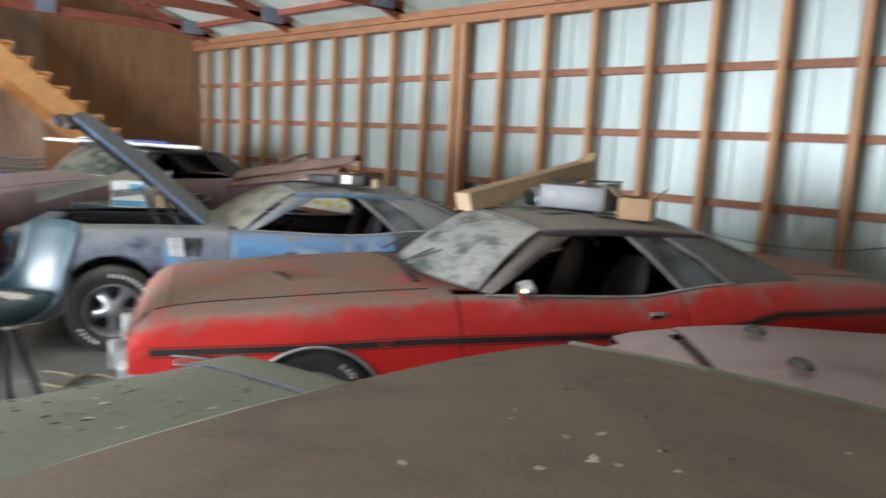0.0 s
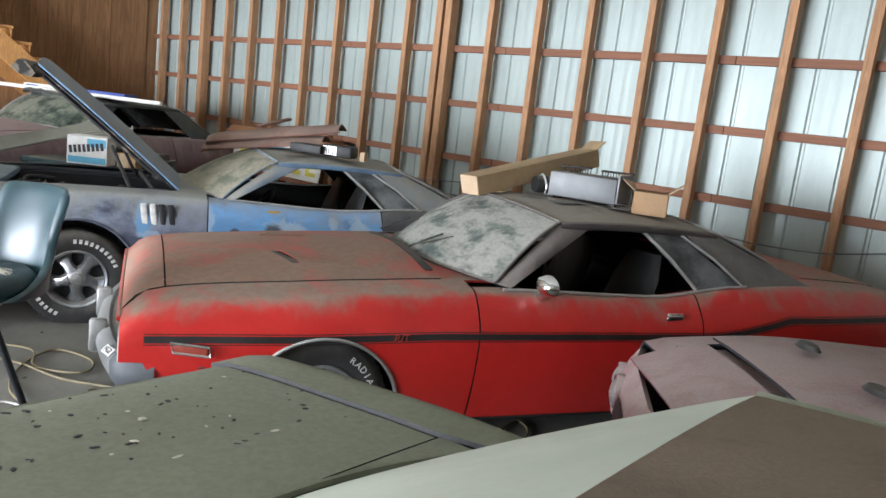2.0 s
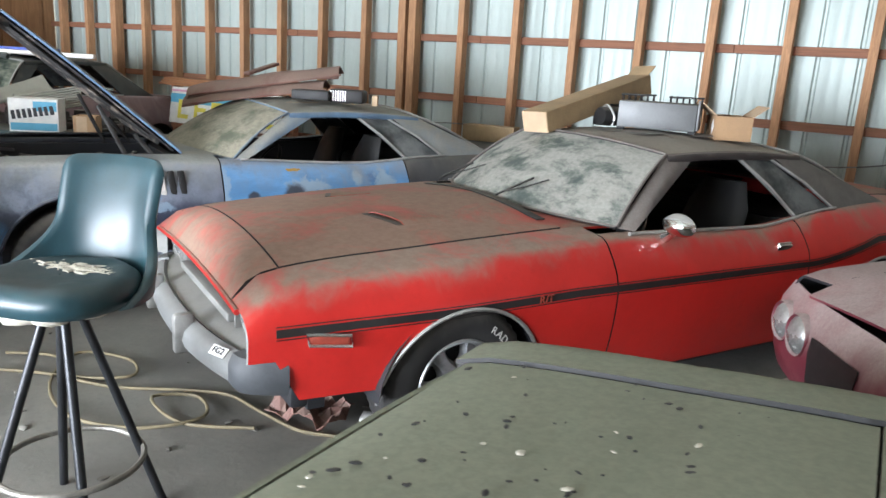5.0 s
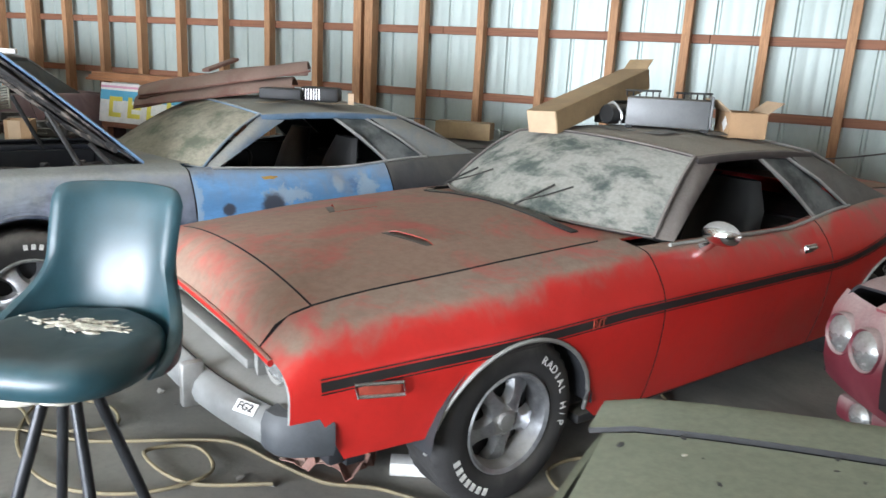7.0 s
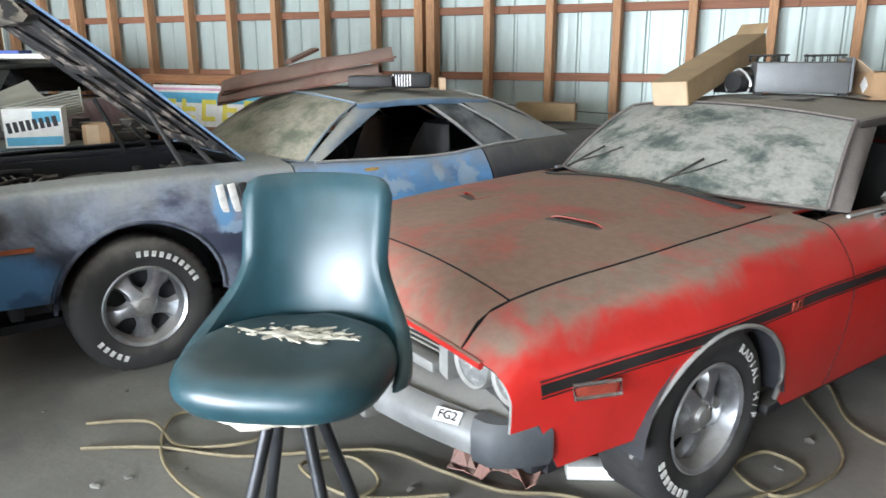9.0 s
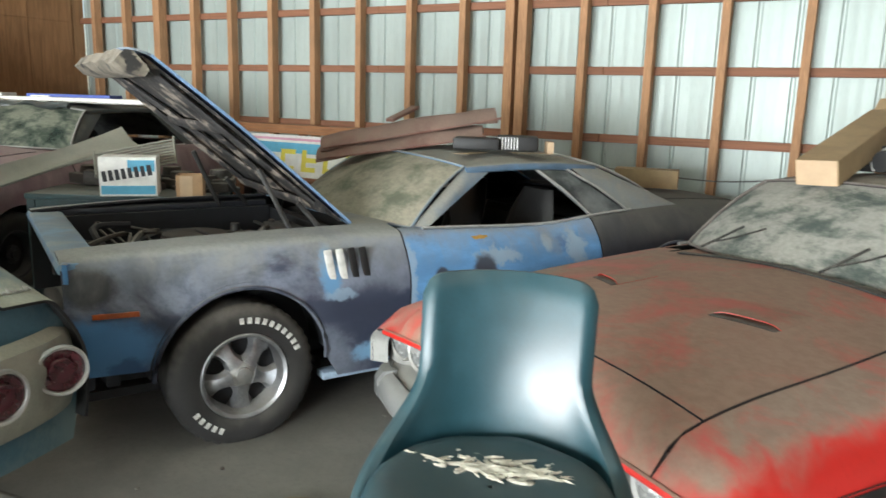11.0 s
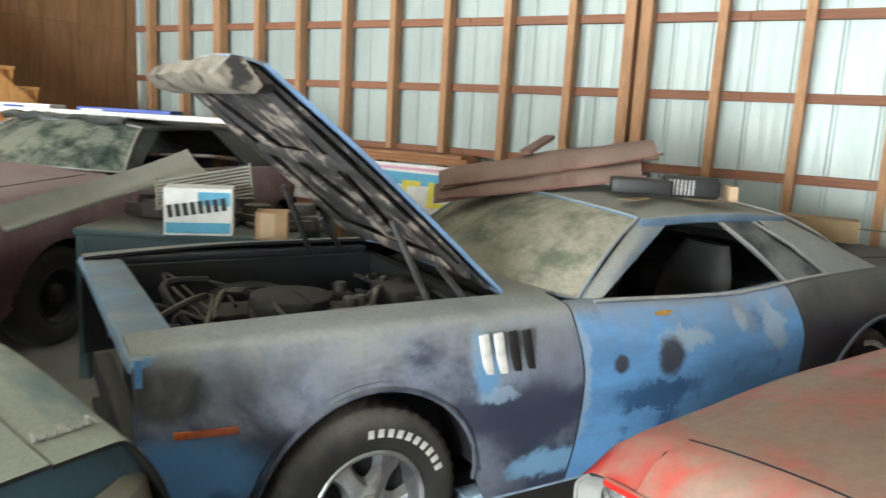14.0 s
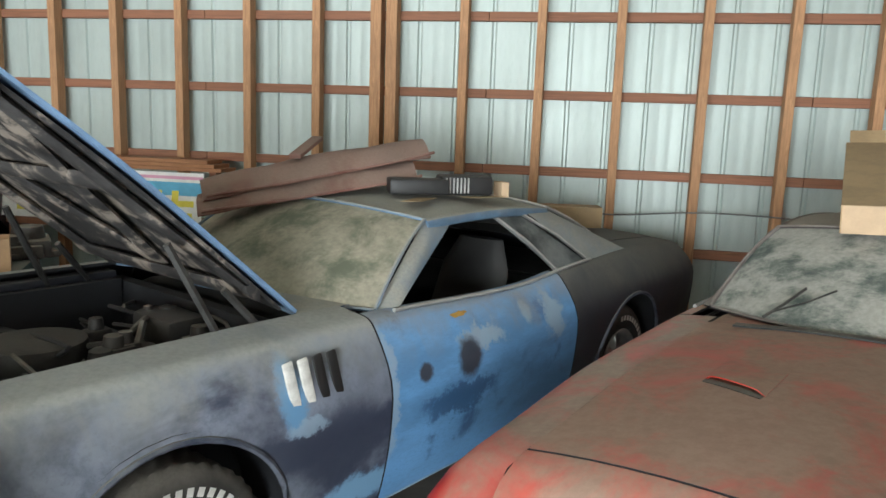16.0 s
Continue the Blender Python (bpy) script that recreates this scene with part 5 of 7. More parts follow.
    part("nose_frame", boxed(-0.35, -0.17, -0.79, 0.79, 0.835, 0.897, 0.028), "blue_pale", root, "blue nose crossmember")
    part("bay_floor", boxed(-1.55, -0.2, -0.62, 0.62, 0.22, 0.26), "bay", root)
    bm = bmesh.new()
    box(bm, -1.32, -0.52, -0.22, 0.22, 0.35, 0.66, 0.03)
    box(bm, -1.25, -0.60, 0.12, 0.34, 0.58, 0.74, 0.03, pose(0, 0, 0, 0, 0, 0))
    box(bm, -1.25, -0.60, -0.34, -0.12, 0.58, 0.74, 0.03)
    eng = part("engine", bm, "engine", root, "greasy dark engine block")
    bm = bmesh.new()
    lathe(bm, [(0.001, 0.84), (0.10, 0.845), (0.17, 0.835), (0.18, 0.80), (0.18, 0.76), (0.12, 0.74), (0.001, 0.74)], "z", 28, (-0.92, 0, 0))
    part("air_cleaner", bm, "engine", eng, "round air cleaner")
    part("battery", boxed(-0.62, -0.36, 0.36, 0.56, 0.56, 0.76, 0.01), "black", root, "old black battery")
    part("washer_tank", boxed(-1.48, -1.30, 0.38, 0.58, 0.62, 0.84, 0.02), "junk", root)
    rnd = random.Random(5)
    for i in range(22):
        x0 = -0.45 - 0.05 * i
        p = [Vector((x0 + rnd.uniform(-0.15, 0.15), rnd.uniform(-0.5, 0.55), rnd.uniform(0.66, 0.86))) for _ in range(4)]
        part("hose", tube(bmesh.new(), smooth_curve(p, 5), rnd.uniform(0.006, 0.02), 6), rnd.choice(("engine", "junk", "bay", "tube_worn")), root, "loose hose in the engine bay")
    for i in range(12):
        x, y, w, h = rnd.uniform(-1.5, -1.0), rnd.uniform(-0.1, 0.56), rnd.uniform(0.03, 0.09), rnd.uniform(0.05, 0.14)
        bm = bmesh.new()
        box(bm, x - w, x + w, y - w * 0.7, y + w * 0.7, 0.66, 0.70 + h, 0.012, None)
        lathe(bm, [(w * 0.6, 0.70 + h), (w * 0.5, 0.74 + h), (0.001, 0.745 + h)], "z", 12, (x, y, 0))
        part("engine_fitting", bm, rnd.choice(("engine", "junk")), root, "grimy engine fitting")
    bm = bmesh.new()
    tube(bm, smooth_curve([(-0.22, 0.50, 0.80), (-0.30, 0.54, 0.74), (-0.34, 0.58, 0.60)], 5), 0.012, 6)
    part("strap", bm, "tube_worn", root)
    bm = bmesh.new()
    box(bm, -1.5, -1.32, -0.1, 0.18, 0.7, 0.86, 0.03)
    lathe(bm, [(0.001, -1.26), (0.09, -1.27), (0.1, -1.3), (0.1, -1.4)], "x", 20, (0, 0.42, 0.74))
    part("heater_box", bm, "engine", root, "dusty heater and booster")
    # front without grille: dark mouth and bent blue corner
    bm = bmesh.new()
    bilinear(bm, (-0.19, 0.80, 0.89), (-0.28, 0.62, 0.915), (-0.28, 0.62, 0.50), (-0.19, 0.83, 0.50), 4, 6, (0.03, 0, 0), True)
    part("fender_cap", thicken(bm, 0.02), "blue_bright", root, "bare blue fender end")
    for y in (0.60, -0.60):
        bm = bmesh.new()
        lathe(bm, [(0.12, -0.27), (0.11, -0.32), (0.06, -0.35), (0.001, -0.36)], "x", 20, (0, y, 0.66))
        part("lamp_bucket", bm, "bay", root, "empty headlamp bucket")
    part("valance", boxed(-0.30, -0.22, -0.72, 0.72, 0.30, 0.44, 0.02), "primer_dark", root)
    # orange marker on the lower front of the fender
    mk = part("side_marker", boxed(-0.09, 0.09, -0.006, 0.006, -0.011, 0.011, 0.003), "lens_amber", root, "slim orange side marker")
    mk.matrix_basis = pose(-0.37, S.side_y(0.37, 0.67) + 0.006, 0.675, 0, 0, -8)
    # four gill slots behind the front wheel
    for i in range(4):
        s = 1.315 + 0.060 * i
        z = 0.797
        bm = boxed(-0.020, 0.020, -0.006, 0.006, -0.078, 0.078, 0.006)
        gll = part("gill", bm, "letters" if i < 2 else "interior", root, "bright gill insert" if i < 2 else "empty dark gill slot")
        gll.matrix_basis = pose(-s, S.side_y(s, z) + 0.006, z, 11, 7, 0)
    # marks on the door
    rnd = random.Random(8)

    def blot(s, z, rs, rz, mat, label, seed):
        r2 = random.Random(seed)
        bm = bmesh.new()
        ph = [r2.uniform(0, 6.28) for _ in range(4)]
        ring = [0.85 + 0.16 * math.sin(2 * k / 28 * 6.283 + ph[0]) + 0.13 * math.sin(5 * k / 28 * 6.283 + ph[1]) + 0.09 * math.sin(9 * k / 28 * 6.283 + ph[2]) + 0.10 * r2.random() for k in range(28)]
        c = bm.verts.new((-s, S.side_y(s, z) + 0.0035, z))
        vs = []
        for k in range(28):
            a = 2 * math.pi * k / 28
            q, w = s + rs * ring[k] * math.cos(a), z + rz * ring[k] * math.sin(a)
            vs.append(bm.verts.new((-q, S.side_y(q, w) + 0.0035, w)))
        for k in range(28):
            bm.faces.new([c, vs[(k + 1) % 28], vs[k]])
        part("paint_mark", bm, mat, root, label)
    blot(2.21, 0.862, 0.05, 0.012, "yellow_mark", "yellow primer where the mirror was", 4)
    return root


M["olive_sail"] = surface("pale_sage_paint", (0.29, 0.315, 0.255), 0.5, vary=0.14, scale=1.6, fine=60, relief=0.03, dust=0.6, dust_color=(0.36, 0.36, 0.29))
M["blue_pale"] = surface("sanded_blue_paint", (0.16, 0.30, 0.46), 0.5, vary=0.25, scale=5, relief=0.05, dust=0.6, dust_color=(0.27, 0.275, 0.25), other=(0.30, 0.36, 0.40), patch=(0.5, 0.65), patch_scale=4)
# its dark patches put the shade of open holes into the colour
M["hood_frayed"] = surface("frayed_hood_nose", (0.15, 0.13, 0.10), 0.85, vary=0.5, scale=10, relief=0.5, dust=0.5, other=(0.02, 0.018, 0.016), patch=(0.56, 0.62), patch_scale=9)
M["yellow_mark"] = surface("yellow_primer", (0.42, 0.24, 0.05), 0.6, vary=0.3, scale=20, relief=0.05)


def build_olive_car():
    root = thing("sedan", pose(2.66, 1.02, 0, 0, 0, 0), "dusty olive green two-door sedan with a brown vinyl roof", "car", "parked old cars")
    S = Shape(5.0, (1.0, 3.85), 0.33, 0.40, ((0, 0.80), (0.4, 0.86), (2, 0.885), (3.8, 0.885), (5.0, 0.83)),
              ((0, 0.80), (1, 0.83), (2, 0.835), (3.1, 0.835), (3.45, 0.905), (3.9, 0.955), (4.5, 0.915), (4.9, 0.87), (5.0, 0.84)), ((0, 0.08), (2, 0.14), (3.8, 0.14), (5.0, 0.10)),
              ((0, 0.6), (5, 0.66)), crown=((0, 0.02), (1, 0.04), (3.6, 0.02), (4.4, 0.004), (5.0, -0.005)))
    body(root, S, dict(fender="olive", door="olive", quarter="olive", hood="olive", deck="olive", deck_label="flat olive trunk lid thick with dust"),
         hood=(0.03, 1.5), deck=(4.05, 4.96), cowl_s=1.5, door=(1.6, 2.95), fender_f=0.82, deck_lift=-0.012)
    cabin(root, S, dict(base_s=1.55, base_sweep=0.25, base_y=0.70, base_z=0.93, head_s=2.05, head_y=0.57, head_z=1.29, rear_s=3.34, rear_y=0.585, rear_z=1.285,
                        foot_s=3.98, foot_y=0.68, foot_z=0.965, roof_rise=0.028, door_glass_s=1.9, sail_top_s=2.95, sail_base_s=3.2, quarter_s=None,
                        rear_trim=False, shield="glass_side", glass="olive_glass", side_glass="glass_side", roof="vinyl_roof", sail="olive_sail", frame="olive",
                        roof_label="brown vinyl roof thick with dust"))
    wheel_wells(root, S)
    for a in S.axles:
        for sd in (1, -1):
            wheel(root, pose(-a, sd * 0.72, 0.33), 0.335, 0.2, 0.19, "slot", None, sd)
    part("front_grille", boxed(-0.12, -0.02, -0.76, 0.76, 0.35, 0.78, 0.02), "black", root)
    bm = bmesh.new()
    tube(bm, smooth_curve([(-4.85, 0.88, 0.48), (-5.0, 0.83, 0.47), (-5.05, 0.4, 0.46), (-5.06, 0, 0.46), (-5.05, -0.4, 0.46), (-5.0, -0.83, 0.47), (-4.85, -0.88, 0.48)], 4), 0.03, 8, ry=0.07)
    part("bumper", bm, "dull_chrome", root, "dull rear bumper")
    return root


def build_plum_car():
    root = thing("coupe", pose(-1.31, 2.745, 0, 0, 0, 220), "dusty plum red coupe with twin round headlamps", "car", "parked old cars")
    S = Shape(4.9, (0.95, 3.75), 0.32, 0.39, ((0, 0.84), (0.3, 0.90), (1, 0.94), (3.8, 0.95), (4.9, 0.86)),
              ((0, 0.76), (0.25, 0.84), (0.8, 0.895), (2, 0.90), (3.3, 0.93), (4.9, 0.88)), ((0, 0.08), (0.5, 0.13), (2, 0.13), (4.9, 0.14)),
              ((0, 0.55), (1, 0.62), (5, 0.66)), front_sill=0.40, crown=((0, 0.02), (0.5, 0.05), (1.4, 0.07), (2.2, 0.03), (4.9, 0.03)))
    body(root, S, dict(fender="plum", door="plum", quarter="plum", hood="plum", deck="plum", hood_label="dusty hood standing ajar"),
         hood=(0.37, 1.5), deck=(4.0, 4.88), cowl_s=1.5, door=(1.6, 2.95), fender_f=0.74, nose_s=0.13)
    cabin(root, S, dict(base_s=1.52, base_sweep=0.27, base_y=0.73, base_z=0.95, head_s=2.15, head_y=0.60, head_z=1.22, rear_s=3.25, rear_y=0.58, rear_z=1.2,
                        foot_s=3.98, foot_y=0.66, foot_z=0.97, roof_rise=0.03, door_glass_s=1.85, sail_top_s=3.0, sail_base_s=3.3, quarter_s=None,
                        shield="shield_red", glass="glass_side", side_glass="glass_side", roof="plum", sail="plum", frame="plum"))
    wheel_wells(root, S)
    hd = next(o for o in root.children if o.name.startswith("hood"))
    piv = Vector((-1.5, 0, 0.96))
    hd.matrix_basis = Matrix.Translation(piv) @ Matrix.Rotation(radians(-1.5), 4, "Y") @ Matrix.Translation(-piv)
    for a in S.axles:
        for sd in (1, -1):
            wheel(root, pose(-a, sd * 0.765, 0.325), 0.33, 0.22, 0.19, "slot", None, sd)
    # moulded nose with lamp holes and two grille mouths
    bm = bmesh.new()
    rows = []
    for z, x in ((0.36, -0.10), (0.40, -0.03), (0.48, 0.0), (0.60, 0.01), (0.70, -0.01), (0.77, -0.06)):
        rows.append([(x + 0.10 * (1 - abs(f)) ** 1.5 - 0.10 * abs(f) ** 4, f * 0.84, z) for f in np.linspace(-1, 1, 25)])
    grid(bm, rows, flip=True)
    nose = part("nose_panel", thicken(bm, 0.03), "plum", root, "moulded plum nose")
    part("nose_top", S.lid(0.03, 0.352, 0.74, 0.0, 0.012), "plum", root)
    part("nose_gap", S.lid(0.34, 0.42, 0.70, -0.02, 0.012), "plum", root, "dark gap under the hood edge")
    for y in (0.705, 0.53, -0.53, -0.705):
        headlamp(root, 0.012 - 0.05 * (abs(y) > 0.6), y, 0.625, 0.078, math.copysign(9, y), "plum")
    for sd in (1, -1):
        bm = bmesh.new()
        rows = []
        for z, x in ((0.45, -0.005), (0.50, 0.003), (0.60, 0.012), (0.66, 0.003)):
            rows.append([(x + 0.006 + 0.10 * (1 - abs(f)) ** 1.5 - 0.10 * abs(f) ** 4, f * 0.84, z) for f in np.linspace(0.10 * sd, 0.49 * sd, 9)])
        grid(bm, rows, flip=sd > 0)
        part("grille_mouth", thicken(bm, 0.003), "black", root, "dark grille opening")
    for y in (0.2, -0.25):
        bm = bmesh.new()
        lathe(bm, [(0.001, 0.02), (0.05, 0.018), (0.07, 0.0)], "z", 18)
        k = part("hood_vent", bm, "black", root, "small dark hood vent")
        k.matrix_basis = Matrix.Translation(S.top(0.62, y / 0.74) + Vector((0, 0, 0.055))) @ Matrix.Diagonal((0.6, 1, 1, 1))
    part("lower_valance", boxed(-0.15, -0.06, -0.70, 0.70, 0.27, 0.38, 0.03), "plum", root)
    for y in (0.56, -0.56):
        bm = bmesh.new()
        lathe(bm, [(0.001, 0.02), (0.035, 0.016), (0.052, 0.0), (0.052, -0.03)], "x", 18, (-0.05, y, 0.335))
        part("turn_lamp", bm, "lamp", root, "small round lamp in the valance")
    return root


def build_teal_car():
    root = thing("coupe", pose(-10.335, 0.42, 0, 0, 0, 185), "dusty blue-green coupe with round tail lamps and faded stripes", "car", "parked old cars")
    L = 5.0
    S = Shape(L, (1.0, 3.85), 0.33, 0.40, ((0, 0.86), (0.4, 0.92), (2, 0.95), (3.8, 0.96), (4.6, 0.93), (L, 0.90)),
              ((0, 0.84), (1, 0.90), (2, 0.93), (3.2, 0.95), (3.8, 1.07), (4.5, 1.01), (L, 0.88)), ((0, 0.08), (2, 0.14), (3.8, 0.14), (L, 0.13)),
              ((0, 0.6), (3.5, 0.68), (L, 0.62)), crown=((0, 0.02), (1, 0.04), (3.6, 0.03), (4.4, 0.03), (L, 0.025)))
    body(root, S, dict(fender="teal", door="teal", quarter="teal", hood="teal", deck="teal", deck_label="dusty trunk lid with faded stripes"),
         hood=(0.03, 1.5), deck=(4.38, 4.995), cowl_s=1.5, door=(1.6, 2.95), fender_f=0.80)
    cabin(root, S, dict(base_s=1.55, base_sweep=0.25, base_y=0.74, base_z=0.98, head_s=2.15, head_y=0.62, head_z=1.30, rear_s=3.50, rear_y=0.60, rear_z=1.28,
                        foot_s=4.34, foot_y=0.74, foot_z=1.07, roof_rise=0.03, door_glass_s=1.9, sail_top_s=3.2, sail_base_s=3.55, quarter_s=None,
                        shield="glass_side", glass="glass_teal", side_glass="glass_side", roof="teal", sail="teal", frame="teal"))
    wheel_wells(root, S)
    for a in S.axles:
        for sd in (1, -1):
            wheel(root, pose(-a, sd * 0.77, 0.33), 0.335, 0.2, 0.19, "slot", None, sd)
    for f0, f1, mat in ((-0.52, -0.14, "teal_stripe"), (0.14, 0.52, "teal_stripe")):
        bm = bmesh.new()
        rows = [[S.top(s, 0.765 * (f0 + (f1 - f0) * j / 6)) + Vector((0, 0, 0.006)) for j in range(7)] for s in np.linspace(4.42, 4.92, 10)]
        grid(bm, rows)
        part("stripe", thicken(bm, 0.002), mat, root, "dark stripe on the trunk lid")
    # rear bumper that wraps the lamps
    bm = bmesh.new()
    rows = []
    for z, d in ((0.44, 0.0), (0.46, 0.05), (0.52, 0.07), (0.66, 0.075), (0.74, 0.06), (0.77, 0.02)):
        rows.append([(-(L + d - 0.12 * abs(f) ** 4 - 0.04 * abs(f) ** 14), f * 0.915, z) for f in np.linspace(-1, 1, 33)])
    grid(bm, rows)
    bp = part("bumper", thicken(bm, 0.02), "bumper_dusty", root, "deep dusty chrome rear bumper")
    for y in (0.50, 0.745, -0.50, -0.745):
        x = -(L + 0.105 - 0.12 * (abs(y) / 0.915) ** 4)
        bm = bmesh.new()
        lathe(bm, [(0.090, 0.006), (0.086, -0.012), (0.077, -0.010), (0.075, 0.004)], "x", 28)
        ring = part("lamp_ring", bm, "dull_chrome", bp, "bright tail lamp ring")
        ring.matrix_basis = pose(x, y, 0.64, 0, 0, math.copysign(-24, y) if abs(y) > 0.6 else 0)
        bm = bmesh.new()
        lathe(bm, [(0.076, 0.002), (0.066, -0.004), (0.045, 0.004), (0.042, -0.008), (0.02, -0.010), (0.001, -0.006)], "x", 28)
        ln = part("tail_lamp", bm, "lens_red", bp, "round dark red tail lamp")
        ln.matrix_basis = ring.matrix_basis.copy()
    bm = bmesh.new()
    for k in range(7):
        y = -0.62 - 0.022 * k
        tube(bm, [S.top(4.93, y / 0.8) + Vector((0, 0, 0.008)), S.top(4.90 if k in (0, 3, 6) else 4.915, (y - 0.01) / 0.8) + Vector((0, 0, 0.008)), S.top(4.93, (y - 0.018) / 0.8) + Vector((0, 0, 0.008))], 0.004, 5)
    part("emblem", bm, "dull_chrome", root, "small chrome script emblem")
    part("exhaust", tube(bmesh.new(), [(-4.7, -0.55, 0.22), (-5.02, -0.58, 0.20)], 0.035, 12), "tube_worn", root, "exhaust tip")
    return root


M["bumper_dusty"] = surface("bumper_under_dust", (0.42, 0.42, 0.36), 0.45, 0.55, vary=0.25, scale=5, relief=0.06, dust=0.8, dust_color=(0.33, 0.32, 0.25), lo=-0.3, hi=0.8)


def build_purple_car():
    root = thing("coupe", pose(-9.2, 2.25, 0, 0, 0, 285), "dull purple coupe under dust with boxes on its roof", "car", "parked old cars")
    S = Shape(4.9, (0.95, 3.75), 0.32, 0.39, ((0, 0.84), (0.3, 0.90), (1, 0.94), (3.8, 0.95), (4.9, 0.86)),
              ((0, 0.93), (0.25, 0.97), (0.8, 1.01), (2, 1.05), (3.3, 1.04), (4.9, 0.95)), ((0, 0.08), (0.5, 0.13), (2, 0.13), (4.9, 0.14)),
              ((0, 0.6), (1, 0.66), (5, 0.68)), crown=((0, 0.02), (0.5, 0.05), (1.4, 0.07), (2.2, 0.03), (4.9, 0.03)))
    body(root, S, dict(fender="purple", door="purple", quarter="purple", hood="purple", deck="purple"), hood=(0.05, 1.45), deck=(4.0, 4.88), cowl_s=1.45, door=(1.6, 2.95))
    cabin(root, S, dict(base_s=1.42, base_sweep=0.27, base_y=0.76, base_z=1.10, head_s=1.95, head_y=0.64, head_z=1.39, rear_s=3.25, rear_y=0.6, rear_z=1.39,
                        foot_s=3.98, foot_y=0.66, foot_z=1.06, roof_rise=0.03, door_glass_s=1.8, sail_top_s=3.0, sail_base_s=3.3, quarter_s=None,
                        shield="glass_teal", glass="glass_side", side_glass="glass_side", roof="dark_car", sail="dark_car", frame="dark_car", shield_label="dull green windshield under dust"))
    wheel_wells(root, S)
    for a in S.axles:
        for sd in (1, -1):
            # shadow around these wheels is put into the rim and hub colour
            wheel(root, pose(-a, sd * 0.765, 0.325), 0.33, 0.22, 0.19, "shaded", None, sd)
    part("front_panel", boxed(-0.14, -0.03, -0.80, 0.80, 0.36, 0.86, 0.03), "bay", root, "dark panel across the front")
    return root


build_red_car()
build_blue_car()
build_olive_car()
build_plum_car()
build_teal_car()
build_purple_car()


# ---- loose things ----
def build_stool(m):
    st = thing("bar_stool", m, "dark green vinyl bar stool with torn seat and splayed black legs", "stool")
    H = 0.79
    # cushion: rounded, with a flatter front edge and a rolled rim
    bm = bmesh.new()
    rows = []
    for r, z in ((0.02, 0.0), (0.19, 0.0), (0.235, 0.012), (0.252, 0.035), (0.255, 0.055), (0.246, 0.078), (0.225, 0.094), (0.19, 0.099), (0.12, 0.094), (0.06, 0.090), (0.004, 0.089)):
        row = []
        for k in range(48):
            a = 2 * math.pi * k / 48
            c, s_ = math.cos(a), math.sin(a)
            sq = (abs(c) ** 3.0 + abs(s_) ** 3.0) ** (-1 / 3.0) if c > 0 else 1.0
            row.append((r * c * sq * 0.96, r * s_ * (1 + (sq - 1) * 0.75), H + z + 0.006 * noise.noise(Vector((r * c * 12, r * s_ * 12, 1))) * (z > 0.05)))
        rows.append(row)
    grid(bm, rows, True)
    bmesh.ops.recalc_face_normals(bm, faces=bm.faces)
    part("seat", bm, "stool", st, "round green vinyl seat cushion")
    # backrest: a shell that wraps the cushion and narrows upwards, with rounded corners and a padded rim
    bm = bmesh.new()
    n, k = 22, 30
    inner, outer = [], []
    for i in range(n + 1):
        t = i / n
        ri, ro = [], []
        for j in range(k + 1):
            u = 2 * j / k - 1
            drop = max(0, abs(u) - 0.72) / 0.28
            half = radians(43 + 62 * max(0, 1 - t / 0.62) ** 2.2)
            top = 0.425 * (1 - 0.10 * (1 - math.sqrt(max(0, 1 - drop ** 2))) - 0.012 * u * u)
            z = H + 0.02 + (top - 0.02) * t
            a = half * u
            r = 0.268 + 0.022 * t
            x = -r * math.cos(a) - 0.085 * t ** 1.2 + 0.02 * math.cos(a * 1.6) * math.sin(math.pi * t)
            y = r * math.sin(a)
            edge = min(1, (1 - abs(u)) / 0.10) ** 0.5 * min(1, (1 - t) / 0.08) ** 0.5
            th = 0.010 + 0.030 * edge
            nx, ny = -math.cos(a), math.sin(a)
            ri.append(Vector((x - nx * th * 0.5, y - ny * th * 0.5, z)))
            ro.append(Vector((x + nx * th * 0.5, y + ny * th * 0.5, z)))
        inner.append(ri)
        outer.append(ro)
    loops = [inner[i] + outer[i][::-1] for i in range(n + 1)]
    vv = grid(bm, loops, True)
    m2 = len(vv[-1])
    for q in (0, -1):
        for j in range(k):
            bm.faces.new([vv[q][j], vv[q][j + 1], vv[q][m2 - 2 - j], vv[q][m2 - 1 - j]])
    bmesh.ops.recalc_face_normals(bm, faces=bm.faces)
    part("backrest", bm, "stool", st, "curved green vinyl backrest")
    bm = bmesh.new()
    rnd = random.Random(3)
    for q in range(150):
        y = rnd.gauss(0.0, 0.085)
        x = -0.07 + rnd.gauss(0, 0.022) + 0.10 * y
        if abs(y) > 0.19 or math.hypot(x, y) > 0.21:
            continue
        s = rnd.uniform(0.003, 0.010)
        bmesh.ops.create_icosphere(bm, subdivisions=1, radius=1, matrix=Matrix.Translation((x, y, H + 0.094)) @ Matrix.Rotation(rnd.gauss(0.1, 0.35) + 1.57, 4, "Z") @ Matrix.Diagonal((s * rnd.uniform(1, 4.5), s * 0.7, s * 0.6, 1)))
    for v in bm.verts:
        v.co += noise.noise_vector(v.co * 60) * 0.004
    tagged(part("stuffing", bm, "foam", st, "pale foam showing through the torn seat"), kind="stuff")
    bm = bmesh.new()
    for q in range(16):
        a = rnd.uniform(0, 6.28)
        s = rnd.uniform(0.03, 0.055)
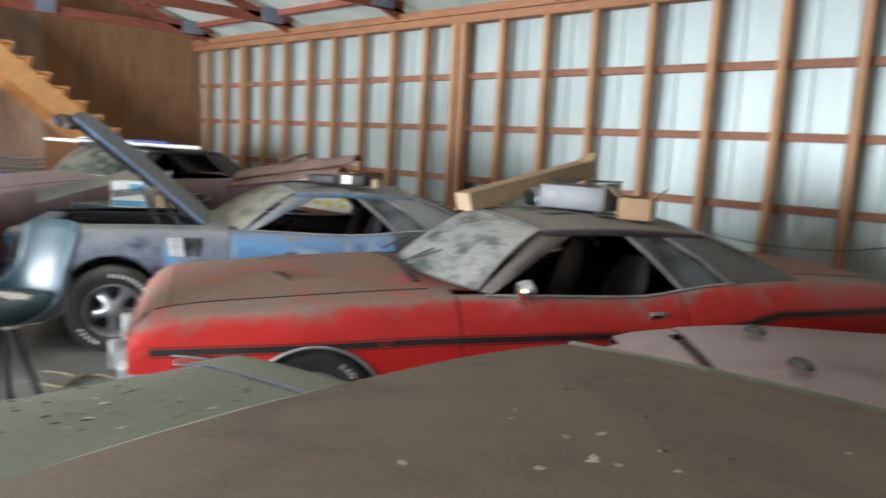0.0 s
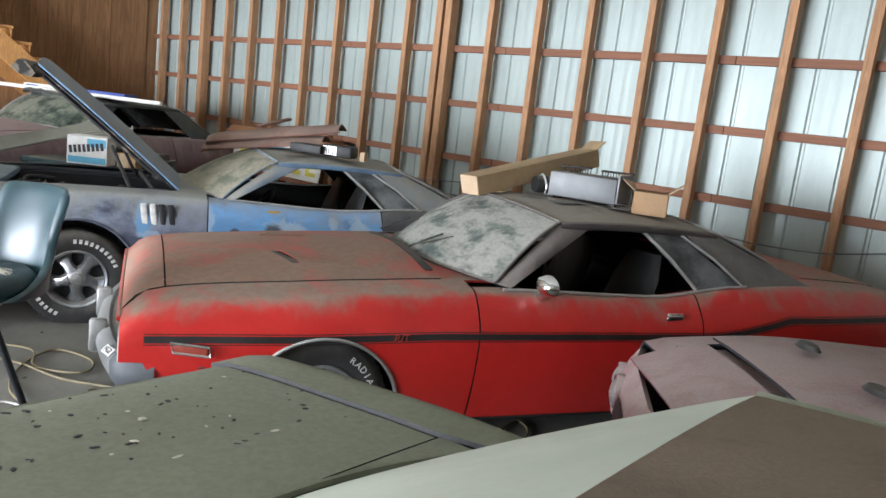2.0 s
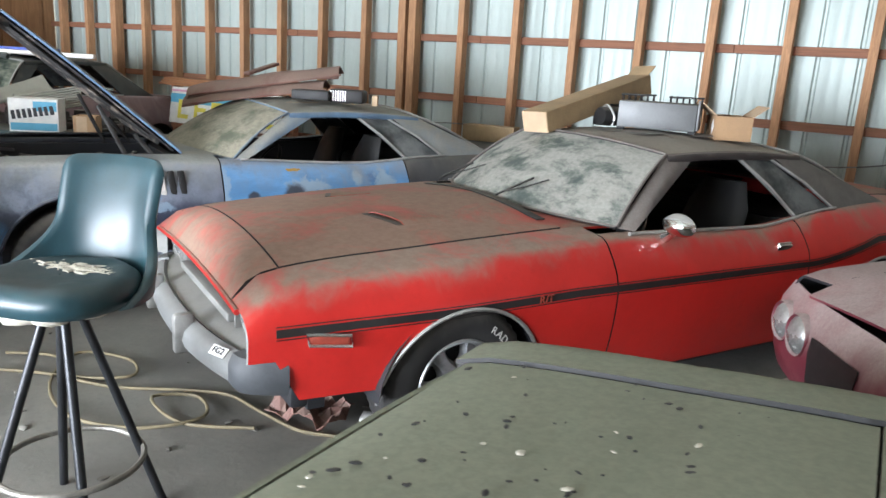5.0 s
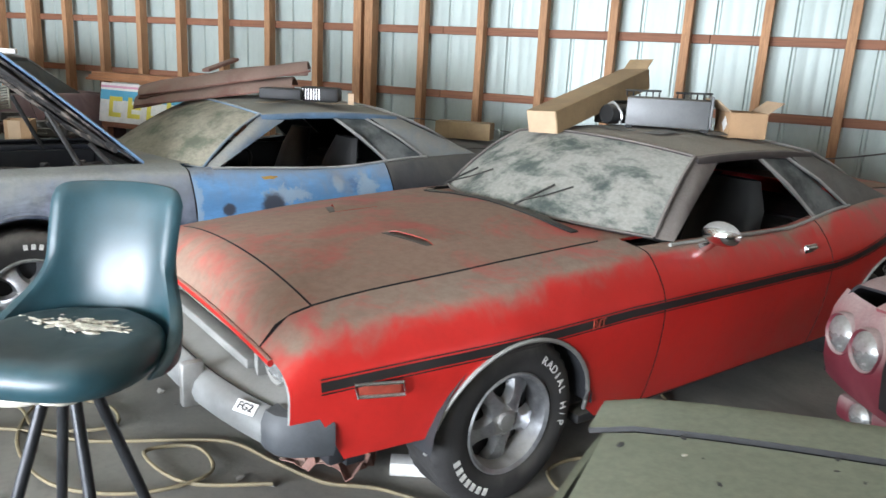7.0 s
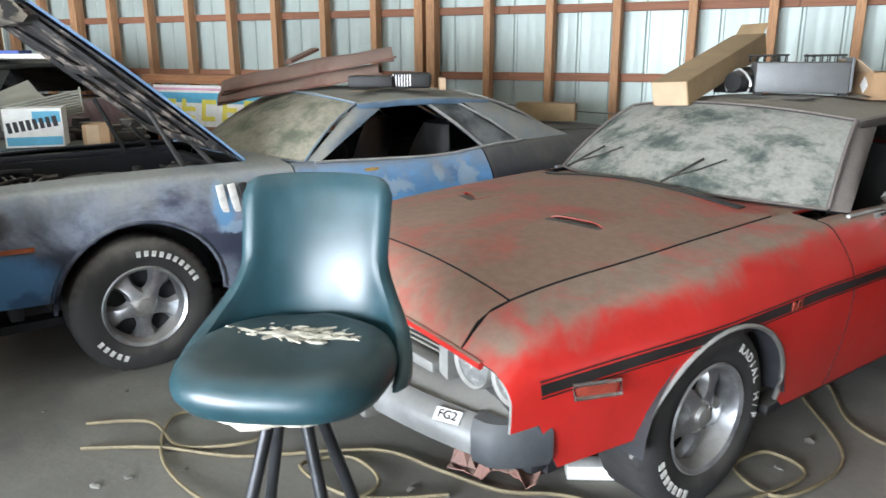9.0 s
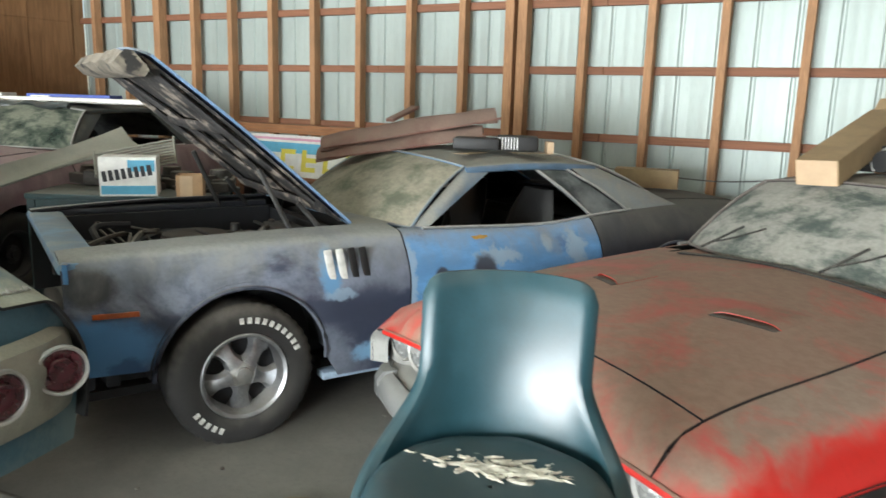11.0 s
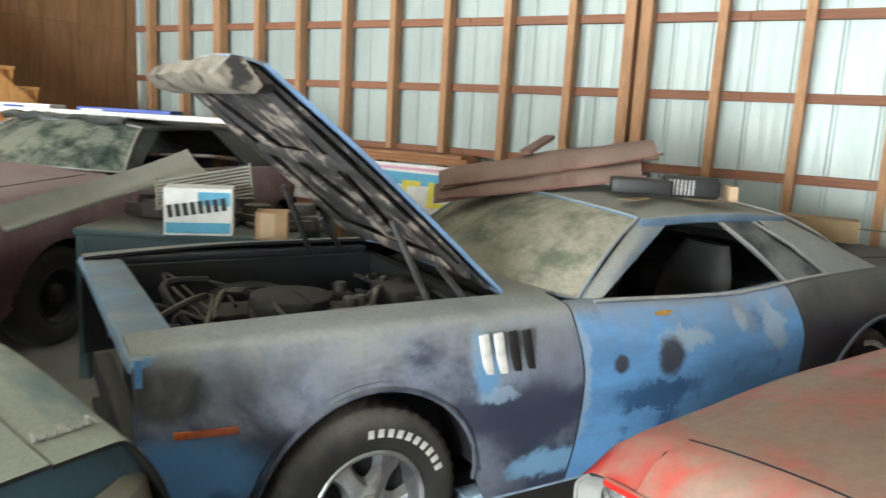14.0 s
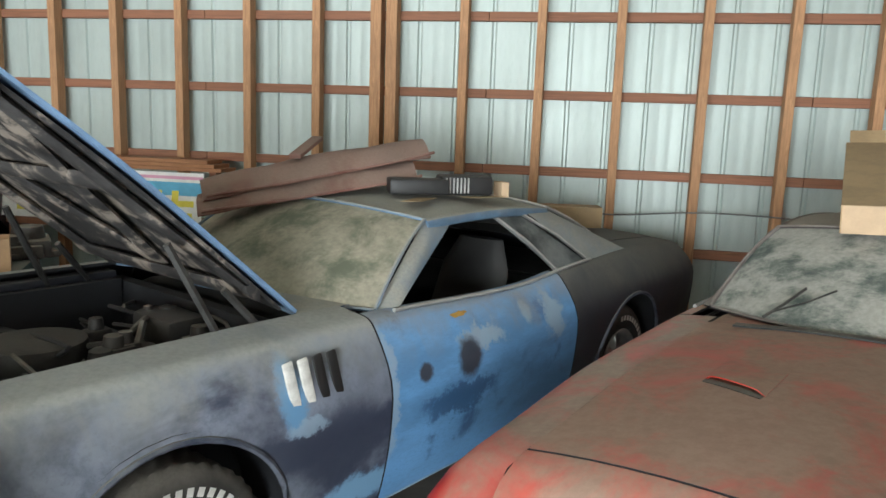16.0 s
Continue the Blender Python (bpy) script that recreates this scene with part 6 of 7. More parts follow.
        bmesh.ops.create_icosphere(bm, subdivisions=2, radius=1, matrix=Matrix.Translation((0.15 * math.cos(a), 0.15 * math.sin(a), H - s * 0.2)) @ Matrix.Rotation(a, 4, "Z") @ Matrix.Diagonal((s, s * 1.4, s * 0.5, 1)))
    for v in bm.verts:
        v.co += noise.noise_vector(v.co * 40) * 0.006
    tagged(part("under_padding", bm, "foam", st, "ragged pale padding under the seat"), kind="stuff")
    part("hub", lathe(bmesh.new(), [(0.001, H - 0.01), (0.07, H - 0.01), (0.07, H - 0.04), (0.03, H - 0.06), (0.001, H - 0.06)], "z", 16), "tube", st)
    for q in range(4):
        a = radians(45 + 90 * q)
        c, s = math.cos(a), math.sin(a)
        part("leg", tube(bmesh.new(), [(0.05 * c, 0.05 * s, H - 0.03), (0.30 * c, 0.30 * s, 0.0)], 0.016, 10), "tube", st, "black splayed tube leg")
    part("foot_ring", tube(bmesh.new(), [(0.235 * math.cos(2 * math.pi * q / 36), 0.235 * math.sin(2 * math.pi * q / 36), 0.24) for q in range(36)], 0.011, 8, True), "tube_worn", st, "worn round foot ring")
    return st


build_stool(pose(-3.605, 1.30, 0, 0, 0, -70) @ Matrix.Diagonal((0.95, 0.95, 1, 1)))


RED = pose(-3.98, 2.12, 0, 0, 0, 242)
BLUE = pose(-6.614, 2.131, 0, 0, 0, 242)
PURPLE = pose(-9.2, 2.25, 0, 0, 0, 285)


def axis_frame(a, b, side):
    """A frame at a with x towards b and y near side."""
    x = (Vector(b) - Vector(a)).normalized()
    z = x.cross(Vector(side)).normalized()
    y = z.cross(x)
    m = Matrix((x, y, z)).transposed().to_4x4()
    m.translation = Vector(a)
    return m


def carton(name, m, w, d, h, label, material="card", flaps="", tape=True, category="box"):
    """A cardboard box with walls, a closed or open top, flaps and tape. w along x, d along y."""
    t = thing(name, m, label, category)
    bm = bmesh.new()
    for a in ((-w / 2, w / 2, -d / 2, -d / 2 + 0.005, 0, h), (-w / 2, w / 2, d / 2 - 0.005, d / 2, 0, h), (-w / 2, -w / 2 + 0.005, -d / 2 + 0.006, d / 2 - 0.006, 0, h), (w / 2 - 0.005, w / 2, -d / 2 + 0.006, d / 2 - 0.006, 0, h), (-w / 2 + 0.006, w / 2 - 0.006, -d / 2 + 0.006, d / 2 - 0.006, 0, 0.005)):
        box(bm, *a)
    part("carton_body", bm, material, t, smooth=False)
    if flaps == "closed":
        part("flap", boxed(-w / 2, w / 2, -d / 2, -0.002, h + 0.001, h + 0.005), material, t, smooth=False)
        part("flap", boxed(-w / 2, w / 2, 0.002, d / 2, h + 0.001, h + 0.005), material, t, smooth=False)
        if tape:
            part("tape", boxed(-w / 2 - 0.001, w / 2 + 0.001, -0.025, 0.025, h + 0.0055, h + 0.0065), "card_pale", t, "strip of pale tape", False)
    elif flaps == "open":
        for sgn in (-1, 1):
            f = part("flap", boxed(-w / 2, w / 2, 0, d * 0.48, 0, 0.004), "card_pale", t, "pale folded-out flap", False)
            f.matrix_basis = pose(0, sgn * d / 2, h, 0, 0, 0 if sgn > 0 else 180) @ pose(0, 0, 0, 38, 0, 0)
    return t


def build_red_roof_load():
    # long carton leaning up over the roof
    a, b = RED @ Vector((-2.00, -0.23, 1.245)), RED @ Vector((-2.93, -0.42, 1.475))
    m = axis_frame(a, b, RED.to_3x3() @ Vector((0, 1, 0)))
    if m.to_3x3().col[2].z < 0:
        m = m @ pose(0, 0, 0, 180)
    t = thing("long_carton", m, "long tan cardboard carton leaning over the red car's roof", "box")
    L = (b - a).length + 0.05
    bm = bmesh.new()
    for q in ((0, L, -0.095, 0.095, 0, 0.005), (0, L, -0.095, 0.095, 0.115, 0.12), (0, L, -0.095, -0.09, 0.006, 0.114), (0, L, 0.09, 0.095, 0.006, 0.114)):
        box(bm, *q)
    part("carton_body", bm, "card_olive", t, smooth=False)
    part("end_panel", boxed(-0.004, 0.0, -0.09, 0.09, 0.0, 0.118), "card_pale", t, "pale carton end", False)
    f = part("flap", boxed(0, 0.10, -0.08, 0.08, 0, 0.004), "card_olive", t, smooth=False)
    f.matrix_basis = pose(L, 0, 0.115, 0, -25, 0)
    # grey steel unit with wire brackets
    m = RED @ pose(-2.70, 0.03, 1.287, 0, 0, -62 + 10)
    t = thing("grey_steel_unit", m, "grey sheet-steel appliance case with black wire brackets on top", "appliance")
    part("case", boxed(-0.22, 0.22, -0.14, 0.14, 0.012, 0.165, 0.008), "grey_unit", t)
    part("face_panel", boxed(-0.19, 0.19, -0.146, -0.141, 0.03, 0.15, 0.002), "grey_unit", t)
    for x in (-0.2, 0.2):
        for y in (-0.12, 0.12):
            part("foot", boxed(x - 0.02, x + 0.02, y - 0.02, y + 0.02, 0, 0.012), "black", t, smooth=False)
    for x0 in (-0.24, 0.04):
        bm = bmesh.new()
        for y in (-0.13, -0.07):
            tube(bm, [(x0, y, 0.20), (x0 + 0.2, y, 0.195)], 0.006, 6)
        for k in range(6):
            x = x0 + 0.01 + 0.036 * k
            tube(bm, [(x, -0.13, 0.163), (x, -0.13, 0.20), (x, -0.07, 0.20), (x, -0.07, 0.163)], 0.0045, 5)
        part("wire_bracket", bm, "black", t, "black wire bracket")
    part("side_lip", boxed(-0.235, -0.222, -0.14, 0.14, 0.02, 0.19, 0.003), "grey_unit", t)
    # small open carton
    c = carton("small_carton", RED @ pose(-2.96, 0.33, 1.268, 0, 0, 62 - 12), 0.26, 0.20, 0.135, "small open brown carton with a white label", "card", "open")
    lb = part("label", boxed(-0.03, 0.03, -0.0015, 0.0, -0.03, 0.03), "paper", c, "white diamond label", False)
    lb.matrix_basis = pose(0.05, -0.1005, 0.07, 0, 45, 0)
    # black motor behind the long carton
    t = thing("electric_motor", RED @ pose(-2.52, -0.16, 1.295), "black electric motor with a bright bracket", "motor")
    bm = bmesh.new()
    lathe(bm, [(0.001, -0.11), (0.05, -0.11), (0.055, -0.10), (0.055, 0.10), (0.05, 0.11), (0.001, 0.11)], "x", 20, (0, 0, 0.056))
    part("motor_body", bm, "black", t)
    part("bracket", tube(bmesh.new(), smooth_curve([(0.06, -0.06, 0.004), (0.06, -0.07, 0.06), (0.06, 0, 0.12), (0.06, 0.07, 0.06), (0.06, 0.06, 0.004)], 5), 0.008, 6), "dull_chrome", t, "bright strap")
    t = thing("tool_box", RED @ pose(-2.72, -0.34, 1.285, 0, 0, 12), "dark metal box behind the leaning carton", "box")
    part("box_body", boxed(-0.17, 0.17, -0.06, 0.06, 0, 0.12, 0.006), "black", t)
    part("box_lid", boxed(-0.172, 0.172, -0.062, 0.062, 0.121, 0.135, 0.004), "black", t)
    # flat sheet of paper and scraps
    for i, (x, y, r) in enumerate(((-2.45, 0.20, 10), (-2.78, 0.30, 40), (-2.36, -0.03, 70))):
        t = thing("paper_scrap", RED @ pose(x, y, 1.288, 0, 1.5, r), "flat dusty paper scrap on the roof", "paper", "paper scraps")
        bm = bmesh.new()
        grid(bm, [[(0.2 * (u - 0.5), 0.12 * (v - 0.5), 0.002 * math.sin(9 * u + 5 * v)) for u in np.linspace(0, 1, 7)] for v in np.linspace(0, 1, 5)], flip=True)
        part("sheet", thicken(bm, 0.001), "grey_unit", t)


def build_blue_roof_load():
    # two brown body panels laid over one another
    for k, (a, b, half, label) in enumerate((((-1.80, -0.36, 1.235), (-2.72, 0.13, 1.40), 0.17, "long rusty brown body panel lying across a roof"), ((-1.83, -0.38, 1.30), (-2.86, 0.07, 1.51), 0.19, "curved brown fender panel lying on top of another"))):
        A, Bv = BLUE @ Vector(a), BLUE @ Vector(b)
        m = axis_frame(A, Bv, BLUE.to_3x3() @ Vector((0.4, 0.9, 0)))
        if m.to_3x3().col[2].z < 0:
            m = m @ pose(0, 0, 0, 180)
        t = thing("body_panel", m, label, "car part", "loose body panels")
        L = (Bv - A).length
        bm = bmesh.new()
        rows = []
        for i in range(19):
            u = i / 18
            w = half * (0.62 + 0.38 * min(1, u / 0.3)) * (1 - 0.35 * max(0, u - 0.8) / 0.2)
            row = []
            for j in range(11):
                v = 2 * j / 10 - 1
                z = 0.045 * (1 - v * v) - 0.07 * max(0, -v - 0.55) - 0.02 * abs(2 * u - 1) ** 3 + 0.006 * math.sin(14 * u + 3 * v)
                row.append((L * u + 0.02 * v, w * v, z))
            rows.append(row)
        grid(bm, rows, flip=False)
        p = part("panel", thicken(bm, 0.008), "rusty", t)
        tube_bm = bmesh.new()
        tube(tube_bm, [(L * u, -half * (0.62 + 0.38 * min(1, u / 0.3)) * (1 - 0.35 * max(0, u - 0.8) / 0.2), -0.035) for u in np.linspace(0, 1, 14)], 0.008, 6)
        part("rolled_edge", tube_bm, "rusty", t)
    t = thing("broken_moulding", BLUE @ pose(-2.34, -0.24, 1.475, 0, 14, 30), "short dark red strip lying on the panels", "car part")
    part("strip", boxed(-0.17, 0.17, -0.03, 0.03, 0, 0.022, 0.005), "rusty", t)
    # black heater grille box and pale block
    t = thing("radio_unit", BLUE @ pose(-2.76, 0.44, 1.284, 0, 0, 142), "black radio unit with chrome slats on its front", "car part")
    part("case", boxed(-0.13, 0.13, -0.05, 0.11, 0, 0.095, 0.02), "interior", t)
    for k in range(7):
        part("slat", boxed(-0.11 + 0.018 * k, -0.104 + 0.018 * k, -0.058, -0.049, 0.012, 0.085), "dull_chrome", t, smooth=False)
    t = thing("black_case", BLUE @ pose(-2.56, 0.30, 1.292, 0, 0, -40), "flat black plastic case", "car part")
    part("case", boxed(-0.14, 0.14, -0.06, 0.10, 0, 0.07, 0.01), "interior", t)
    t = thing("wood_block", BLUE @ pose(-2.95, 0.52, 1.272, 0, 0, -30), "pale block of wood", "block")
    part("block", boxed(-0.02, 0.02, -0.05, 0.05, 0, 0.075, 0.003), "card_pale", t, smooth=False)
    for x, y, r in ((-2.42, 0.44, 20), (-2.80, 0.52, -15)):
        t = thing("paper_scrap", BLUE @ pose(x, y, 1.278, 3, 0, r), "flat dusty paper scrap on the roof", "paper", "paper scraps")
        part("sheet", boxed(-0.10, 0.10, -0.05, 0.05, 0, 0.002), "card_olive", t, smooth=False)
    carton("long_brown_carton", BLUE @ pose(-4.25, 0.15, 0.978, 0, 0, -52), 0.46, 0.18, 0.13, "long brown carton lying on the trunk", "card_olive", "closed", False)


def build_wall_side():
    # shelf plank and colourful sign along the wall
    t = thing("plank_stack", pose(-8.4, 6.50, 0), "stack of rough planks on a low rack by the wall", "planks")
    for i in range(3):
        part("plank", boxed(-1.15 + 0.05 * i, 1.13 - 0.06 * i, -0.14, 0.12, 1.17 + 0.032 * i, 1.20 + 0.032 * i, 0.003), "plate", t, smooth=False)
    for x in (-1.0, 0.0, 1.0):
        part("rack_leg", boxed(x - 0.03, x + 0.03, -0.04, 0.05, 0, 1.168), "girt", t, smooth=False)
    t = thing("printed_sign", pose(-8.25, 6.30, 0.72, -9, 0, 0), "white sign printed in pink, blue and yellow", "sign")
    part("board", boxed(-1.05, 0.82, 0, 0.012, 0, 0.44), "paper", t, smooth=False)
    part("band", boxed(-1.05, 0.82, -0.002, -0.0005, 0.385, 0.41), "pink", t, "pink printed band", False)
    part("band", boxed(-1.05, 0.82, -0.002, -0.0005, 0.25, 0.36), "paint_blue", t, "pale blue printed band", False)
    for k in range(6):
        bm = bmesh.new()
        x = -0.9 + 0.29 * k
        box(bm, x, x + 0.06, -0.004, -0.0025, 0.06, 0.29)
        box(bm, x + 0.061, x + 0.2, -0.004, -0.0025, 0.24 - 0.08 * (k % 2), 0.29 - 0.08 * (k % 2))
        box(bm, x + 0.061, x + 0.19, -0.004, -0.0025, 0.06, 0.11)
        part("printed_mark", bm, "yellow", t, "large yellow printed mark", False)
    t = thing("sign_stand", pose(-8.25, 6.34, 0), "low timber stand under the sign", "stand")
    part("rail", boxed(-1.0, 0.8, -0.05, 0.05, 0.66, 0.715, 0.004), "girt", t, smooth=False)
    for x in (-0.95, 0.75):
        part("leg", boxed(x - 0.03, x + 0.03, -0.04, 0.04, 0, 0.66), "girt", t, smooth=False)
    # outlet box and sagging wires
    t = thing("outlet_box", pose(-1.08, 6.688, 1.15), "small pale electrical outlet box on a stud", "outlet")
    part("box_body", boxed(-0.035, 0.035, -0.03, 0.0, -0.055, 0.055, 0.005), "paper", t)
    part("plate", boxed(-0.04, 0.04, -0.034, -0.031, -0.062, 0.062, 0.001), "white", t)
    t = thing("wall_wire", pose(0, 0, 0), "thin grey wire sagging along the studs", "cable")
    pts = [Vector((-7.8 + 0.61 * k, 6.697, 1.0 + 0.03 * math.sin(k * 1.9) + (0.12 if k > 10 else 0))) for k in range(12)]
    part("wire", tube(bmesh.new(), smooth_curve(pts, 5), 0.006, 5), "grey_unit", t)
    t = thing("plug_cord", pose(0, 0, 0), "dark cord hanging from the outlet", "cable")
    part("cord", tube(bmesh.new(), smooth_curve([(-1.08, 6.66, 1.10), (-1.03, 6.64, 0.9), (-0.95, 6.64, 0.7), (-0.98, 6.64, 0.45)], 6), 0.006, 6), "black", t)


def build_bench_corner():
    t = thing("work_bench", pose(-7.55, 3.62, 0, 0, 0, 30), "teal painted bench crowded with grimy parts", "bench")
    part("bench_top", boxed(-0.62, 0.62, -0.26, 0.30, 0.845, 0.885, 0.005), "bench_teal", t)
    part("apron", boxed(-0.60, 0.60, -0.25, -0.235, 0.74, 0.844), "bench_teal", t, smooth=False)
    for x in (-0.58, 0.58):
        for y in (-0.23, 0.27):
            part("leg", boxed(x - 0.028, x + 0.028, y - 0.028, y + 0.028, 0, 0.844, 0.004), "bench_teal", t, smooth=False)
    # printed oil carton
    c = carton("oil_carton", pose(-7.40, 3.50, 0.887, 0, 0, 44) , 0.36, 0.22, 0.255, "white and blue printed oil carton on the bench", "paper", "closed", False)
    y = -0.1105
    for q, mat, lab in (((-0.17, 0.17, 0.012, 0.07), "paint_blue", "pale blue lower band"), ((0.0, 0.17, 0.165, 0.24), "paint_blue", "pale blue corner")):
        part("print_area", boxed(q[0], q[1], y - 0.001, y, q[2], q[3]), mat, c, lab, False)
    for k in range(8):
        x = -0.155 + 0.04 * k
        p = part("print_bar", boxed(0, 0.027 if k != 7 else 0.03, y - 0.0025, y - 0.0015, 0, 0.07), "ink", c, "heavy black printed mark", False)
        p.matrix_basis = pose(x, 0, 0.095 + 0.006 * k, 0, -9, 0)
    c = carton("small_carton", pose(-7.02, 3.68, 0.887, 0, 0, 40), 0.17, 0.16, 0.15, "small open brown carton on the bench", "card", "")
    part("paper_lining", boxed(-0.06, 0.02, -0.083, -0.081, 0.01, 0.145), "card_pale", c, "pale paper label", False)
    # long grey panel leaning over the bench
    a, b = Vector((-8.25, 2.85, 0.90)), Vector((-7.95, 3.95, 1.22))
    m = axis_frame(a, b, (0.6, -0.5, -0.5))
    t = thing("loose_fender", m, "long dusty grey body panel leaning over the bench", "car part")
    bm = bmesh.new()
    grid(bm, [[((b - a).length * u, (0.085 + 0.05 * u) * v, 0.035 * math.cos(2.2 * v) + 0.02 * math.sin(5 * u + 2 * v)) for v in np.linspace(-1, 1, 7)] for u in np.linspace(0, 1, 8)])
    part("panel", thicken(bm, 0.012), "panel_grey", t)
    part("edge", tube(bmesh.new(), [((b - a).length * u, 0.085 + 0.05 * u, -0.02 + 0.02 * math.sin(5 * u + 2)) for u in np.linspace(0, 1, 5)], 0.012, 6), "panel_grey", t)
    # heap of parts and a louvred grate
    rnd = random.Random(21)
    for k in range(16):
        x, yv = -8.0 + rnd.uniform(-0.15, 0.9), 3.75 + rnd.uniform(-0.05, 0.35)
        w, d, h = rnd.uniform(0.05, 0.16), rnd.uniform(0.04, 0.12), rnd.uniform(0.05, 0.22)
        t = thing("old_part", pose(x, yv, 0.887, 0, 0, rnd.uniform(0, 180)), "grimy old engine part on the bench", "car part", "grimy parts on the bench")
        bm = bmesh.new()
        box(bm, -w, w, -d, d, 0, h * 0.6, 0.012)
        lathe(bm, [(d * 0.8, h * 0.6), (d * 0.7, h), (0.001, h)], "z", 12)
        part("casting", bm, "junk", t)
    t = thing("louvred_grate", pose(-7.62, 3.72, 1.10, 62, -12, 35), "dusty louvred grate leaning among the parts", "car part")
    for k in range(9):
        part("slat", boxed(-0.28, 0.28, -0.09 + 0.022 * k, -0.078 + 0.022 * k, 0, 0.012), "panel_grey", t, smooth=False)
    for x in (-0.29, 0.28):
        part("frame_bar", boxed(x, x + 0.012, -0.095, 0.115, -0.004, 0.016), "panel_grey", t, smooth=False)




def build_purple_roof_load():
    a, b = Vector((-10.89, 3.77, 1.475)), Vector((-8.57, 4.82, 1.475))
    t = thing("white_tube", pose(0, 0, 0), "long white plastic tube lying across the roof", "tube")
    part("tube", tube(bmesh.new(), [a, (a + b) / 2, b], 0.024, 12), "white", t)
    d = (b - a).normalized()
    ang = math.degrees(math.atan2(d.y, d.x))
    for k, (off, w, mat, lab) in enumerate(((0.62, 0.44, "paper", "white printed light carton"), (1.30, 0.80, "royal", "long blue carton"))):
        p = a + d * (off + w / 2 - 0.1) + Vector((-d.y, d.x, 0)) * 0.16
        t = thing("flat_carton", pose(p.x, p.y, 1.452, 0, 0, ang), lab + " lying on the dark roof", "box", "flat cartons on the roof")
        part("carton_body", boxed(-w / 2, w / 2, -0.11, 0.11, 0, 0.075, 0.003), mat, t, smooth=False)
        part("end_label", boxed(-w / 2 + 0.04, -w / 2 + 0.22, -0.1115, -0.1105, 0.012, 0.06), "paper" if mat == "royal" else "royal", t, "contrasting printed label", False)
    # dark roll and rag on the roof front
    t = thing("canvas_roll", pose(0, 0, 0), "dark dusty canvas bunched along the roof front", "cloth")
    bm = bmesh.new()
    pts = [PURPLE @ Vector((-1.93 - 0.03 * math.cos(k), -0.60 + 0.12 * k, 1.435 + 0.012 * math.sin(k * 2.3))) for k in range(11)]
    tube(bm, smooth_curve(pts, 3), 0.03, 8)
    for v in bm.verts:
        v.co += noise.noise_vector(v.co * 9) * 0.02
    part("canvas", bm, "dark_car", t)
    # wire basket and leaning grey sheet by the stairs
    t = thing("wire_basket", pose(-11.25, 3.5, 0.98, 0, 0, 55), "black wire basket standing on a crate", "basket")
    for z in (0.0, 0.07, 0.14, 0.21):
        part("wire_ring", tube(bmesh.new(), [(-0.28, -0.18, z), (0.28, -0.18, z), (0.28, 0.18, z), (-0.28, 0.18, z)], 0.006, 5, True), "tube", t)
    for k in range(12):
        x = -0.28 + 0.56 * k / 11
        part("wire", tube(bmesh.new(), [(x, -0.18, 0.21), (x, -0.18, 0.0), (x, 0.18, 0.0), (x, 0.18, 0.21)], 0.004, 5), "tube", t)
    carton("big_crate", pose(-11.25, 3.5, 0, 0, 0, 55), 0.7, 0.5, 0.97, "tall brown carton under a wire basket", "card", "closed")
    t = thing("leaning_sheet", pose(-11.6, 2.75, 0, 0, -7, 8), "tall grey ribbed sheet leaning near the stairs", "sheet")
    bm = bmesh.new()
    grid(bm, [[(0.003 * math.sin(v * 60), v, z) for v in np.linspace(-0.75, 0.45, 60)] for z in (0.02, 1.1, 2.15)])
    part("sheet", thicken(bm, 0.006), "cloth", t)
    t = thing("purple_rag", pose(-10.45, 3.12, 1.01), "bright purple rag bunched on the hood edge", "cloth")
    bm = bmesh.new()
    bmesh.ops.create_icosphere(bm, subdivisions=3, radius=1, matrix=Matrix.Diagonal((0.18, 0.09, 0.05, 1)))
    for v in bm.verts:
        v.co += noise.noise_vector(v.co * 14) * 0.03
    part("rag", bm, "royal", t)


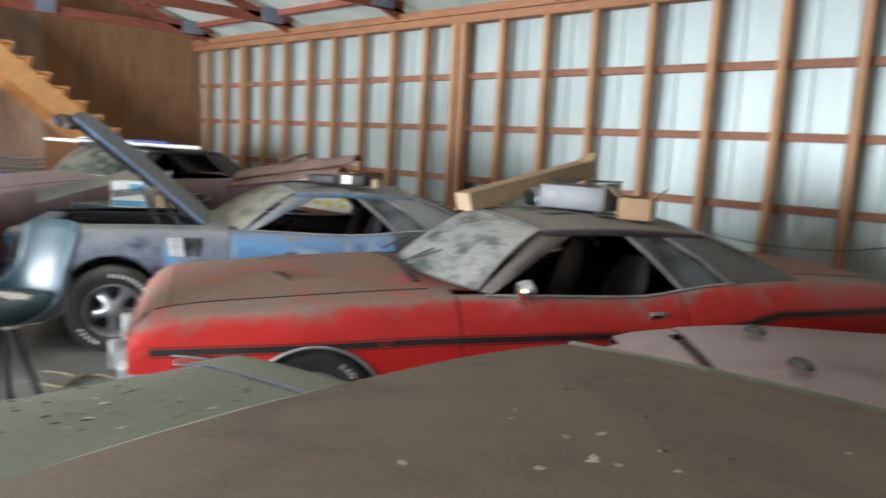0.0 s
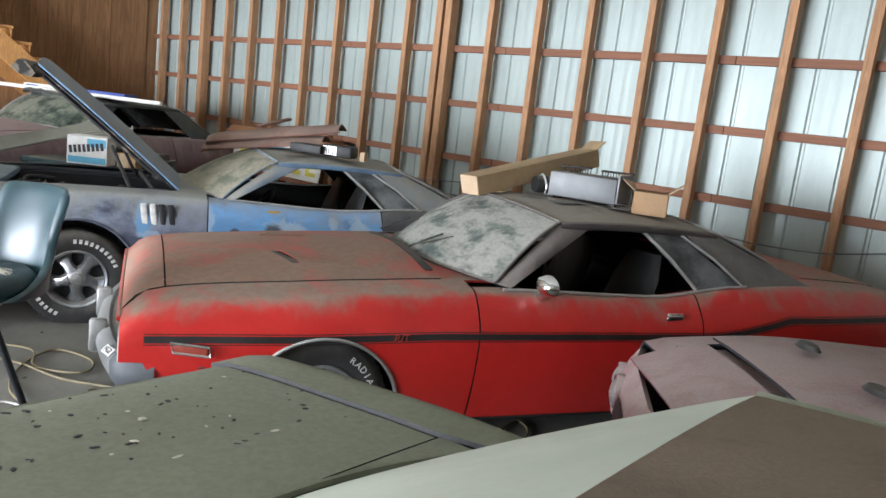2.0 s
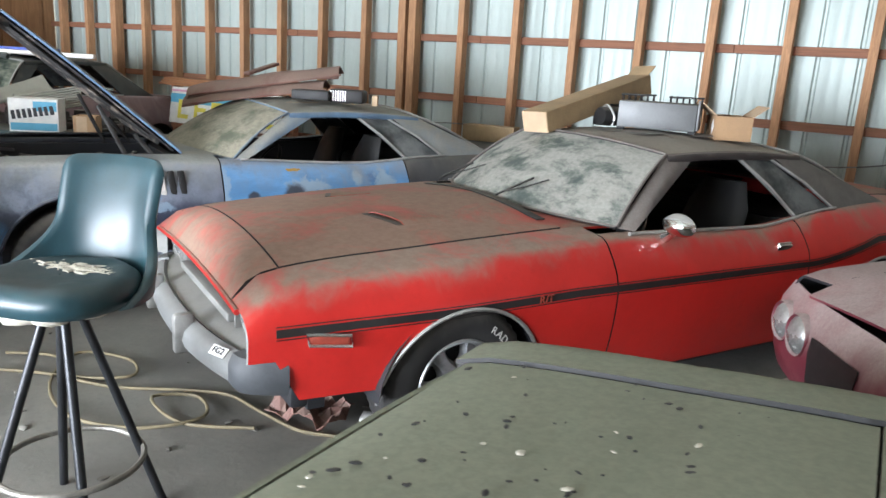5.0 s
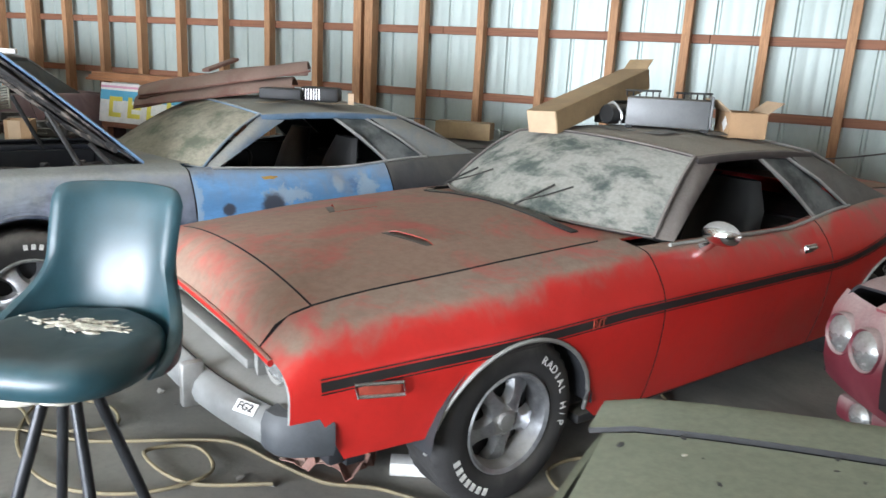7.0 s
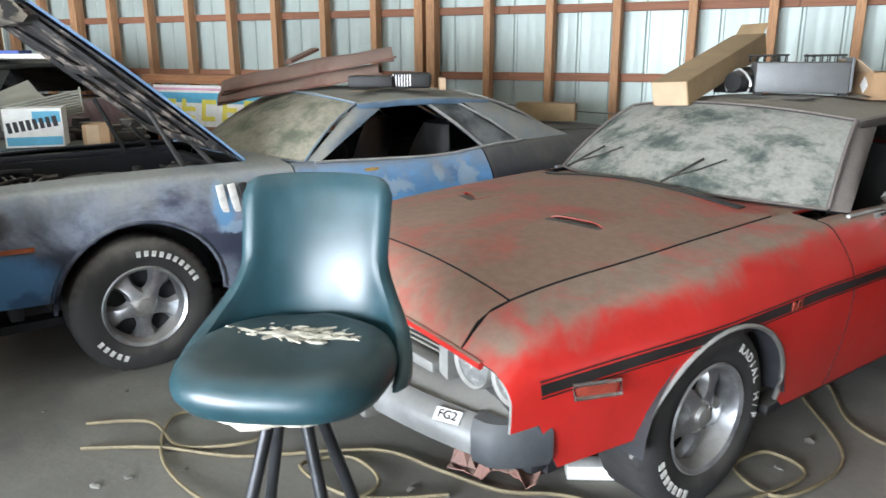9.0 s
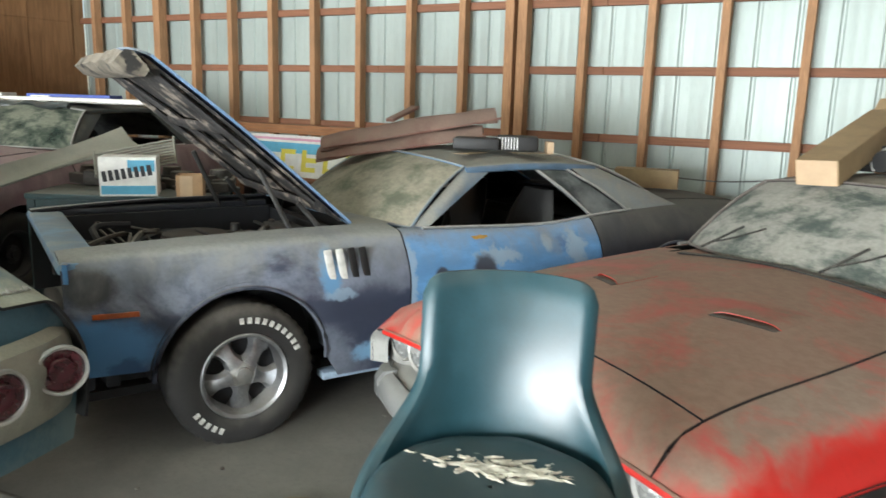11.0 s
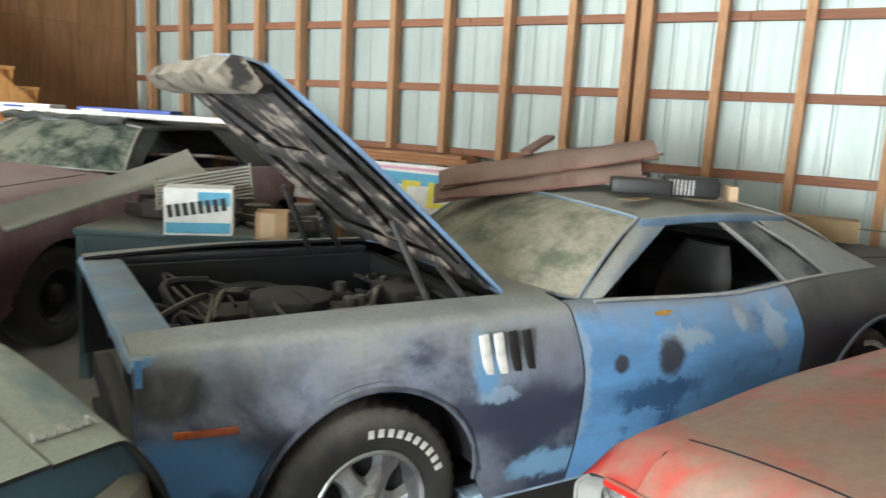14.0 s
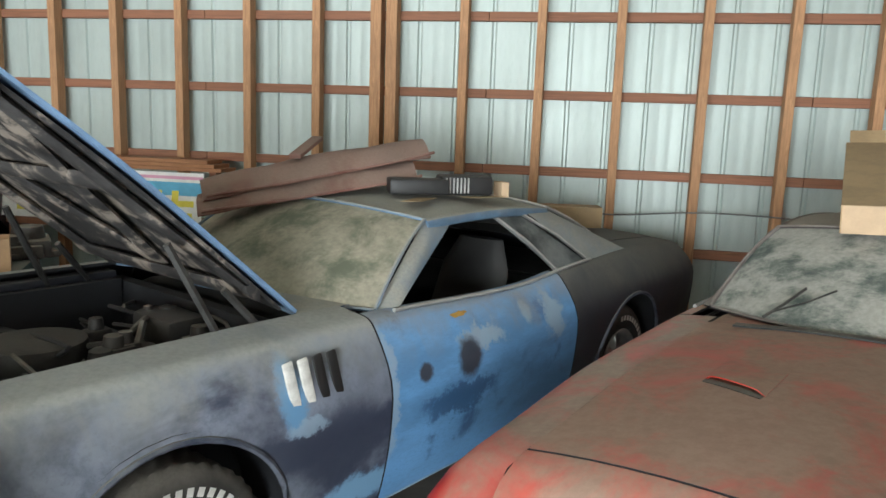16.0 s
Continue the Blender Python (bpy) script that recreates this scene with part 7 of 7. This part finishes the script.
def build_floor_things():
    # extension cord in loops
    t = thing("extension_cord", pose(0, 0, 0.008), "tan extension cord lying in loops on the floor", "cable")
    pts = [(-5.05, 1.80), (-4.78, 1.93), (-4.45, 2.02), (-4.15, 2.20), (-3.95, 2.30), (-3.70, 2.26), (-3.45, 2.24), (-3.25, 2.30), (-2.95, 2.34), (-2.66, 2.55), (-2.48, 2.82), (-2.62, 2.92), (-2.72, 2.75), (-2.55, 2.62), (-2.35, 3.0), (-2.5, 3.5), (-2.55, 3.8), (-2.40, 3.7), (-2.30, 3.3), (-2.0, 3.1), (-1.5, 3.2)]
    part("cord", tube(bmesh.new(), smooth_curve([(x, y, 0.004 * (i % 2)) for i, (x, y) in enumerate(pts)], 6), 0.008, 6), "cord", t)
    t = thing("extension_cord", pose(0, 0, 0.009), "second tan cord looping round the stool", "cable")
    pts = [(-5.2, 1.95), (-4.95, 2.06), (-4.70, 1.98), (-4.45, 2.14), (-4.65, 2.28), (-4.9, 2.16), (-4.7, 1.88), (-4.3, 1.72), (-4.0, 1.84), (-3.85, 2.06), (-4.05, 2.20), (-4.18, 2.05), (-3.9, 1.98), (-3.6, 2.12)]
    part("cord", tube(bmesh.new(), smooth_curve([(x, y, 0.012 * (i % 2)) for i, (x, y) in enumerate(pts)], 6), 0.008, 6), "cord", t)
    t = thing("crumpled_metal", pose(-3.50, 2.36, 0), "crumpled rusty sheet metal on the floor", "scrap")
    rnd = random.Random(4)
    bm = bmesh.new()
    rows = [[(0.34 * u - 0.17, 0.22 * v - 0.11, max(0.0, 0.05 + 0.05 * noise.noise(Vector((u * 7, v * 7, 3))) + rnd.uniform(-0.03, 0.05))) for u in np.linspace(0, 1, 11)] for v in np.linspace(0, 1, 8)]
    grid(bm, rows, flip=True)
    part("sheet", thicken(bm, 0.004), "rusty", t, smooth=False)
    t = thing("white_block", pose(-3.17, 2.50, 0, 0, 0, 24), "white foam block lying by the front wheel", "block")
    part("block", boxed(-0.12, 0.12, -0.04, 0.04, 0, 0.055, 0.004), "paper", t)
    for k in range(46):
        x, y = rnd.uniform(-5.6, -2.2), rnd.uniform(0.9, 3.4)
        s = rnd.uniform(0.006, 0.02)
        bm = bmesh.new()
        bmesh.ops.create_icosphere(bm, subdivisions=1, radius=s, matrix=Matrix.Diagonal((1.5, 1, 0.5, 1)))
        for v in bm.verts:
            v.co *= rnd.uniform(0.6, 1.3)
        d = thing("clod", pose(x, y, s * 0.25, 0, 0, rnd.uniform(0, 180)), "small dark clod of dirt on the floor", "dirt", "clods on the floor")
        part("clod_body", bm, "junk" if rnd.random() < 0.7 else "concrete", d)


def build_flecks():
    """Droppings, leaf bits and plaster flecks on the dusty car tops."""
    rnd = random.Random(17)
    for name, label, mat, n in (("pale_flecks", "pale droppings and flecks on the olive car", "foam", 90), ("dark_flecks", "dark leaf bits on the olive car", "bay", 130)):
        bm = bmesh.new()
        for _ in range(n):
            if rnd.random() < (0.22 if mat == "foam" else 0.8):
                x, y = rnd.uniform(-2.25, -1.45), 1.02 + rnd.uniform(-0.55, 0.55)
                s = 2.66 - x
                z = 0.955 + (0.915 - 0.955) * max(0, min(1, (s - 3.9) / 0.6)) + (0.87 - 0.915) * max(0, min(1, (s - 4.5) / 0.4)) - 0.004
            else:
                x, y = rnd.uniform(-0.45, 0.35), 1.02 + rnd.uniform(-0.48, 0.48)
                f = (y - 1.02) / 0.58
                v = (2.66 - x - 2.05) / 1.28
                z = 1.29 - 0.005 * v + 0.043 * (1 - abs(f) ** 2.2) + 0.028 * 4 * v * (1 - v) * (1 - 0.35 * f * f) - 0.002
            r = rnd.uniform(0.002, 0.007) * (1.5 if mat == "foam" and rnd.random() < 0.2 else 1)
            bmesh.ops.create_icosphere(bm, subdivisions=1, radius=1, matrix=Matrix.Translation((x, y, z)) @ Matrix.Rotation(rnd.uniform(0, 3), 4, "Z") @ Matrix.Diagonal((r * rnd.uniform(1, 2.6), r, r * 0.35, 1)))
        t = thing(name, pose(0, 0, 0), label, "debris", kind="stuff")
        part("flecks", bm, mat, t)


build_red_roof_load()
build_blue_roof_load()
build_wall_side()
build_bench_corner()
build_purple_roof_load()
build_floor_things()
def build_hood_scraps():
    """Dry scraps on the front corner of the red hood."""
    rnd = random.Random(9)
    for k in range(9):
        s, y = rnd.uniform(0.12, 0.5), rnd.uniform(0.28, 0.72)
        z = 0.735 + 0.05 * min(1, (s - 0.12) / 0.38) + 0.035 * (1 - (y / 0.8) ** 2) + 0.012
        t = thing("dry_leaf", RED @ pose(-s, y, z, rnd.uniform(-8, 8), rnd.uniform(-8, 8), rnd.uniform(0, 180)), "curled dry leaf on the red hood", "leaf", "dry leaves on the hood")
        bm = bmesh.new()
        w = rnd.uniform(0.015, 0.035)
        grid(bm, [[(w * u * (1 - 0.3 * v * v), w * 0.6 * v * (1 - u * u), 0.008 * u * u + 0.006 * v * v) for v in np.linspace(-1, 1, 5)] for u in np.linspace(-1, 1, 7)], flip=False)
        part("blade", thicken(bm, 0.0015), rnd.choice(("card_olive", "card_pale", "foam", "rusty")), t)


build_flecks()
build_hood_scraps()
